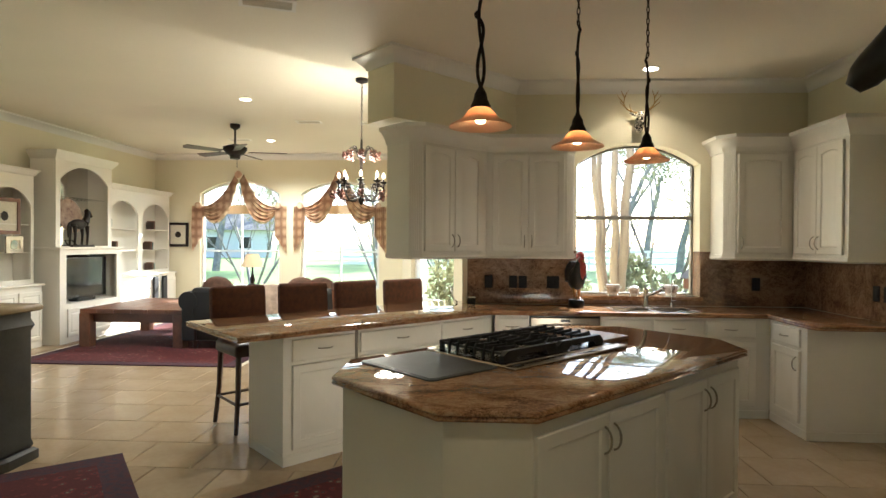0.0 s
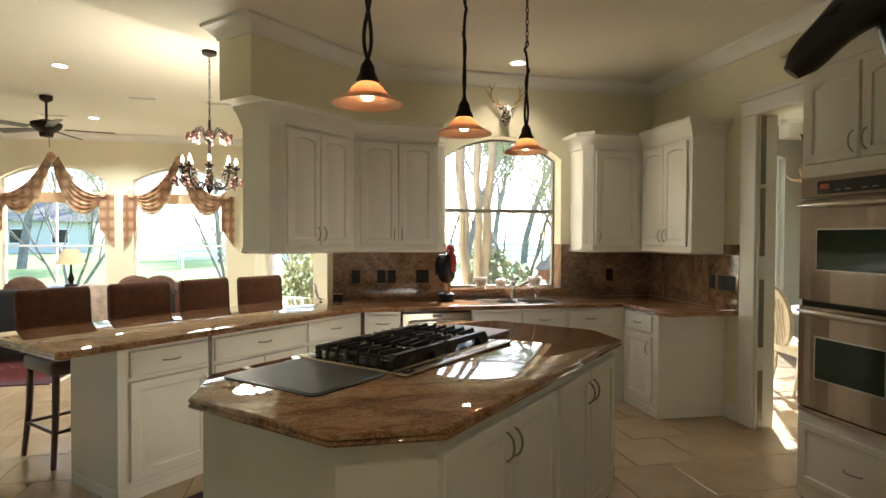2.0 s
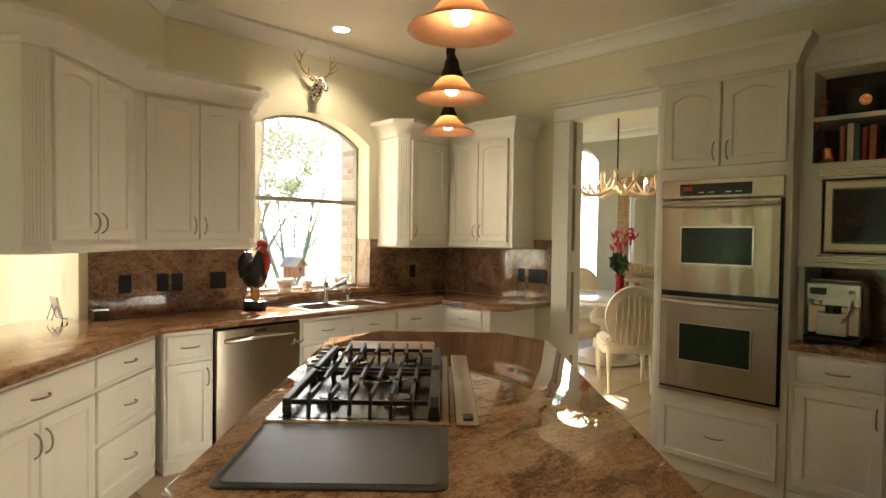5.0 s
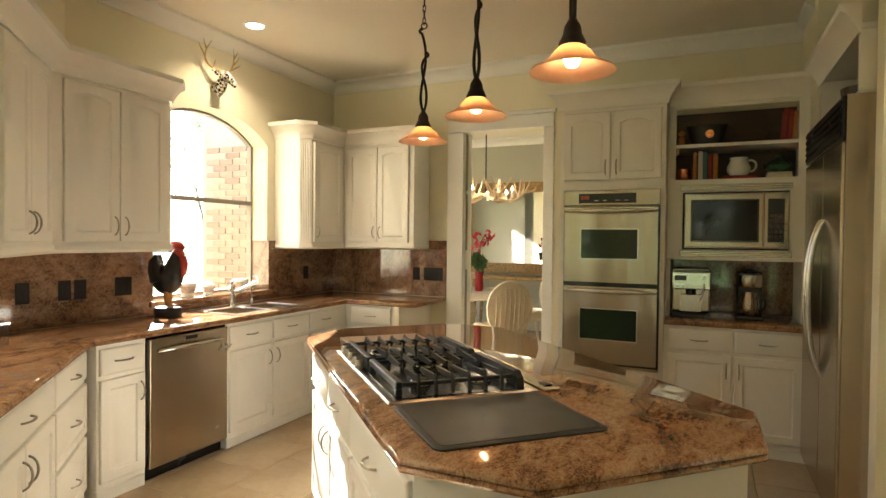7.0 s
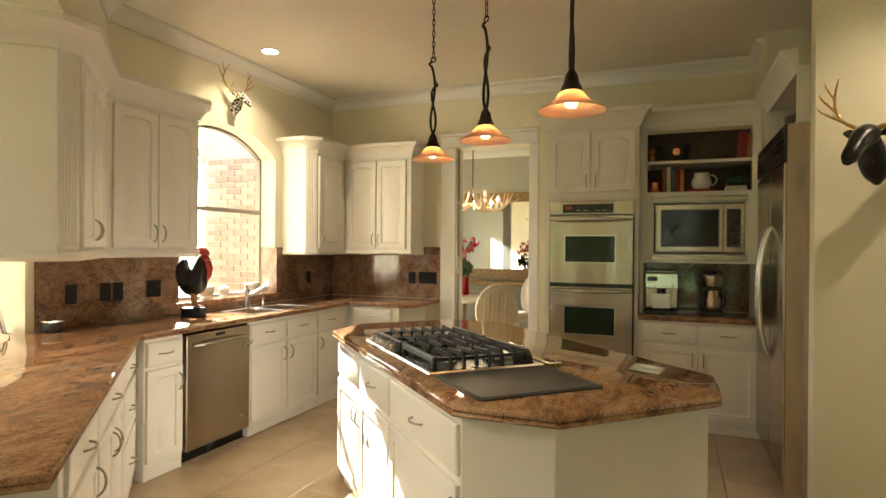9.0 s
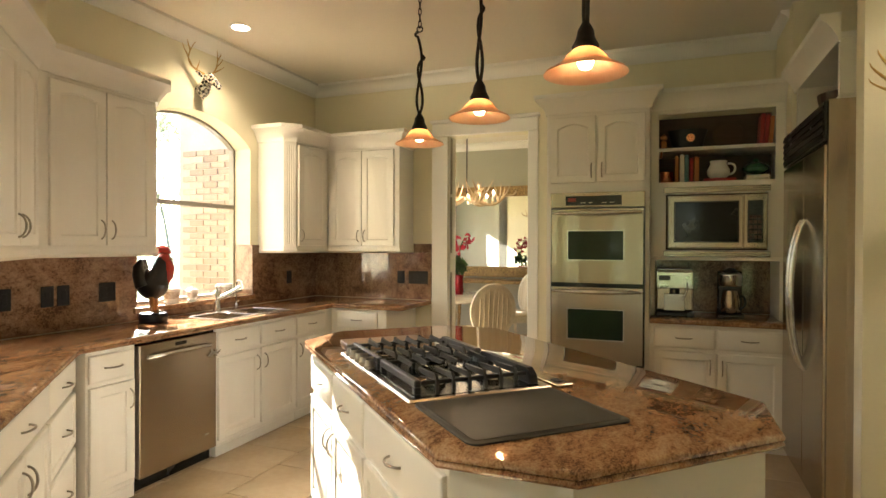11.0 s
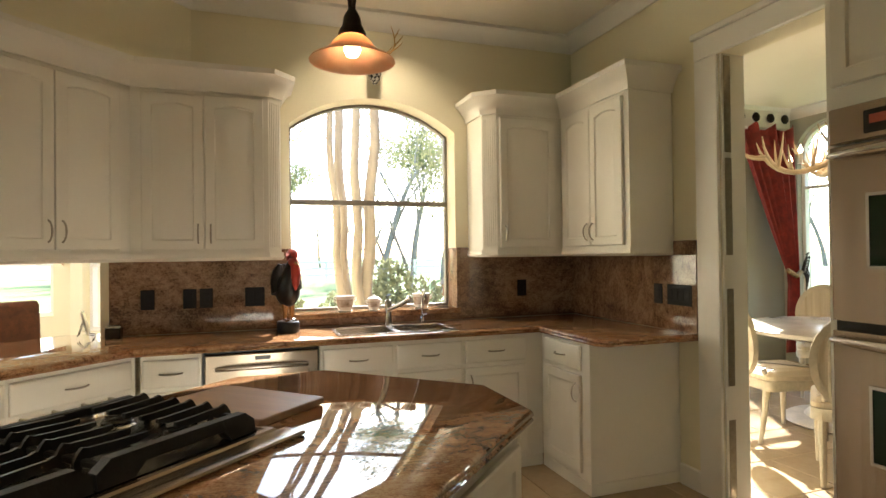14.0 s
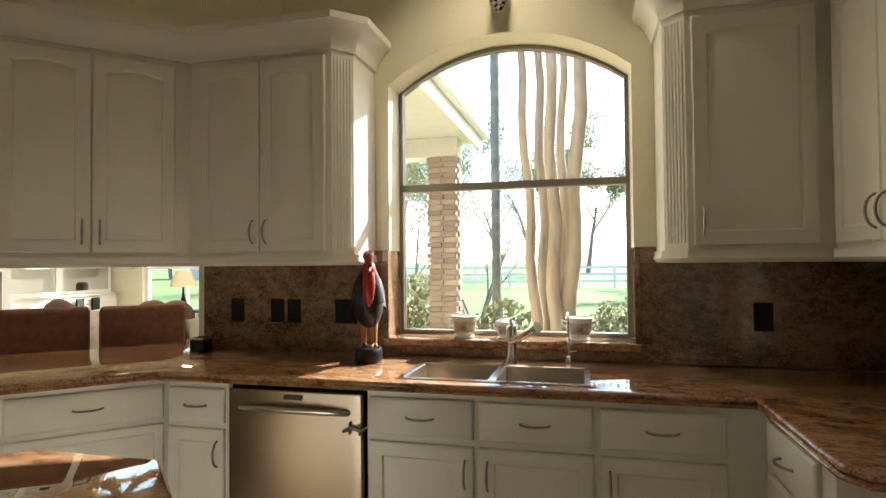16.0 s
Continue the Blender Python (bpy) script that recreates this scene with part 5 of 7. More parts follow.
s0 = stool(at(*uv(-3.11, -1.68), 0, 45))
for k, (u, v, a) in enumerate(((-2.52, -1.68, 42), (-1.95, -1.64, 47), (-1.45, -1.55, 44))):
    copy_thing(s0, at(*uv(u, v), 0, a))

# ---------------------------------------------------------------- living room
def builtin(m, w, depth, zc, zt, bays, label, doors=2):
    b = thing("bookcase", m, label, "bookcase", "built-in bookcases")
    part("base", box(0, 0, 0, w, depth, zc - 0.03, 0.004), CAB, b)
    part("counter", box(-0.02, -0.03, zc - 0.029, w + 0.02, depth, zc, 0.006), CAB, b)
    bw = w / bays
    part("face_frame", plate([(0, zc + 0.001), (w, zc + 0.001), (w, zt), (0, zt)], [archpts(bw * k + 0.07, bw * (k + 1) - 0.05, zc + 0.06, zt - 0.42, zt - 0.2) for k in range(bays)], 0.03), CAB, b, m=at(0, 0.12, 0))
    part("back", box(0.01, depth - 0.02, zc + 0.002, w - 0.01, depth, zt), CAB, b)
    for x0, x1 in ((0, 0.03), (w - 0.03, w)):
        part("side_panel", box(x0, 0.151, zc + 0.002, x1, depth - 0.021, zt), CAB, b)
    part("cornice", sweep([(-0.0, depth), (-0.0, 0.12), (w, 0.12), (w, depth)][::1], [(0, zt - 0.02), (0.02, zt), (0.05, zt + 0.05), (0.07, zt + 0.07), (0, zt + 0.07)]), CAB, b)
    part("top", box(0.0, 0.12, zt + 0.001, w, depth, zt + 0.02), CAB, b)
    for z in (zc + 0.42, zc + 0.80):
        part("shelf", box(0.031, 0.16, z, w - 0.031, depth - 0.022, z + 0.012), CAB, b)
    for k in range(doors):
        d = part("door", panel(w / doors - 0.03, zc - 0.20), CAB, b, m=at(k * w / doors + 0.015, -0.001, 0.10))
        part("knob", ellipsoid((0.03 if k % 2 else w / doors - 0.06, -0.035, zc - 0.36), (0.012, 0.012, 0.012), u=8, v=6), BRONZE, d)
    return b


BX = -7.55
builtin(at(BX, 5.55, 0, 90) @ at(-2.02, 0, 0), 2.00, 0.42, 0.87, 2.36, 2, "antique white built-in bookcase with two arched bays")
builtin(at(BX, 2.05, 0, 90) @ at(-1.75, 0, 0), 1.72, 0.42, 0.87, 2.36, 2, "antique white built-in bookcase with arched bays", 4)
tvu = thing("media_cabinet", at(BX + 0.18, 2.12, 0, 90), "antique white media cabinet with an arched display niche", "cabinet")
TW = 1.40
part("base", plate([(0, 0), (TW, 0), (TW, 1.33), (0, 1.33)], [[(0.13, 0.56), (TW - 0.13, 0.56), (TW - 0.13, 1.26), (0.13, 1.26)]], 0.03), CAB, tvu)
part("top", box(-0.03, -0.03, 1.331, TW + 0.03, 0.55, 1.37, 0.008), CAB, tvu)
for x0, x1 in ((0, 0.03), (TW - 0.03, TW)):
    part("side_panel", box(x0, 0.031, 0, x1, 0.55, 1.33), CAB, tvu)
part("niche_floor", box(0.031, 0.031, 0.53, TW - 0.031, 0.54, 0.559), CAB, tvu)
part("back", box(0.031, 0.52, 0.56, TW - 0.031, 0.54, 1.33), DARKIN, tvu)
part("hutch", plate([(0.08, 1.371), (TW - 0.08, 1.371), (TW - 0.08, 2.66), (0.08, 2.66)], [archpts(0.17, TW - 0.17, 1.385, 2.34, 2.56)], 0.03), CAB, tvu, m=at(0, 0.12, 0))
part("hutch_back", box(0.09, 0.50, 1.371, TW - 0.09, 0.52, 2.66), CHROME, tvu, "mirrored back panel")
for x0, x1 in ((0.08, 0.11), (TW - 0.11, TW - 0.08)):
    part("side_panel", box(x0, 0.151, 1.371, x1, 0.50, 2.66), CAB, tvu)
part("glass_shelf", box(0.115, 0.2, 2.10, TW - 0.115, 0.49, 2.108), PANE, tvu)
part("cornice", sweep([(0.08, 0.5), (0.08, 0.12), (TW - 0.08, 0.12), (TW - 0.08, 0.5)], [(0, 2.62), (0.02, 2.64), (0.06, 2.70), (0.08, 2.74), (0, 2.74)]), CAB, tvu)
part("roof", box(0.08, 0.12, 2.66, TW - 0.08, 0.52, 2.70), CAB, tvu)
for k in range(2):
    d = part("door", panel(0.55, 0.40), CAB, tvu, m=at(0.14 + 0.565 * k, -0.001, 0.09))
SCREEN = mat("dark television screen", (0.012, 0.012, 0.013), 0.12, var=0.1, spec=0.7)
tv = thing("television", at(BX + 0.05, 2.12, 0.56, 90), "flat black television in the media niche", "television")
part("bezel", box(0.20, 0.0, 0.05, TW - 0.2, 0.05, 0.66, 0.008), BLACK, tv)
part("screen", box(0.23, -0.004, 0.09, TW - 0.23, -0.0005, 0.63), SCREEN, tv)
part("stand", box(0.5, -0.03, 0.0, TW - 0.5, 0.12, 0.049, 0.006), BLACK, tv)

# horse statue and plate in the niche
hs = bmesh.new()
hs = ellipsoid((0, 0, 0.34), (0.17, 0.06, 0.075), bm=hs)
hs = tube(bez((0.13, 0, 0.36), (0.2, 0, 0.42), (0.2, 0, 0.5), (0.19, 0, 0.54)), [0.06, 0.058, 0.055, 0.05, 0.047, 0.044, 0.042, 0.04, 0.038, 0.036, 0.034], 10, hs)
hs = tube([(0.17, 0, 0.55), (0.23, 0, 0.52), (0.29, 0, 0.46)], [0.035, 0.032, 0.018], 10, hs)
for x, y in ((-0.14, 0.035), (-0.13, -0.035), (0.12, 0.035), (0.14, -0.035)):
    hs = tube([(x, y, 0.32), (x + 0.015, y, 0.18), (x, y, 0.03)], [0.032, 0.018, 0.016], 8, hs)
hs = tube(bez((-0.17, 0, 0.36), (-0.24, 0, 0.34), (-0.22, 0, 0.2), (-0.21, 0, 0.14)), 0.015, 6, hs)
hs = box(-0.24, -0.09, 0, 0.24, 0.09, 0.03, 0.005, hs)
hob = part("horse_statue", hs, BRONZE, None, "dark bronze standing horse statue on the media cabinet", at(BX + 0.02, 2.72, 1.371, 90), smooth=True)
tagged(hob, "", "statue")
plt = thing("display_plate", at(BX - 0.16, 2.83, 1.371, 90), "large patterned brown plate on a stand", "plate")
PATT = mat("brown glazed pattern", (0.50, 0.36, 0.24), 0.3, rgb2=(0.18, 0.09, 0.06), scale=9, fine=40)
part("disc", lathe([(0.05, 0), (0.26, 0.03), (0.265, 0.036), (0.25, 0.038), (0.12, 0.02), (0.0, 0.018)], 32, None, pose(0, 0.06, 0.46, 80, 0, 0)), PATT, plt, smooth=True)
part("stand", tube([(-0.1, -0.03, 0.0), (-0.08, 0.06, 0.1), (0.08, 0.06, 0.1), (0.1, -0.03, 0)], 0.01, 6), BRONZE, plt)


def picture(m, w, h, frame_mat, label, art, motif):
    p = thing("picture", m, label, "picture")
    part("frame", plate([(-w / 2, -h / 2), (w / 2, -h / 2), (w / 2, h / 2), (-w / 2, h / 2)], [[(-w / 2 + 0.05, -h / 2 + 0.05), (w / 2 - 0.05, -h / 2 + 0.05), (w / 2 - 0.05, h / 2 - 0.05), (-w / 2 + 0.05, h / 2 - 0.05)]], 0.025), frame_mat, p)
    part("mat_board", box(-w / 2 + 0.051, 0.012, -h / 2 + 0.051, w / 2 - 0.051, 0.02, h / 2 - 0.051), art, p)
    part("print", lathe([(0.0, 0.0), (0.06, 0.001), (0.065, 0.0)], 7, None, pose(0, 0.0105, 0, 90, 0, 0)), motif, p)
    return p


picture(at(-7.52, 5.57, 1.60), 0.42, 0.48, BRONZE, "small dark framed print on the wall", PAPER, BRONZE)
picture(at(BX - 0.15, 1.58, 1.78, 90), 0.50, 0.48, REDWOOD, "wooden framed print in the bookcase", PAPER, BRONZE)
picture(at(BX - 0.12, 1.70, 1.405, 90), 0.28, 0.22, NICKEL, "silver framed photograph of a landscape", PAPER, GREENG)
for yy, zz, n in ((3.75, 1.70, 3), (3.95, 1.30, 2), (5.0, 1.30, 3), (5.1, 1.69, 2), (5.05, 0.90, 3)):
    for k in range(n):
        bk = thing("book", at(BX - 0.2, yy + 0.035 * k, zz, 90), "dark bound book on the bookcase shelf", "book", "bookcase books")
        part("cover", box(0, 0, 0, 0.03, 0.15, 0.14 + 0.02 * (k % 2), 0.002), (DKWOOD, REDWOOD, BLUEG)[k % 3], bk)
        part("pages", box(0.004, 0.004, 0.004, 0.026, 0.153, 0.136), PAPER, bk)
for yy in (4.75, 5.05):
    sp = thing("loudspeaker", at(BX + 0.04, yy, 0.45, 90), "tall narrow black loudspeaker at the bookcase", "loudspeaker")
    part("cabinet", box(-0.08, -0.02, -0.449, 0.08, 0.0, 0.36, 0.004), BLACK, sp)
    part("grille", box(-0.07, -0.03, -0.3, 0.07, -0.0205, 0.34, 0.004), LEATHER, sp)

# coffee table
tb = thing("coffee_table", at(-6.28, 2.80, 0), "heavy reddish rustic wood coffee table on the rug", "coffee table")
for k in range(6):
    part("plank", box(-0.72 + 0.24 * k, -0.80, 0.47, -0.72 + 0.24 * k + 0.236, 0.80, 0.53, 0.006), REDWOOD, tb)
part("apron", plate([(-0.64, 0.34), (0.64, 0.34), (0.64, 0.468), (-0.64, 0.468)], [], 0.04), REDWOOD, tb, m=at(0, -0.70, 0))
part("apron", plate([(-0.64, 0.34), (0.64, 0.34), (0.64, 0.468), (-0.64, 0.468)], [], 0.04), REDWOOD, tb, m=at(0, 0.66, 0))
for x in (-0.66, 0.66):
    part("apron", box(x - 0.02, -0.655, 0.34, x + 0.02, 0.655, 0.468), REDWOOD, tb)
    for y in (-0.72, 0.72):
        part("leg", box(x - 0.075, y - 0.075, 0.0, x + 0.075, y + 0.075, 0.469, 0.008), REDWOOD, tb)

# rugs
RUG = bpy.data.materials.new("red oriental wool")
RUG.use_nodes = True
_n, _l = RUG.node_tree.nodes, RUG.node_tree.links
_tc, _v, _r, _nz, _mx = (_n.new("ShaderNode" + k) for k in ("TexCoord", "TexVoronoi", "ValToRGB", "TexNoise", "MixRGB"))
_v.inputs["Scale"].default_value, _nz.inputs["Scale"].default_value = 16, 60
e_ = _r.color_ramp.elements
e_[0].position, e_[0].color, e_[1].position, e_[1].color = 0.28, (0.30, 0.20, 0.13, 1), 0.64, (0.11, 0.014, 0.016, 1)
k_ = e_.new(0.37); k_.color = (0.025, 0.018, 0.03, 1)
k_ = e_.new(0.46); k_.color = (0.22, 0.03, 0.03, 1)
_mx.blend_type = "MULTIPLY"; _mx.inputs[0].default_value = 0.5
_v2, _ad = _n.new("ShaderNodeTexVoronoi"), _n.new("ShaderNodeMath")
_v2.inputs["Scale"].default_value = 5.0
_ad.operation, _ad.inputs[1].default_value = "MULTIPLY_ADD", 0.45
_l.new(_tc.outputs["Object"], _v.inputs[0]); _l.new(_tc.outputs["Object"], _v2.inputs[0]); _l.new(_tc.outputs["Object"], _nz.inputs[0])
_l.new(_v2.outputs["Distance"], _ad.inputs[0]); _l.new(_v.outputs["Distance"], _ad.inputs[2]); _l.new(_ad.outputs[0], _r.inputs[0])
_l.new(_r.outputs[0], _mx.inputs[1]); _l.new(_nz.outputs[0], _mx.inputs[2]); _l.new(_mx.outputs[0], _n["Principled BSDF"].inputs["Base Color"])
_n["Principled BSDF"].inputs["Roughness"].default_value = 0.95
RUGB = mat("dark blue and red wool border", (0.10, 0.020, 0.022), 0.95, rgb2=(0.02, 0.02, 0.04), scale=25, fine=90, bump=0.2, bumpscale=200)


def rug(m, w, d, label):
    r = thing("rug", m, label, "rug")
    part("pile", box(-w / 2 + 0.16, -d / 2 + 0.16, 0.001, w / 2 - 0.16, d / 2 - 0.16, 0.013), RUG, r)
    part("border", plate([(-w / 2, -d / 2), (w / 2, -d / 2), (w / 2, d / 2), (-w / 2, d / 2)], [[(-w / 2 + 0.16, -d / 2 + 0.16), (w / 2 - 0.16, -d / 2 + 0.16), (w / 2 - 0.16, d / 2 - 0.16), (-w / 2 + 0.16, d / 2 - 0.16)]], 0.011), RUGB, r, m=pose(0, 0, 0.012, -90, 0, 0))
    for sg in (-1, 1) if w > 2 else ():
        part("fringe", box(sg * (w / 2 + 0.03) - 0.03, -d / 2, 0.001, sg * (w / 2 + 0.03) + 0.03, d / 2, 0.006), PAPER, r)
    return r


rug(at(-5.75, 2.75, 0.0), 2.75, 3.6, "large red oriental rug under the coffee table")
rug(at(-4.30, -2.60, 0.0, 38), 1.5, 0.95, "small red oriental rug on the tiles")
rug(at(*uv(-3.05, -0.10), 0.0, 45), 1.6, 0.62, "narrow red oriental runner between island and peninsula")

# black leather sofa, its back to the kitchen
sf = thing("sofa", at(-4.45, 2.4, 0), "black leather sofa with rolled arms and brown cushions", "sofa")
part("base", box(-1.0, -0.40, 0.12, 1.0, 0.45, 0.42, 0.03, seg=2), LEATHER, sf, smooth=True)
part("backrest", box(-0.98, -0.45, 0.30, 0.98, -0.22, 0.84, 0.07, seg=3), LEATHER, sf, smooth=True)
for s in (-1, 1):
    am = box(s * 1.0 - 0.1, -0.44, 0.12, s * 1.0 + 0.1, 0.45, 0.62, 0.02)
    am = merge(am, lathe([(0.13, -0.46), (0.13, 0.45)], 18, None, pose(s * 1.0, 0, 0.66, -90, 0, 0)))
    part("arm", am, LEATHER, sf, smooth=True)
for x in (-0.94, 0.94):
    for y in (-0.36, 0.38):
        part("foot", lathe([(0.025, 0), (0.04, 0.12)], 10, None, at(x, y, 0)), DKWOOD, sf)
for x in (-0.5, 0.5):
    part("seat_cushion", box(x - 0.48, -0.2, 0.42, x + 0.48, 0.45, 0.56, 0.05, seg=3), LEATHER, sf, smooth=True)
CUSH = mat("brown woven cushion cloth", (0.16, 0.08, 0.05), 0.9, var=0.3, scale=14, fine=90, bump=0.3, bumpscale=200)
FUR = mat("pale throw cloth", (0.62, 0.48, 0.38), 0.95, var=0.25, scale=12, fine=80, bump=0.6, bumpscale=120)
for x, tilt in ((-0.75, 12), (0.72, -18), (0.45, 8)):
    cu = thing("cushion", at(-4.45 + x, 2.30, 0.72) @ pose(0, 0, 0, 0, tilt, 0), "brown woven cushion on the sofa back", "cushion", "sofa cushions")
    part("cover", ellipsoid((0, 0, 0.06), (0.24, 0.10, 0.2), u=18, v=10), CUSH, cu, smooth=True)
thr = thing("throw_blanket", at(-4.28, 2.4, 0), "pale pink throw draped over the sofa back", "blanket")
part("cloth", sweep([(-0.2, 0), (-0.05, 0.0), (0.1, 0.0), (0.22, 0)], [(0.47, 0.40), (0.49, 0.40), (0.485, 0.80), (0.44, 0.89), (0.28, 0.895), (0.18, 0.84), (0.19, 0.83), (0.29, 0.87), (0.43, 0.87), (0.47, 0.79)]), FUR, thr, smooth=True)

# lamp and side table by the window
lt = thing("side_table", at(-5.75, 4.95, 0), "dark wooden round side table", "table")
part("tabletop", lathe([(0.32, 0.60), (0.33, 0.61), (0.33, 0.63), (0.31, 0.64)], 28), DKWOOD, lt, smooth=True)
part("leg", lathe([(0.2, 0), (0.18, 0.03), (0.04, 0.08), (0.05, 0.4), (0.03, 0.58), (0.1, 0.60)], 18), DKWOOD, lt, smooth=True)
lm = thing("table_lamp", at(-5.75, 4.95, 0.64), "bronze figure table lamp with a cream bell shade", "lamp")
part("base", lathe([(0.09, 0), (0.09, 0.03), (0.03, 0.05), (0.05, 0.12), (0.02, 0.22), (0.012, 0.42)], 14), BRONZE, lm, smooth=True)
SHADE = mat("cream lamp shade", (0.70, 0.55, 0.34), 0.8, var=0.08)
part("shade", lathe([(0.20, 0.36), (0.15, 0.5), (0.11, 0.60)], 24, None, None, False, False), SHADE, lm, smooth=True)

# ceiling fan
fan = thing("ceiling_fan", at(-5.15, 2.75, 0), "dark bronze ceiling fan with five blades", "ceiling fan")
part("canopy", lathe([(0.075, LC), (0.07, LC - 0.05), (0.03, LC - 0.08)], 20), BRONZE, fan, smooth=True)
part("rod", tube([(0, 0, LC - 0.06), (0, 0, 2.90)], 0.015), BRONZE, fan)
part("motor", lathe([(0.06, 2.90), (0.17, 2.86), (0.17, 2.82), (0.12, 2.76), (0.08, 2.74), (0.07, 2.69), (0.0, 2.68)], 24), BRONZE, fan, smooth=True)
for k in range(5):
    a = 72 * k + 12
    part("blade", slab([(0.20, -0.05), (0.72, -0.075), (0.75, 0.0), (0.72, 0.075), (0.20, 0.05)], [(0, 2.786), (0, 2.794)]), DKWOOD, fan, m=pose(0, 0, 0, 0, 0, a) @ Matrix.Translation((0, 0, 2.79)) @ pose(0, 0, 0, 11, 0, 0) @ Matrix.Translation((0, 0, -2.79)))
part("pull_chain", tube([(0.03, 0, 2.69), (0.03, 0, 2.56)], 0.004), BRONZE, fan)

# nook chandelier
ch = thing("chandelier", at(-2.81, 0.49, 0), "wrought iron chandelier with candle bulbs and glass grapes", "chandelier")
part("canopy", lathe([(0.07, LC), (0.065, LC - 0.03), (0.02, LC - 0.05)], 18), BRONZE, ch, smooth=True)
chain(ch, 2.56, LC - 0.05, BRONZE)
part("column", lathe([(0.0, 1.86), (0.02, 1.88), (0.035, 1.93), (0.012, 1.97), (0.03, 2.05), (0.012, 2.2), (0.02, 2.35), (0.01, 2.56)], 12), BRONZE, ch, smooth=True)
GRAPE = mat("mauve glass grapes", (0.28, 0.13, 0.105), 0.2, var=0.3, scale=30)
CANDLE = emitter("candle bulb", (1.0, 0.80, 0.52), 2.5)
for k in range(8):
    a = radians(45 * k + 10)
    c, s = math.cos(a), math.sin(a)
    R = 0.235
    arm = bez((0.02, 0, 2.0), (0.10, 0, 1.84), (0.26, 0, 1.9), (R, 0, 2.10), 10)
    part("arm", tube([(x * c, x * s, z) for x, _, z in arm], 0.008, 6), BRONZE, ch, "scrolled iron arm", smooth=True)
    part("scroll", tube([((0.03 + 0.13 * t) * c, (0.03 + 0.13 * t) * s, 2.36 + 0.12 * math.sin(3 * t)) for t in (0, 0.2, 0.4, 0.6, 0.8, 1.0)], 0.007, 6), BRONZE, ch, smooth=True)
    part("candle", lathe([(0.012, 2.085), (0.040, 2.105), (0.044, 2.112), (0.013, 2.116), (0.012, 2.145)], 12, None, at(R * c, R * s, 0)), BRONZE, ch, smooth=True)
    curl = [(0.10 + 0.05 * math.cos(t) * (1 - t / 9), 0.0, 1.93 + 0.05 * math.sin(t) * (1 - t / 9)) for t in (0.6 * q for q in range(12))]
    part("scroll", tube([(x * c, x * s, z) for x, _, z in curl], 0.006, 5), BRONZE, ch, smooth=True)
    curl = [(0.20 + 0.045 * math.cos(3.1 - t) * (1 - t / 9), 0.0, 2.03 + 0.045 * math.sin(3.1 - t) * (1 - t / 9)) for t in (0.6 * q for q in range(12))]
    part("scroll", tube([(x * c, x * s, z) for x, _, z in curl], 0.006, 5), BRONZE, ch, smooth=True)
    part("bulb", lathe([(0.008, 2.145), (0.017, 2.165), (0.015, 2.18), (0.0, 2.215)], 10, None, at(R * c, R * s, 0)), CANDLE, ch, smooth=True)
    for rr, zz in ((0.30, 2.0), (0.17, 2.42)):
        g = bmesh.new()
        for q in range(9):
            g = ellipsoid((rr * c + 0.022 * math.cos(q * 2.4), rr * s + 0.022 * math.sin(q * 2.4), zz - 0.016 * (q // 2)), (0.018, 0.018, 0.018), u=8, v=5, bm=g)
        part("grape_cluster", g, GRAPE, ch, smooth=True)
    part("leaf", slab([(-0.05, 0), (-0.01, -0.04), (0.03, -0.028), (0.07, 0), (0.03, 0.028), (-0.01, 0.04)], [(0, 0), (0.002, 0.004)]), BRONZE, ch, m=at(R * 0.8 * c, R * 0.8 * s, 2.07, 45 * k))
point(-2.81, 0.49, 2.22, 20, 0.25, (1.0, 0.86, 0.66))

# living room windows with swags
WHITEF = mat("white window frame", (0.80, 0.79, 0.75), 0.4, var=0.03)
SILK = bpy.data.materials.new("gold striped silk")
SILK.use_nodes = True
_n, _l = SILK.node_tree.nodes, SILK.node_tree.links
_tc, _w, _w2, _mx, _r = (_n.new("ShaderNode" + k) for k in ("TexCoord", "TexWave", "TexWave", "Math", "ValToRGB"))
for q, ax, sc in ((_w, "X", 2.2), (_w2, "Z", 1.8)):
    q.inputs["Scale"].default_value, q.inputs["Distortion"].default_value, q.bands_direction = sc, 1.2, ax
    _l.new(_tc.outputs["Object"], q.inputs[0])
_mx.operation = "MULTIPLY"
_l.new(_w.outputs[1], _mx.inputs[0]); _l.new(_w2.outputs[1], _mx.inputs[1]); _l.new(_mx.outputs[0], _r.inputs[0])
e_ = _r.color_ramp.elements
e_[0].color, e_[1].color = (0.40, 0.24, 0.15, 1), (0.72, 0.55, 0.38, 1)
k_ = e_.new(0.22); k_.color = (0.56, 0.39, 0.25, 1)
_l.new(_r.outputs[0], _n["Principled BSDF"].inputs["Base Color"])
_n["Principled BSDF"].inputs["Roughness"].default_value = 0.5


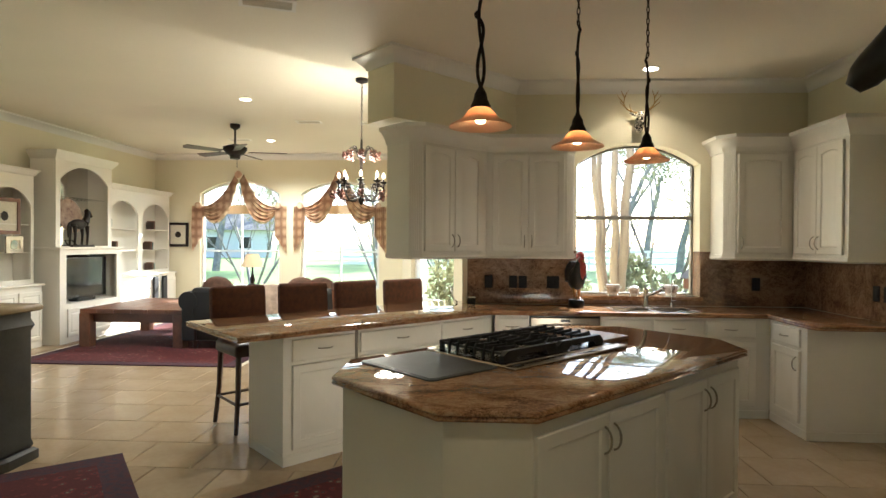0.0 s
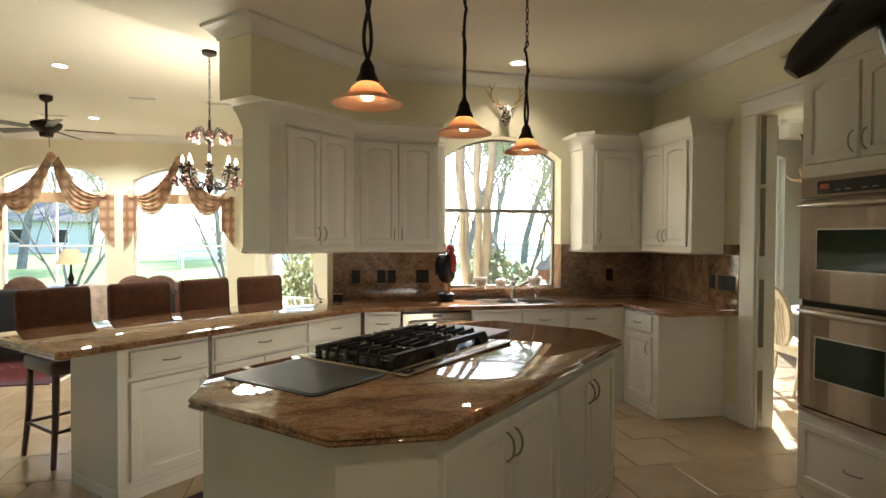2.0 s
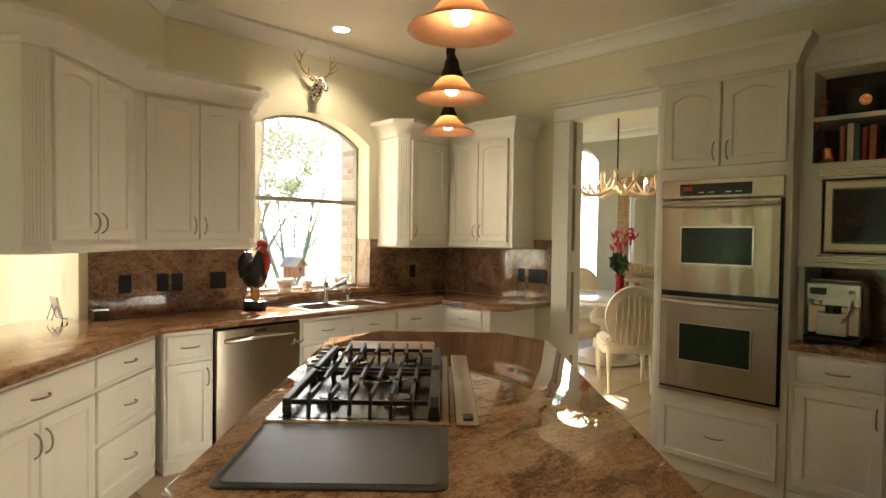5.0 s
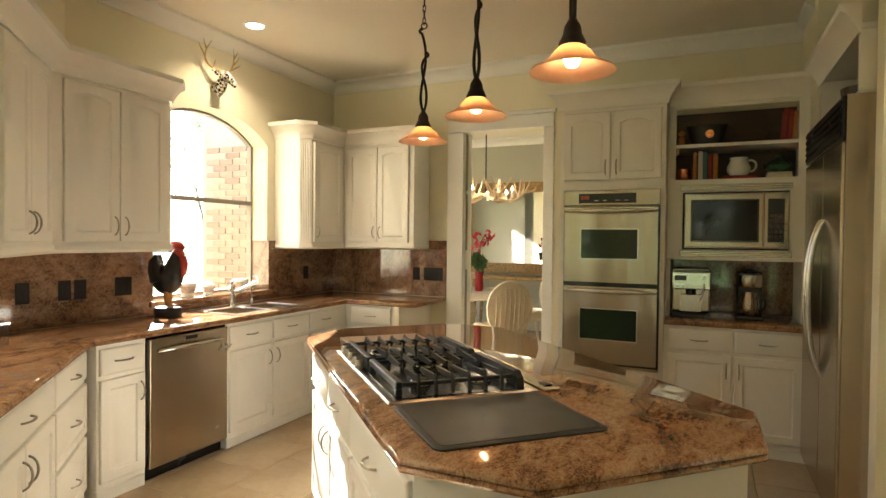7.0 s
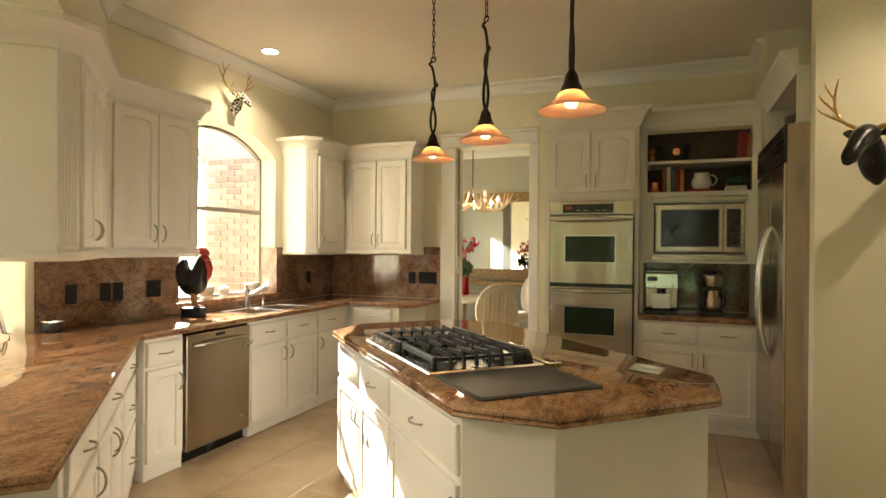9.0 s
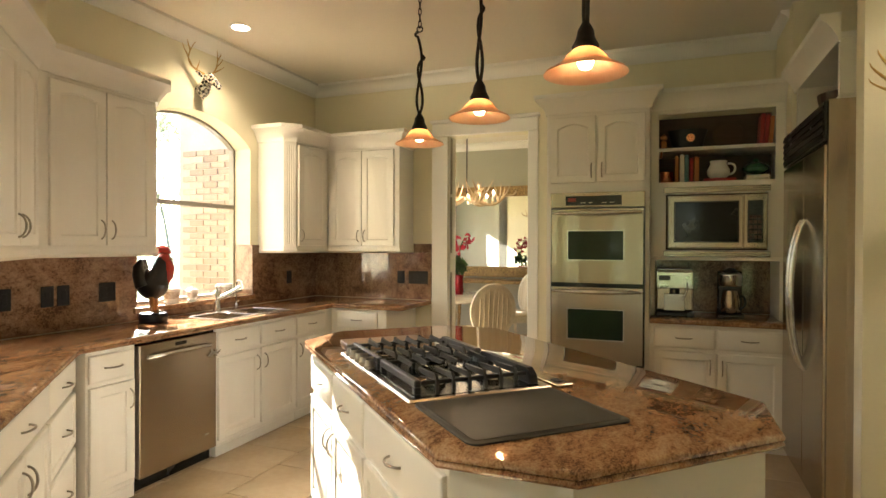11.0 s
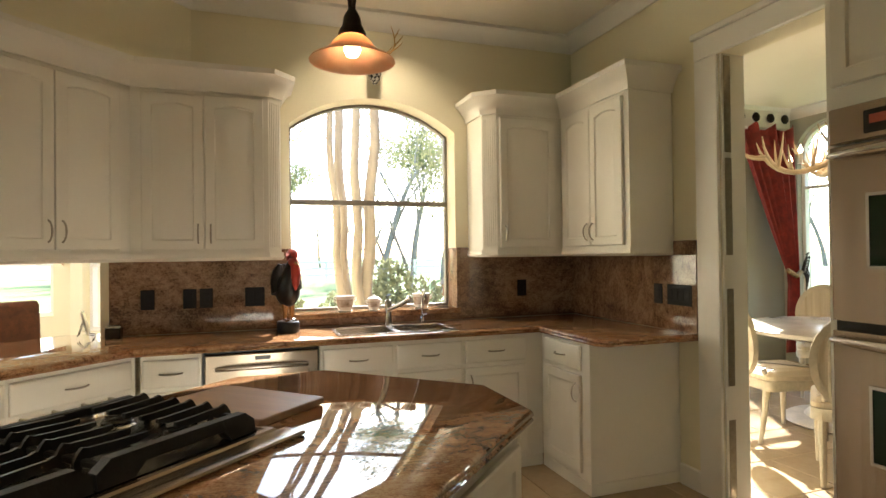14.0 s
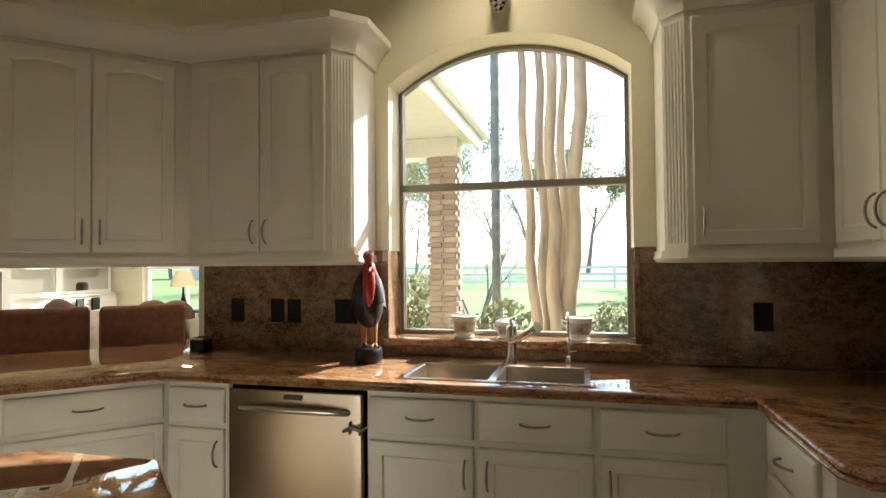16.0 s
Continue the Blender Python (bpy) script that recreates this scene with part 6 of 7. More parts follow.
def swag(parent, sgn, w, zp, zs, zb, y, folds=6):
    """Half of a draped swag: gathered at the peak and at one side, bellying between."""
    loops = []
    n, rows = 26, folds * 4
    for j in range(rows + 1):
        f = j / rows
        z2 = zs + (zb - zs) * 1.75 * f
        line = bez((0.015 + 0.075 * (1 - f), 0, zp + 0.03 - 0.12 * f), (w * (0.30 - 0.14 * f), 0, zp - 0.30 - 0.42 * f), (w * (0.60 - 0.06 * f), 0, zs + 0.02 + (z2 - zs) * 1.2), (w - 0.02 * f, 0, zs - 0.05 * f), n)
        wave = 0.5 - 0.5 * math.cos(2 * math.pi * folds * f)
        lp = []
        for i, p in enumerate(line):
            t = i / n
            ease = 0.35 + 0.65 * math.sin(math.pi * t)
            lp.append((sgn * p[0], y - 0.02 - 0.085 * wave * ease - 0.05 * f * ease, p[2]))
        loops.append(lp)
    return part("swag", rings(loops, False, False, False), SILK, parent, smooth=True)


def tail(parent, x, z, w, h, y, sgn):
    loops = []
    n = 12
    for i in range(n + 1):
        t = i / n
        px_ = x + sgn * w * (t - 0.5)
        yy = y - 0.03 - 0.05 * (i % 2)
        hh = h * (0.62 + 0.38 * t)
        loops.append([(px_, yy, z), (px_ + 0.01 * math.sin(i), yy - 0.01, z - hh * 0.5), (px_, yy, z - hh)])
    return part("tail", rings(loops, False, False, False), SILK, parent, smooth=True)


for k, (a, b) in enumerate(WIN):
    arched_window("window_%d" % (k + 2), at(a, 5.68), b - a, 0.552, 2.42, 2.68, WHITEF, [1.28, 2.18], [(b - a) / 2], "arched living room window with white bars", 0.05, 0.06)
    cu = thing("curtain", at((a + b) / 2, 5.595, 0), "gold striped silk swag curtain over the window", "curtain", "swag curtains")
    w = (b - a) / 2 - 0.01
    swag(cu, -1, w, 2.77, 2.16, 1.81, 0)
    swag(cu, 1, w, 2.77, 2.16, 1.81, 0)
    for s in (-1, 1):
        tail(cu, s * (w + 0.03), 2.17, 0.24, 0.92, 0, s)
        part("rosette", lathe([(0.0, 0.0), (0.06, 0.01), (0.065, 0.03), (0.0, 0.05)], 12, None, pose(s * w, -0.08, 2.18, 90, 0, 0)), SILK, cu, smooth=True)
    part("rosette", lathe([(0.0, 0.0), (0.07, 0.01), (0.075, 0.03), (0.0, 0.06)], 12, None, pose(0, -0.06, 2.79, 90, 0, 0)), SILK, cu, smooth=True)
    bl = thing("roman_blind", at((a + b) / 2, 5.655, 0), "raised cream roman blind in the window", "blind")
    part("cloth", box(-w + 0.1, 0, 2.02, w - 0.1, 0.012, 2.2), SHADE, bl)
arched_window("window_4", at(-2.75, 3.53, 0, -45) @ at(0.22, 0.08), 0.98, 0.552, 2.42, 2.62, WHITEF, [1.28, 2.1], [], "bay window with white rails", 0.05, 0.06)

# oak armchair in the nook
nc = thing("dining_chair", at(-2.95, 1.15, 0, 120), "reddish wooden armchair in the breakfast corner", "chair")
for x in (-0.24, 0.24):
    for y in (-0.22, 0.22):
        part("leg", tube([(x, y, 0), (x, y, 0.44)], 0.022, 8), REDWOOD, nc)
    part("arm", tube([(x, 0.22, 0.70), (x, 0.0, 0.72), (x, -0.22, 0.68)], 0.02, 8), REDWOOD, nc)
    part("post", tube([(x, 0.22, 0.44), (x, 0.26, 0.98)], 0.02, 8), REDWOOD, nc)
    part("arm_post", tube([(x, -0.2, 0.44), (x, -0.2, 0.69)], 0.016, 8), REDWOOD, nc)
part("seat", slab(rrect(-0.26, -0.25, 0.26, 0.25, 0.04), [(0, 0.43), (0, 0.47), (0.02, 0.48)]), TAPESTRY, nc, smooth=True)
part("rail", box(-0.24, 0.25, 0.90, 0.24, 0.275, 0.98, 0.01), REDWOOD, nc)

# dark sideboard at the left, with a tan top
SAGE = mat("dark blue-grey painted wood", (0.060, 0.062, 0.062), 0.4, var=0.25, scale=5)
TANTOP = mat("tan marble top", (0.46, 0.35, 0.22), 0.25, var=0.2, scale=6, fine=30)
sb = thing("sideboard", at(-5.25, -2.15, 0), "dark grey bow-front sideboard with a tan top", "sideboard")
bow = [(-0.75, 0.3), (-0.75, -0.2), (-0.55, -0.3), (-0.2, -0.36), (0.2, -0.36), (0.5, -0.3), (0.66, -0.15), (0.72, 0.05), (0.72, 0.3)]
part("body", slab(bow, [(0.03, 0.08), (0.02, 0.1), (0.03, 0.14), (0.03, 0.86), (0.015, 0.9), (0.03, 0.94), (0.03, 0.99)]), SAGE, sb, smooth=True)
part("top", slab(bow, [(0.0, 0.992), (-0.015, 1.0), (-0.02, 1.015), (-0.015, 1.03), (0.0, 1.04)]), TANTOP, sb, smooth=True)
part("plinth", slab(bow, [(0.0, 0), (0.0, 0.06), (0.02, 0.079)]), SAGE, sb)
for x in (-0.35, 0.1):
    part("knob", ellipsoid((x, -0.37, 0.7), (0.015, 0.015, 0.015), u=8, v=6), BRONZE, sb)

# ceiling vents
for x, y, z, r in ((-2.95, -1.9, KC, 20), (-4.0, 2.6, LC, 0), (-3.1, 2.7, LC, 0), (-5.6, 4.0, LC, 0)):
    v = thing("ceiling_vent", at(x, y, z, r), "white metal ceiling vent", "vent", "ceiling vents")
    part("frame", plate([(-0.18, -0.09), (0.18, -0.09), (0.18, 0.09), (-0.18, 0.09)], [[(-0.155, -0.065), (0.155, -0.065), (0.155, 0.065), (-0.155, 0.065)]], 0.008), TRIM, v, m=pose(0, 0, -0.001, -90, 0, 0))
    for k in range(5):
        part("slat", box(-0.154, -0.06 + 0.026 * k, -0.008, 0.154, -0.045 + 0.026 * k, -0.004), GROOVE, v)

# ---------------------------------------------------------------- dining room
CREAMW = mat("distressed cream wood", (0.62, 0.54, 0.40), 0.5, var=0.18, scale=8, fine=50)
STRIPE = mat("cream striped upholstery", (0.66, 0.58, 0.44), 0.85, rgb2=(0.45, 0.36, 0.24), scale=1.0, fine=30, stretch=(30, 1, 1))


def oval(w, h, cx, cz, n=24):
    return [(cx + w * math.cos(2 * math.pi * i / n), cz + h * math.sin(2 * math.pi * i / n)) for i in range(n)]


def oval_chair(m):
    c = thing("dining_chair", m, "cream oval-back dining chair with striped upholstery", "chair", "dining room chairs")
    for x, y, b in ((-0.21, -0.21, 0), (0.21, -0.21, 0), (-0.19, 0.22, 0.06), (0.19, 0.22, 0.06)):
        part("leg", tube([(x, y + b, 0), (x, y + b * 0.3, 0.22), (x, y, 0.42)], [0.014, 0.02, 0.026], 8), CREAMW, c, smooth=True)
    part("apron", slab(rrect(-0.25, -0.25, 0.25, 0.25, 0.06), [(0, 0.37), (0.004, 0.375), (0.004, 0.43), (0, 0.44)]), CREAMW, c, smooth=True)
    part("seat", slab(rrect(-0.245, -0.245, 0.245, 0.245, 0.06), [(0.0, 0.442), (0, 0.47), (0.03, 0.50), (0.1, 0.512)]), STRIPE, c, smooth=True)
    bk = part("back_frame", plate(oval(0.25, 0.29, 0, 0.73), [oval(0.21, 0.25, 0, 0.73)], 0.04), CREAMW, c, "carved oval frame", m=pose(0, 0.235, 0, -7, 0, 0))
    part("back_cushion", plate(oval(0.212, 0.252, 0, 0.73), [], 0.028), STRIPE, c, m=pose(0, 0.240, 0, -7, 0, 0))
    for k in range(7):
        x = -0.15 + 0.05 * k
        h = 0.25 * math.sqrt(max(0.05, 1 - (x / 0.21) ** 2)) - 0.012
        part("slat", tube([(x, 0.268, 0.73 - h), (x, 0.272, 0.73), (x, 0.268, 0.73 + h)], 0.008, 6), CREAMW, c, m=pose(0, 0.01, 0, -7, 0, 0))
    for x in (-0.19, 0.19):
        part("arm_support", tube([(x, 0.20, 0.42), (x * 0.9, 0.235, 0.52)], 0.018, 8), CREAMW, c)
    return c


c0 = oval_chair(at(2.52, -1.46, 0, 128))
for x, y, a in ((2.80, -0.66, 78), (4.20, 0.0, -50), (4.15, -1.35, -130)):
    copy_thing(c0, at(x, y, 0, a))
tbl = thing("dining_table", at(3.52, -0.66, 0), "round pedestal dining table with a pale glossy top", "table")
PALE = mat("pale limed wood top", (0.62, 0.56, 0.46), 0.18, var=0.12, scale=4, fine=30)
part("tabletop", lathe([(0.70, 0.70), (0.74, 0.715), (0.74, 0.74), (0.72, 0.752), (0, 0.753)], 48), PALE, tbl, smooth=True)
part("pedestal", lathe([(0.30, 0.03), (0.26, 0.08), (0.12, 0.14), (0.10, 0.3), (0.16, 0.5), (0.1, 0.62), (0.3, 0.70)], 24), CREAMW, tbl, smooth=True)
part("base_ring", lathe([(0.42, 0.0), (0.44, 0.015), (0.40, 0.04), (0.2, 0.05)], 32), CREAMW, tbl, smooth=True)
vs = thing("orchid_vase", at(3.64, -0.80, 0.753), "red glass vase with red orchids and green leaves", "vase")
REDG = mat("red glass", (0.30, 0.01, 0.015), 0.1, var=0.2)
part("vase", lathe([(0.05, 0), (0.06, 0.05), (0.05, 0.2), (0.065, 0.26), (0.055, 0.26)], 18), REDG, vs, smooth=True)
LEAF = mat("green leaves", (0.055, 0.11, 0.030), 0.6, var=0.3, scale=8)
PETAL = mat("red petals", (0.45, 0.012, 0.035), 0.6, var=0.2)
rnd = random.Random(5)


def petals(n, c, r, size, rr):
    """Small flat leaf or petal blades scattered through an ellipsoid."""
    vsx, fs = [], []
    for _ in range(n):
        while True:
            p = Vector((rr.uniform(-1, 1), rr.uniform(-1, 1), rr.uniform(-1, 1)))
            if p.length < 1:
                break
        p = Vector((c[0] + p.x * r[0], c[1] + p.y * r[1], c[2] + p.z * r[2]))
        q = Euler((rr.uniform(0, 6.3), rr.uniform(0, 6.3), rr.uniform(0, 6.3))).to_matrix()
        s = size * rr.uniform(0.6, 1.3)
        b = len(vsx)
        vsx += [p + q @ Vector(v) for v in ((-s, 0, 0), (0, -s * 0.5, s * 0.1), (s, 0, 0), (0, s * 0.5, s * 0.1))]
        fs.append((b, b + 1, b + 2, b + 3))
    return vsx, fs


def leafmesh(name, blobs, material, parent, size, seed, label="", m=None):
    rr = random.Random(seed)
    V, F = [], []
    for n, c, r in blobs:
        v, f = petals(n, c, r, size, rr)
        F += [tuple(i + len(V) for i in t) for t in f]
        V += v
    me = bpy.data.meshes.new(name)
    me.from_pydata([tuple(p) for p in V], [], F)
    me.materials.append(material)
    ob = new(name, me)
    ob.parent = parent
    if m is not None:
        ob.matrix_basis = m
    if label:
        ob["label"] = label
    return ob


leafmesh("leaves", [(60, (0, 0, 0.38), (0.13, 0.13, 0.12))], LEAF, vs, 0.06, 1)
leafmesh("blossoms", [(40, (0.0, 0.0, 0.62), (0.12, 0.12, 0.16)), (20, (0.05, -0.1, 0.72), (0.07, 0.08, 0.08))], PETAL, vs, 0.045, 2, "red orchid blossoms")
part("stems", tube(bez((0, 0, 0.2), (0.02, 0.0, 0.45), (-0.02, 0.02, 0.6), (0.03, -0.06, 0.74)), 0.006), LEAF, vs)

# antler chandelier
BONE = mat("pale antler", (0.62, 0.50, 0.34), 0.5, rgb2=(0.36, 0.24, 0.13), scale=7, fine=40)
ac = thing("antler_chandelier", at(2.80, -1.19, -0.05), "pale antler chandelier with candle bulbs", "chandelier")
part("cord", tube([(0, 0, 2.0), (0, 0, DC + 0.05)], 0.008), BRONZE, ac)
part("canopy", lathe([(0.06, DC + 0.0495), (0.05, DC + 0.02), (0.01, DC)], 16), BRONZE, ac, smooth=True)
for k in range(9):
    a = radians(40 * k)
    sg = 1 if k % 2 else -1

    def rot(p):
        return (p[0] * math.cos(a) - p[1] * math.sin(a), p[0] * math.sin(a) + p[1] * math.cos(a), p[2])
    mainp = bez((0.06, 0, 2.0), (0.25, 0.1 * sg, 1.86), (0.42, 0.16 * sg, 1.92), (0.50, 0.05 * sg, 2.16), 10)
    g = tube([rot(p) for p in mainp], [0.02, 0.02, 0.019, 0.018, 0.017, 0.016, 0.015, 0.013, 0.011, 0.008, 0.003], 8)
    for q, tip in ((4, (0.28, 0.2 * sg, 2.10)), (6, (0.40, -0.02 * sg, 2.18)), (8, (0.56, 0.18 * sg, 2.10)), (2, (0.12, 0.12 * sg, 2.18))):
        p0 = mainp[q]
        g = tube([rot(p) for p in bez(p0, p0, (tip[0], tip[1], tip[2] - 0.08), tip, 6)], [0.013, 0.012, 0.011, 0.009, 0.007, 0.005, 0.002], 7, g)
    part("antler", g, BONE, ac, smooth=True)
    if k % 2 == 0:
        p = rot((0.34, 0.1, 2.0))
        part("candle", lathe([(0.02, 0), (0.012, 0.01), (0.012, 0.07)], 10, None, at(p[0], p[1], 1.95)), PORC, ac)
        part("bulb", lathe([(0.006, 0), (0.016, 0.02), (0.0, 0.06)], 10, None, at(p[0], p[1], 2.02)), CANDLE, ac, smooth=True)
point(2.80, -1.19, 2.1, 3, 0.2)

# gilt mirror, sideboard plates
MIRROR = mat("mirror silvering", (0.85, 0.85, 0.83), 0.015, metal=1.0, var=0.01, rvar=0.0)
GILT = mat("carved gilt wood", (0.42, 0.27, 0.11), 0.45, metal=0.5, var=0.35, scale=30, bump=0.9, bumpscale=45)
mr = thing("wall_mirror", at(5.39, 0.15, 1.62, -90), "large mirror in a carved gilt frame", "mirror")
part("frame", plate([(0, -0.72), (2.0, -0.72), (2.0, 0.72), (0, 0.72)], [[(0.16, -0.56), (1.84, -0.56), (1.84, 0.56), (0.16, 0.56)]], 0.06), GILT, mr, m=at(0, -0.062, 0))
part("glass", box(0.15, -0.03, -0.57, 1.85, -0.015, 0.57), MIRROR, mr, "silvered mirror glass")
db = thing("console_table", at(5.12, -0.9, 0, -90), "carved gilt console table under the mirror", "table")
part("tabletop", box(-0.8, -0.22, 0.82, 0.8, 0.22, 0.87, 0.008), GILT, db)
for x in (-0.7, 0.7):
    for y in (-0.16, 0.16):
        part("leg", tube([(x, y, 0), (x * 0.97, y, 0.5), (x, y, 0.819)], [0.02, 0.035, 0.04], 8), GILT, db)
lp = thing("landscape_painting", at(1.668, -3.6, 1.7, 90), "landscape painting in a gilt frame", "picture")
part("frame", plate([(-0.5, -0.4), (0.5, -0.4), (0.5, 0.4), (-0.5, 0.4)], [[(-0.42, -0.32), (0.42, -0.32), (0.42, 0.32), (-0.42, 0.32)]], 0.04), GILT, lp, m=at(0, -0.042, 0))
part("canvas", box(-0.425, -0.02, -0.325, 0.425, -0.012, 0.325), mat("painted canvas", (0.20, 0.22, 0.14), 0.6, rgb2=(0.07, 0.09, 0.06), scale=3), lp)

# dining windows, red curtain with knobs
arched_window("window_5", at(2.25, 1.53), 2.15, 0.302, 2.55, 2.75, WHITEF, [1.75], [0.72, 1.44], "wide dining room window with white bars", 0.05, 0.06)
arched_window("window_6", at(5.47, 1.25, 0, -90), 0.73, 0.402, 2.6, 2.86, WHITEF, [2.1], [], "tall arched dining room window", 0.045, 0.06)
VELVET = mat("red damask", (0.30, 0.030, 0.022), 0.75, var=0.3, scale=12, fine=60, bump=0.2, bumpscale=120)
rc = thing("curtain", at(4.95, 1.25, 0), "red damask curtain drawn aside and tied back", "curtain")
loops = []
for j in range(21):
    t = j / 20
    z = 2.86 - 2.72 * t
    pull_ = min(1, t / 0.66)
    wide = 0.72 * (1 - pull_) ** 0.9 + 0.17 + (0.05 * (t - 0.66) / 0.34 if t > 0.66 else 0)
    right = 0.36 + 0.06 * pull_
    row = []
    for i in range(41):
        f = i / 40
        sag = 0.10 * abs(math.sin(f * math.pi * 3)) * max(0, 1 - t * 9)
        row.append((right - wide * (1 - f), -0.02 - 0.04 * math.sin(f * math.pi * 13) * (0.5 + 0.5 * wide), z - sag))
    loops.append(row)
part("cloth", rings(loops, False, False, False), VELVET, rc, smooth=True)
part("tieback", tube([(0.20, -0.05, 1.12), (0.30, -0.09, 1.05), (0.44, -0.05, 1.10)], 0.03, 8), GILT, rc)
tb_ = bmesh.new()
for k in range(9):
    tb_ = tube(bez((0.40, -0.07, 1.08), (0.46, -0.09, 1.1 + 0.03 * k), (0.46 + 0.012 * k, -0.10, 0.95 + 0.05 * k), (0.44 + 0.018 * (k % 4), -0.10, 0.86 + 0.055 * k), 6), 0.008, 5, tb_)
part("tassel", tb_, BRONZE, rc, "dark leafy tieback ornament")
bd = thing("curtain_board", at(4.90, 1.30, 2.95), "white curtain board with dark iron knobs", "curtain rod")
part("board", box(-0.62, -0.02, -0.14, 0.44, 0.149, 0.12, 0.006), TRIM, bd)
part("cornice", sweep([(-0.62, 0.149), (-0.62, -0.02), (0.44, -0.02)], [(0, 0.06), (0.02, 0.065), (0.05, 0.098), (0.05, 0.12), (0, 0.12)]), TRIM, bd)
for k in range(4):
    kx = -0.36 + 0.225 * k
    part("knob", lathe([(0.0, 0.0), (0.03, 0.002), (0.052, 0.014), (0.056, 0.026), (0.048, 0.036), (0.02, 0.042)], 16, None, pose(kx, -0.075, -0.03, -90, 0, 0)), BRONZE, bd, smooth=True)
    part("stem", tube([(kx, -0.06, -0.03), (kx, -0.0205, -0.03)], 0.014, 8), BRONZE, bd)
tagged(part("trim", sweep([(1.67, 1.45), (5.4, 1.45), (5.4, -4.4)], [(o, z - KC + DC) for o, z in CROWN]), TRIM, None, "cream crown moulding", smooth=True), kind="structure")

# ---------------------------------------------------------------- garden
BARK = mat("smooth mottled crape myrtle bark", (0.40, 0.33, 0.25), 0.85, rgb2=(0.20, 0.155, 0.115), scale=7, fine=30, stretch=(1, 1, 0.22), bump=0.3, bumpscale=20)
BARKD = mat("grey bark", (0.28, 0.25, 0.22), 0.9, var=0.3, scale=5, bump=0.5, bumpscale=25)
FOL = mat("sparse winter foliage", (0.26, 0.25, 0.14), 0.8, rgb2=(0.17, 0.17, 0.08), scale=2)
FOLD = mat("dark evergreen foliage", (0.16, 0.18, 0.09), 0.8, rgb2=(0.10, 0.12, 0.05), scale=2)


def leafy(m, share=0.5):
    """Let part of the daylight pass through thin leaves."""
    n, l = m.node_tree.nodes, m.node_tree.links
    tl, mx, b = n.new("ShaderNodeBsdfTranslucent"), n.new("ShaderNodeMixShader"), n["Principled BSDF"]
    l.new(b.inputs["Base Color"].links[0].from_socket, tl.inputs[0])
    mx.inputs[0].default_value = share
    l.new(b.outputs[0], mx.inputs[1]); l.new(tl.outputs[0], mx.inputs[2]); l.new(mx.outputs[0], n["Material Output"].inputs[0])


for m_ in (LEAF, FOL, FOLD):
    leafy(m_)


def branchy(bm, p, d, r, length, depth, rr, tips, bend=0.25):
    """Grow a limb and its side branches."""
    pts, rs, q, dd = [p], [r], Vector(p), Vector(d).normalized()
    n = 5
    for i in range(n):
        dd = (dd + Vector((rr.uniform(-1, 1), rr.uniform(-1, 1), rr.uniform(-0.3, 0.6))) * bend).normalized()
        q = q + dd * (length / n)
        pts.append(tuple(q)); rs.append(r * (1 - 0.55 * (i + 1) / n))
    bm = tube(pts, rs, 6 if depth > 1 else 4, bm)
    tips.append(pts[-1])
    if depth > 0:
        for k in range(3):
            i = rr.randint(2, n)
            side = (dd + Vector((rr.uniform(-1, 1), rr.uniform(-1, 1), rr.uniform(-0.1, 0.9))) * 0.9).normalized()
            bm = branchy(bm, pts[i], side, rs[i] * 0.62, length * 0.62, depth - 1, rr, tips, bend)
    return bm


def tree(m, stems, r, h, depth, seed, leaves, leaf_mat, leaf_size, label, bark, lean=0.25, group=""):
    rr = random.Random(seed)
    t = thing("tree", m, label, "tree", group)
    tips, bm = [], None
    for k in range(stems):
        a = 2 * math.pi * k / max(stems, 1) + rr.uniform(-0.3, 0.3)
        b0 = (0.12 * math.cos(a) * (stems > 1), 0.12 * math.sin(a) * (stems > 1), 0)
        d = (lean * math.cos(a), lean * math.sin(a), 1)
        bm = branchy(bm, b0, d, r * rr.uniform(0.75, 1.1), h, depth, rr, tips, 0.10 if stems > 1 else 0.16)
    part("trunk", bm, bark, t, smooth=True)
    if leaves:
        leafmesh("crown", [(max(2, leaves // len(tips)), p, (h * 0.16, h * 0.16, h * 0.12)) for p in tips], leaf_mat, t, leaf_size, seed + 1)
    return t


# the crape myrtle outside the sink window: smooth upright stems
cm = thing("tree", at(0.08, 1.55, -0.22), "multi-stemmed crape myrtle with smooth mottled bark", "tree")
rr = random.Random(11)
tips, bm = [], None
for x0, y0, x1, y1, r in ((-0.13, 0, -0.24, 0.1, 0.045), (-0.06, 0.10, -0.12, 0.35, 0.05), (0.0, -0.06, 0.0, -0.05, 0.055), (0.07, 0.06, 0.08, 0.3, 0.045), (0.14, 0.0, 0.23, 0.05, 0.07), (0.02, 0.2, -0.05, 0.6, 0.045)):
    pts = bez((x0, y0, -0.05), (x0 * 0.6 + rr.uniform(-0.06, 0.06), y0, 0.8), (x1 * 0.7, y1 * 0.7, 1.7), (x1, y1, 3.3), 14)
    bm = tube([(p[0] + 0.018 * math.sin(i * 1.7 + r * 90), p[1], p[2]) for i, p in enumerate(pts)], [r * (1.15 - 0.5 * i / 14) for i in range(15)], 10, bm)
    for k in range(3):
        bm = branchy(bm, pts[-1], (x1 * 0.8 + rr.uniform(-0.5, 0.5), y1 + rr.uniform(-0.5, 0.5), 1.0), r * 0.5, 1.3, 1, rr, tips)
part("trunk", bm, BARK, cm, smooth=True)
leafmesh("crown", [(10, p, (0.4, 0.4, 0.3)) for p in tips], FOL, cm, 0.045, 7)

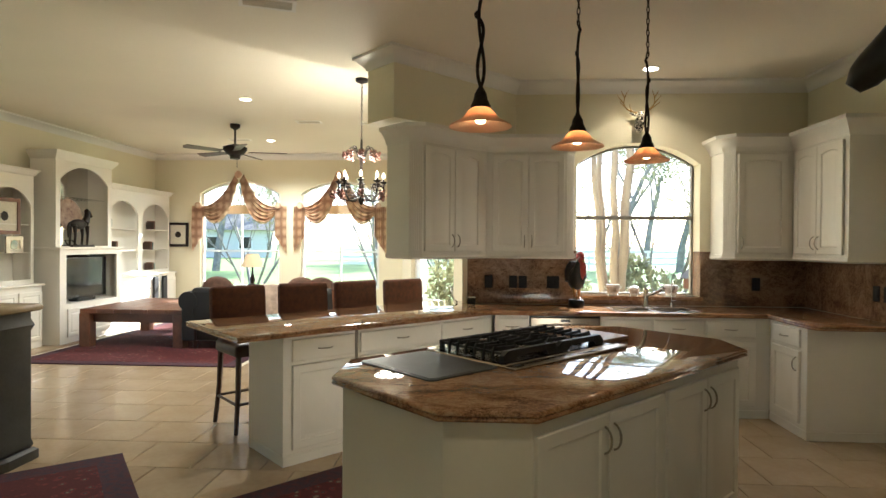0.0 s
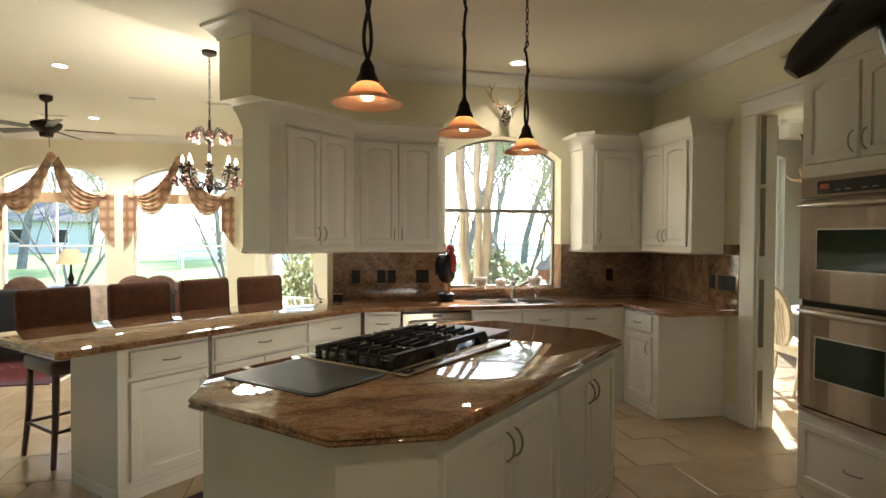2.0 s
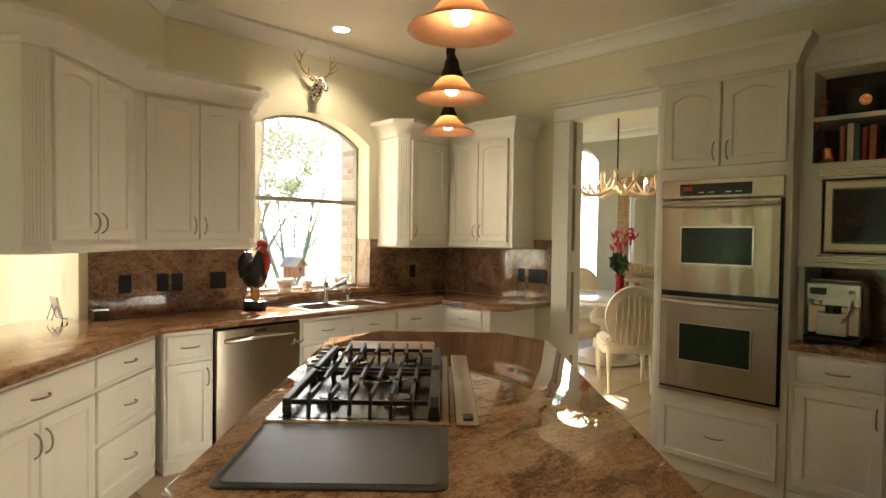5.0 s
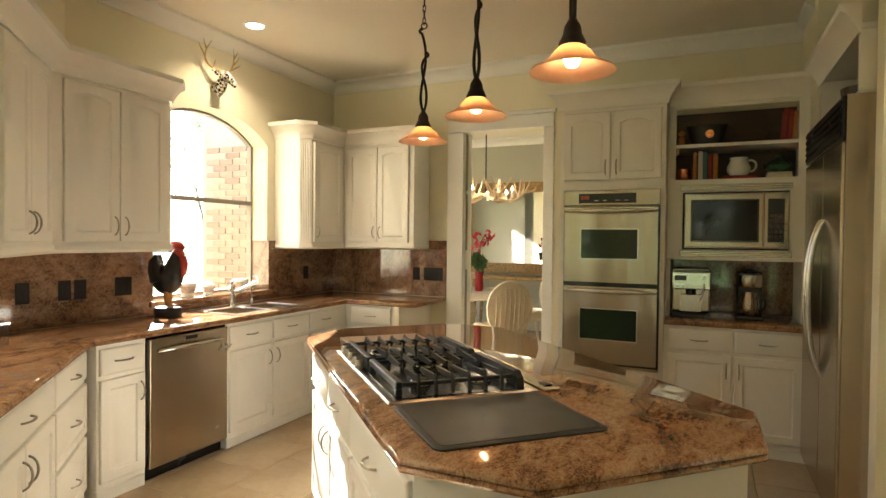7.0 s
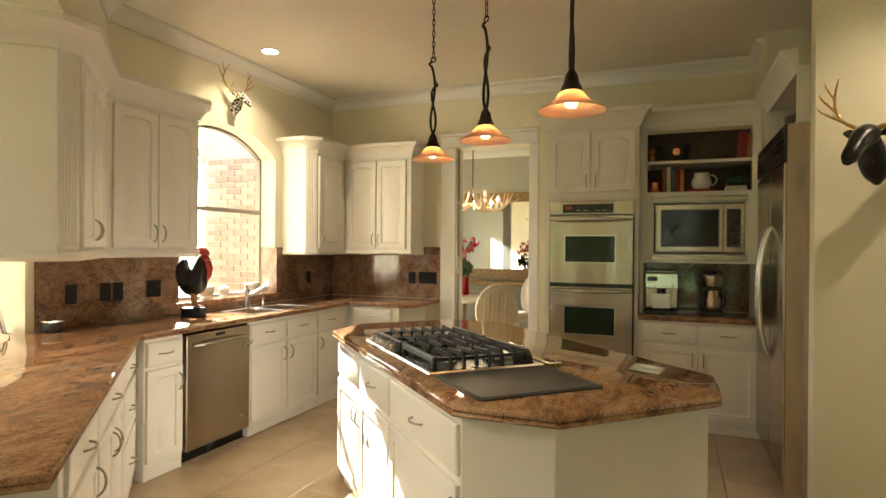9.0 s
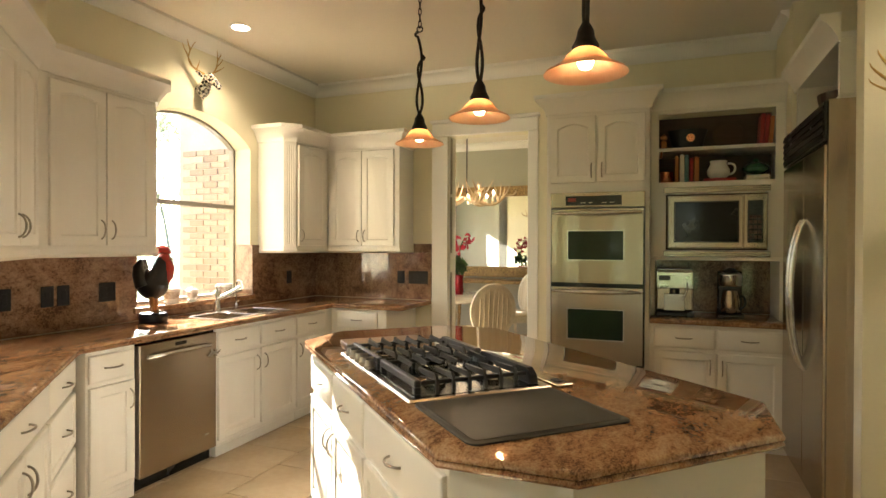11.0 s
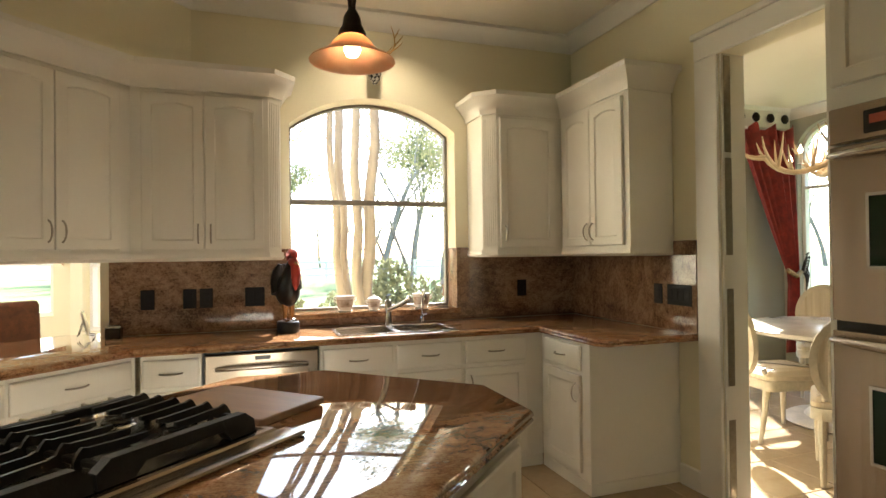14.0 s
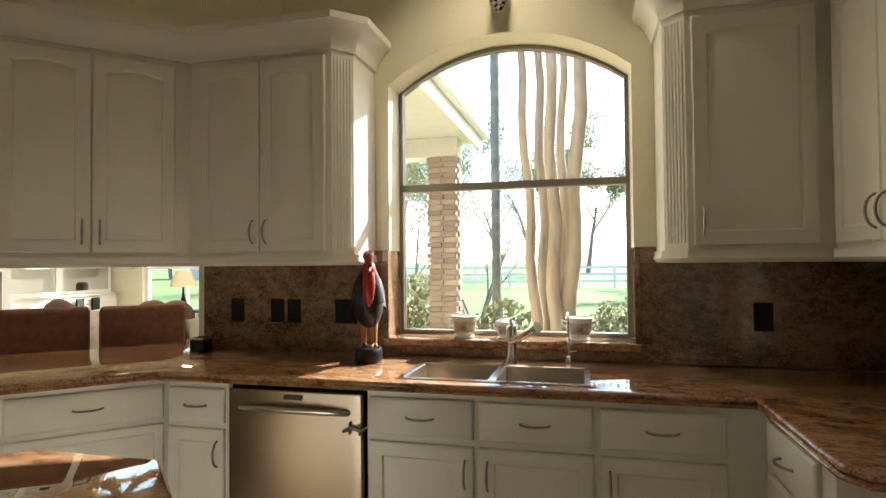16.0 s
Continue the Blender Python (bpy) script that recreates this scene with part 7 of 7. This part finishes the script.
t1 = tree(at(2.6, 7.5, -0.22), 4, 0.05, 2.6, 4, 21, 9000, FOL, 0.034, "small spreading tree with thin winter leaves", BARKD, 0.5, "garden trees")
for x, y, a, s in ((5.2, 9.5, 80, 1.2), (-4.6, 13.0, 150, 1.1), (-8.5, 12.0, 30, 1.0), (-2.2, 10.5, 220, 0.8), (8.0, 6.0, 10, 1.2), (9.5, 1.5, 60, 1.3), (9.0, -1.5, 90, 1.2)):
    copy_thing(t1, at(x, y, -0.22, a) @ Matrix.Scale(s, 4))
t2 = tree(at(6, 26, -0.22), 1, 0.20, 7.0, 5, 33, 0, FOL, 0.1, "large bare winter tree across the lawn", BARKD, 0.05, "background trees")
t3 = tree(at(-2, 44, -0.22), 1, 0.30, 6.5, 3, 41, 7000, FOLD, 0.11, "dark evergreen tree at the edge of the lawn", BARKD, 0.05, "background trees")
rr = random.Random(3)
for k in range(30):
    a = radians(-62 + 150 * k / 29 + rr.uniform(-2, 2))
    d = rr.uniform(30, 70)
    copy_thing(t2 if k % 3 else t3, at(d * math.sin(a), d * math.cos(a), -0.22, rr.uniform(0, 360)) @ Matrix.Scale(rr.uniform(0.75, 1.25), 4))
def oval_hole(r, cx, cz, n=12):
    return [(cx + r * math.cos(2 * math.pi * i / n), cz + r * math.sin(2 * math.pi * i / n)) for i in range(n)]


# shrubs and a sago palm under the window
sh0 = thing("shrub", at(-0.75, 3.2, -0.22), "low leafy garden shrub", "shrub", "garden shrubs")
part("stems", branchy(None, (0, 0, 0), (0.1, 0, 1), 0.03, 0.6, 2, random.Random(9), []), BARKD, sh0)
leafmesh("crown", [(700, (0, 0, 0.55), (0.55, 0.5, 0.45)), (250, (0.25, 0.1, 0.9), (0.3, 0.3, 0.3))], FOL, sh0, 0.05, 15)
# the last three are unseen, added in the west to green the oven's reflections
for x, y, s in ((1.05, 4.6, 1.0), (1.6, 5.2, 1.3), (-2.0, 5.6, 1.2), (0.6, 6.5, 0.8), (3.2, 2.9, 1.0), (4.2, 3.4, 1.1), (-12.5, -3.6, 4.2), (-12.8, -1.2, 4.6), (-12.4, 1.2, 4.0)):
    copy_thing(sh0, at(x, y, -0.22, x * 70) @ Matrix.Scale(s, 4))
sg_ = thing("sago_palm", at(-0.72, 4.7, -0.22), "sago palm with arching green fronds", "palm")
part("trunk", lathe([(0.12, 0), (0.14, 0.2), (0.1, 0.4)], 12), BARKD, sg_)
for k in range(16):
    a = 360 / 16 * k
    ln = 0.75 + 0.1 * (k % 3)
    mid = bez((0, 0, 0.38), (0.2, 0, 0.75 + 0.1 * (k % 2)), (0.5, 0, 0.75), (ln, 0, 0.42), 12)
    V, F = [], []
    for i in range(1, 13):
        p = mid[i]
        for s in (-1, 1):
            b = len(V)
            w = 0.17 * math.sin(math.pi * i / 13)
            V += [p, (p[0] + 0.03, 0, p[2]), (p[0] + 0.05, s * w, p[2] + 0.03)]
            F.append((b, b + 1, b + 2))
    me = bpy.data.meshes.new("frond")
    me.from_pydata(V, [], F)
    me.materials.append(LEAF)
    ob = new("frond", me)
    ob.parent, ob.matrix_basis = sg_, at(0, 0, 0, a)
pt = thing("palm_tree", at(-1.35, 8.2, -0.22), "tall palm tree with a ringed trunk", "palm")
part("trunk", lathe([(0.085 + (0.012 if k % 2 else 0), 0.17 * k) for k in range(46)], 10), BARKD, pt)
leafmesh("crown", [(500, (0, 0, 7.9), (1.2, 1.2, 0.6))], LEAF, pt, 0.25, 77)

# bird house on a post
bh = thing("bird_house", at(1.75, 3.35, -0.22, 25), "small wooden bird house with a pitched roof on a post", "bird house")
part("post", tube([(0, 0, 0), (0, 0, 1.02)], 0.03, 8), BARKD, bh)
part("box", plate([(-0.13, 1.02), (0.13, 1.02), (0.13, 1.18), (0, 1.29), (-0.13, 1.18)], [oval_hole(0.03, 0, 1.14)], 0.20), REDWOOD, bh, m=at(0, -0.1, 0))
for sg in (-1, 1):
    part("roof", box(0.0, -0.14, 0.0, 0.21, 0.14, 0.014), BARKD, bh, m=pose(0, 0, 1.305, 0, 0, 0) @ Matrix.Diagonal((sg, 1, 1, 1)) @ pose(0, 0, 0, 0, 40, 0))

# porch: brick pier, eave
BRICK = mat("tan and rose brick", (0.42, 0.32, 0.25), 0.9, rgb2=(0.31, 0.22, 0.165), scale=5, fine=60, bump=0.3, bumpscale=90, perpiece=0.28)
MORTAR = mat("pale mortar", (0.42, 0.38, 0.32), 0.95, var=0.1)
WHITEO = mat("white painted soffit boards", (0.74, 0.71, 0.64), 0.6, var=0.04)
por = thing("porch", at(-1.5, 4.75, -0.22), "porch with a brick pier and white eave", "porch")
core = part("pier", box(-0.17, -0.17, 0, 0.17, 0.17, 2.95), MORTAR, por, "brick pier")
bme = bpy.data.meshes.new("brick")
b_ = box(-0.095, -0.05, -0.029, 0.095, 0.05, 0.029, 0.003)
b_.to_mesh(bme); b_.free()
bme.materials.append(BRICK)
for c_ in range(42):
    z = 0.035 + 0.07 * c_
    for k, (x, y, a) in enumerate(((-0.085, -0.145, 0), (0.115, -0.145, 0), (0.145, 0.0, 90), (-0.145, 0.08, 90))):
        if c_ % 2:
            x, y = ((-0.115, -0.145), (0.085, -0.145), (0.145, 0.06), (-0.145, -0.0))[k]
        o = new("brick", bme)
        o.parent, o.matrix_basis = core, at(x, y, z, a)
part("beam", box(-1.3, -0.17, 2.951, 0.2, 0.17, 3.2, 0.006), WHITEO, por)
part("soffit", box(-1.3, -3.6, 3.201, 0.42, 0.42, 3.24), WHITEO, por, "white soffit boards")
part("fascia", box(0.40, -3.6, 3.10, 0.43, 0.45, 3.36, 0.004), WHITEO, por)
part("gutter", tube([(0.47, -3.6, 3.32), (0.47, 0.45, 3.32)], 0.06, 10), WHITEO, por)
part("roof", rings([[(-1.3, -3.6, 3.9), (0.5, -3.6, 3.37), (0.5, 0.5, 3.37), (-1.3, 0.5, 3.9)], [(-1.3, -3.6, 3.96), (0.5, -3.6, 3.43), (0.5, 0.5, 3.43), (-1.3, 0.5, 3.96)]]), BARKD, por, "grey shingle roof")

# brick face of the dining wing outside the sink window
bw = tagged(new("wall_brick_wing"), "tan brick outer wall of the dining wing", "wall", "", "structure")
bw.matrix_basis = at(1.494, 0.2, -0.22, 0)
part("mortar_bed", box(-0.052, 0.0, 0, 0.0, 1.555, 3.6), MORTAR, bw)
for c_ in range(38):
    for k in range(8):
        y = 0.1 + 0.2 * k - (0.1 if c_ % 2 else 0)
        if 0.09 <= y <= 1.47:
            o = new("brick", bme)
            o.parent, o.matrix_basis = bw, at(-0.015, y, 0.035 + 0.07 * c_, 90)

# far house beyond the lawn
HW = mat("pale grey siding", (0.60, 0.59, 0.56), 0.8, var=0.06)
hh = thing("house", at(-33, 55, -0.22, 20), "long low grey house beyond the lawn", "house")
part("wall", box(-9, -3, 0, 9, 3, 3.0), HW, hh)
part("roof", rings([[(-9.6, -3.6, 2.95), (9.6, -3.6, 2.95), (9.6, 3.6, 2.95), (-9.6, 3.6, 2.95)], [(-9.6, -0.1, 5.0), (9.6, -0.1, 5.0), (9.6, 0.1, 5.0), (-9.6, 0.1, 5.0)]]), BARKD, hh)
for k in range(5):
    w_ = part("window", box(-7.2 + 3.2 * k, -3.05, 0.9, -5.8 + 3.2 * k, -2.99, 2.3), WHITEF, hh)
    part("pane", box(-7.1 + 3.2 * k, -3.07, 1.0, -5.9 + 3.2 * k, -3.055, 2.2), SCREEN, w_)
fe = thing("fence", at(-10, 30, -0.22, 8), "white board fence across the lawn", "fence")
for k in range(24):
    part("post", box(-0.06 + 2.0 * k, -0.06, 0, 0.06 + 2.0 * k, 0.06, 1.3), WHITEO, fe)
for z in (0.4, 0.8, 1.2):
    part("rail", box(0, -0.09, z - 0.07, 46, -0.061, z + 0.07), WHITEO, fe)

# ---------------------------------------------------------------- floor tiles
TS, J = 0.457, 0.005


def tile_verts(cx, cy, w, d, z1=0.0, z0=-0.0115):
    b = 0.003
    lo = [(cx - w / 2, cy - d / 2, z0), (cx + w / 2, cy - d / 2, z0), (cx + w / 2, cy + d / 2, z0), (cx - w / 2, cy + d / 2, z0)]
    md = [(x, y, z1 - b) for x, y, _ in lo]
    hi = [(cx - w / 2 + b, cy - d / 2 + b, z1), (cx + w / 2 - b, cy - d / 2 + b, z1), (cx + w / 2 - b, cy + d / 2 - b, z1), (cx - w / 2 + b, cy + d / 2 - b, z1)]
    return lo + md + hi


TF = [(0, 1, 5, 4), (1, 2, 6, 5), (2, 3, 7, 6), (3, 0, 4, 7), (4, 5, 9, 8), (5, 6, 10, 9), (6, 7, 11, 10), (7, 4, 8, 11), (8, 9, 10, 11)]
tme = bpy.data.meshes.new("tile")
tme.from_pydata(tile_verts(0, 0, TS - J, TS - J), [], TF)
tme.materials.append(TILE)
V, F = [], []
for i in range(-20, 13):
    for j in range(-20, 13):
        x, y = i * TS + (TS / 2 if j % 2 else 0), j * TS + 0.1
        if not (-8.9 < x < 5.9 and -9.3 < y < 5.8):
            continue
        if -4.9 < x < 1.9 and -5.2 < y < -0.3:
            o = new("tile", tme)
            o.parent, o.matrix_basis = FLOOR, at(x, y, 0)
        else:
            F += [tuple(a + len(V) for a in f) for f in TF]
            V += tile_verts(x, y, TS - J, TS - J)
me = bpy.data.meshes.new("tiles")
me.from_pydata(V, [], F)
me.materials.append(TILE)
o = new("tiles", me)
o.parent = FLOOR
o["kind"] = "stuff"
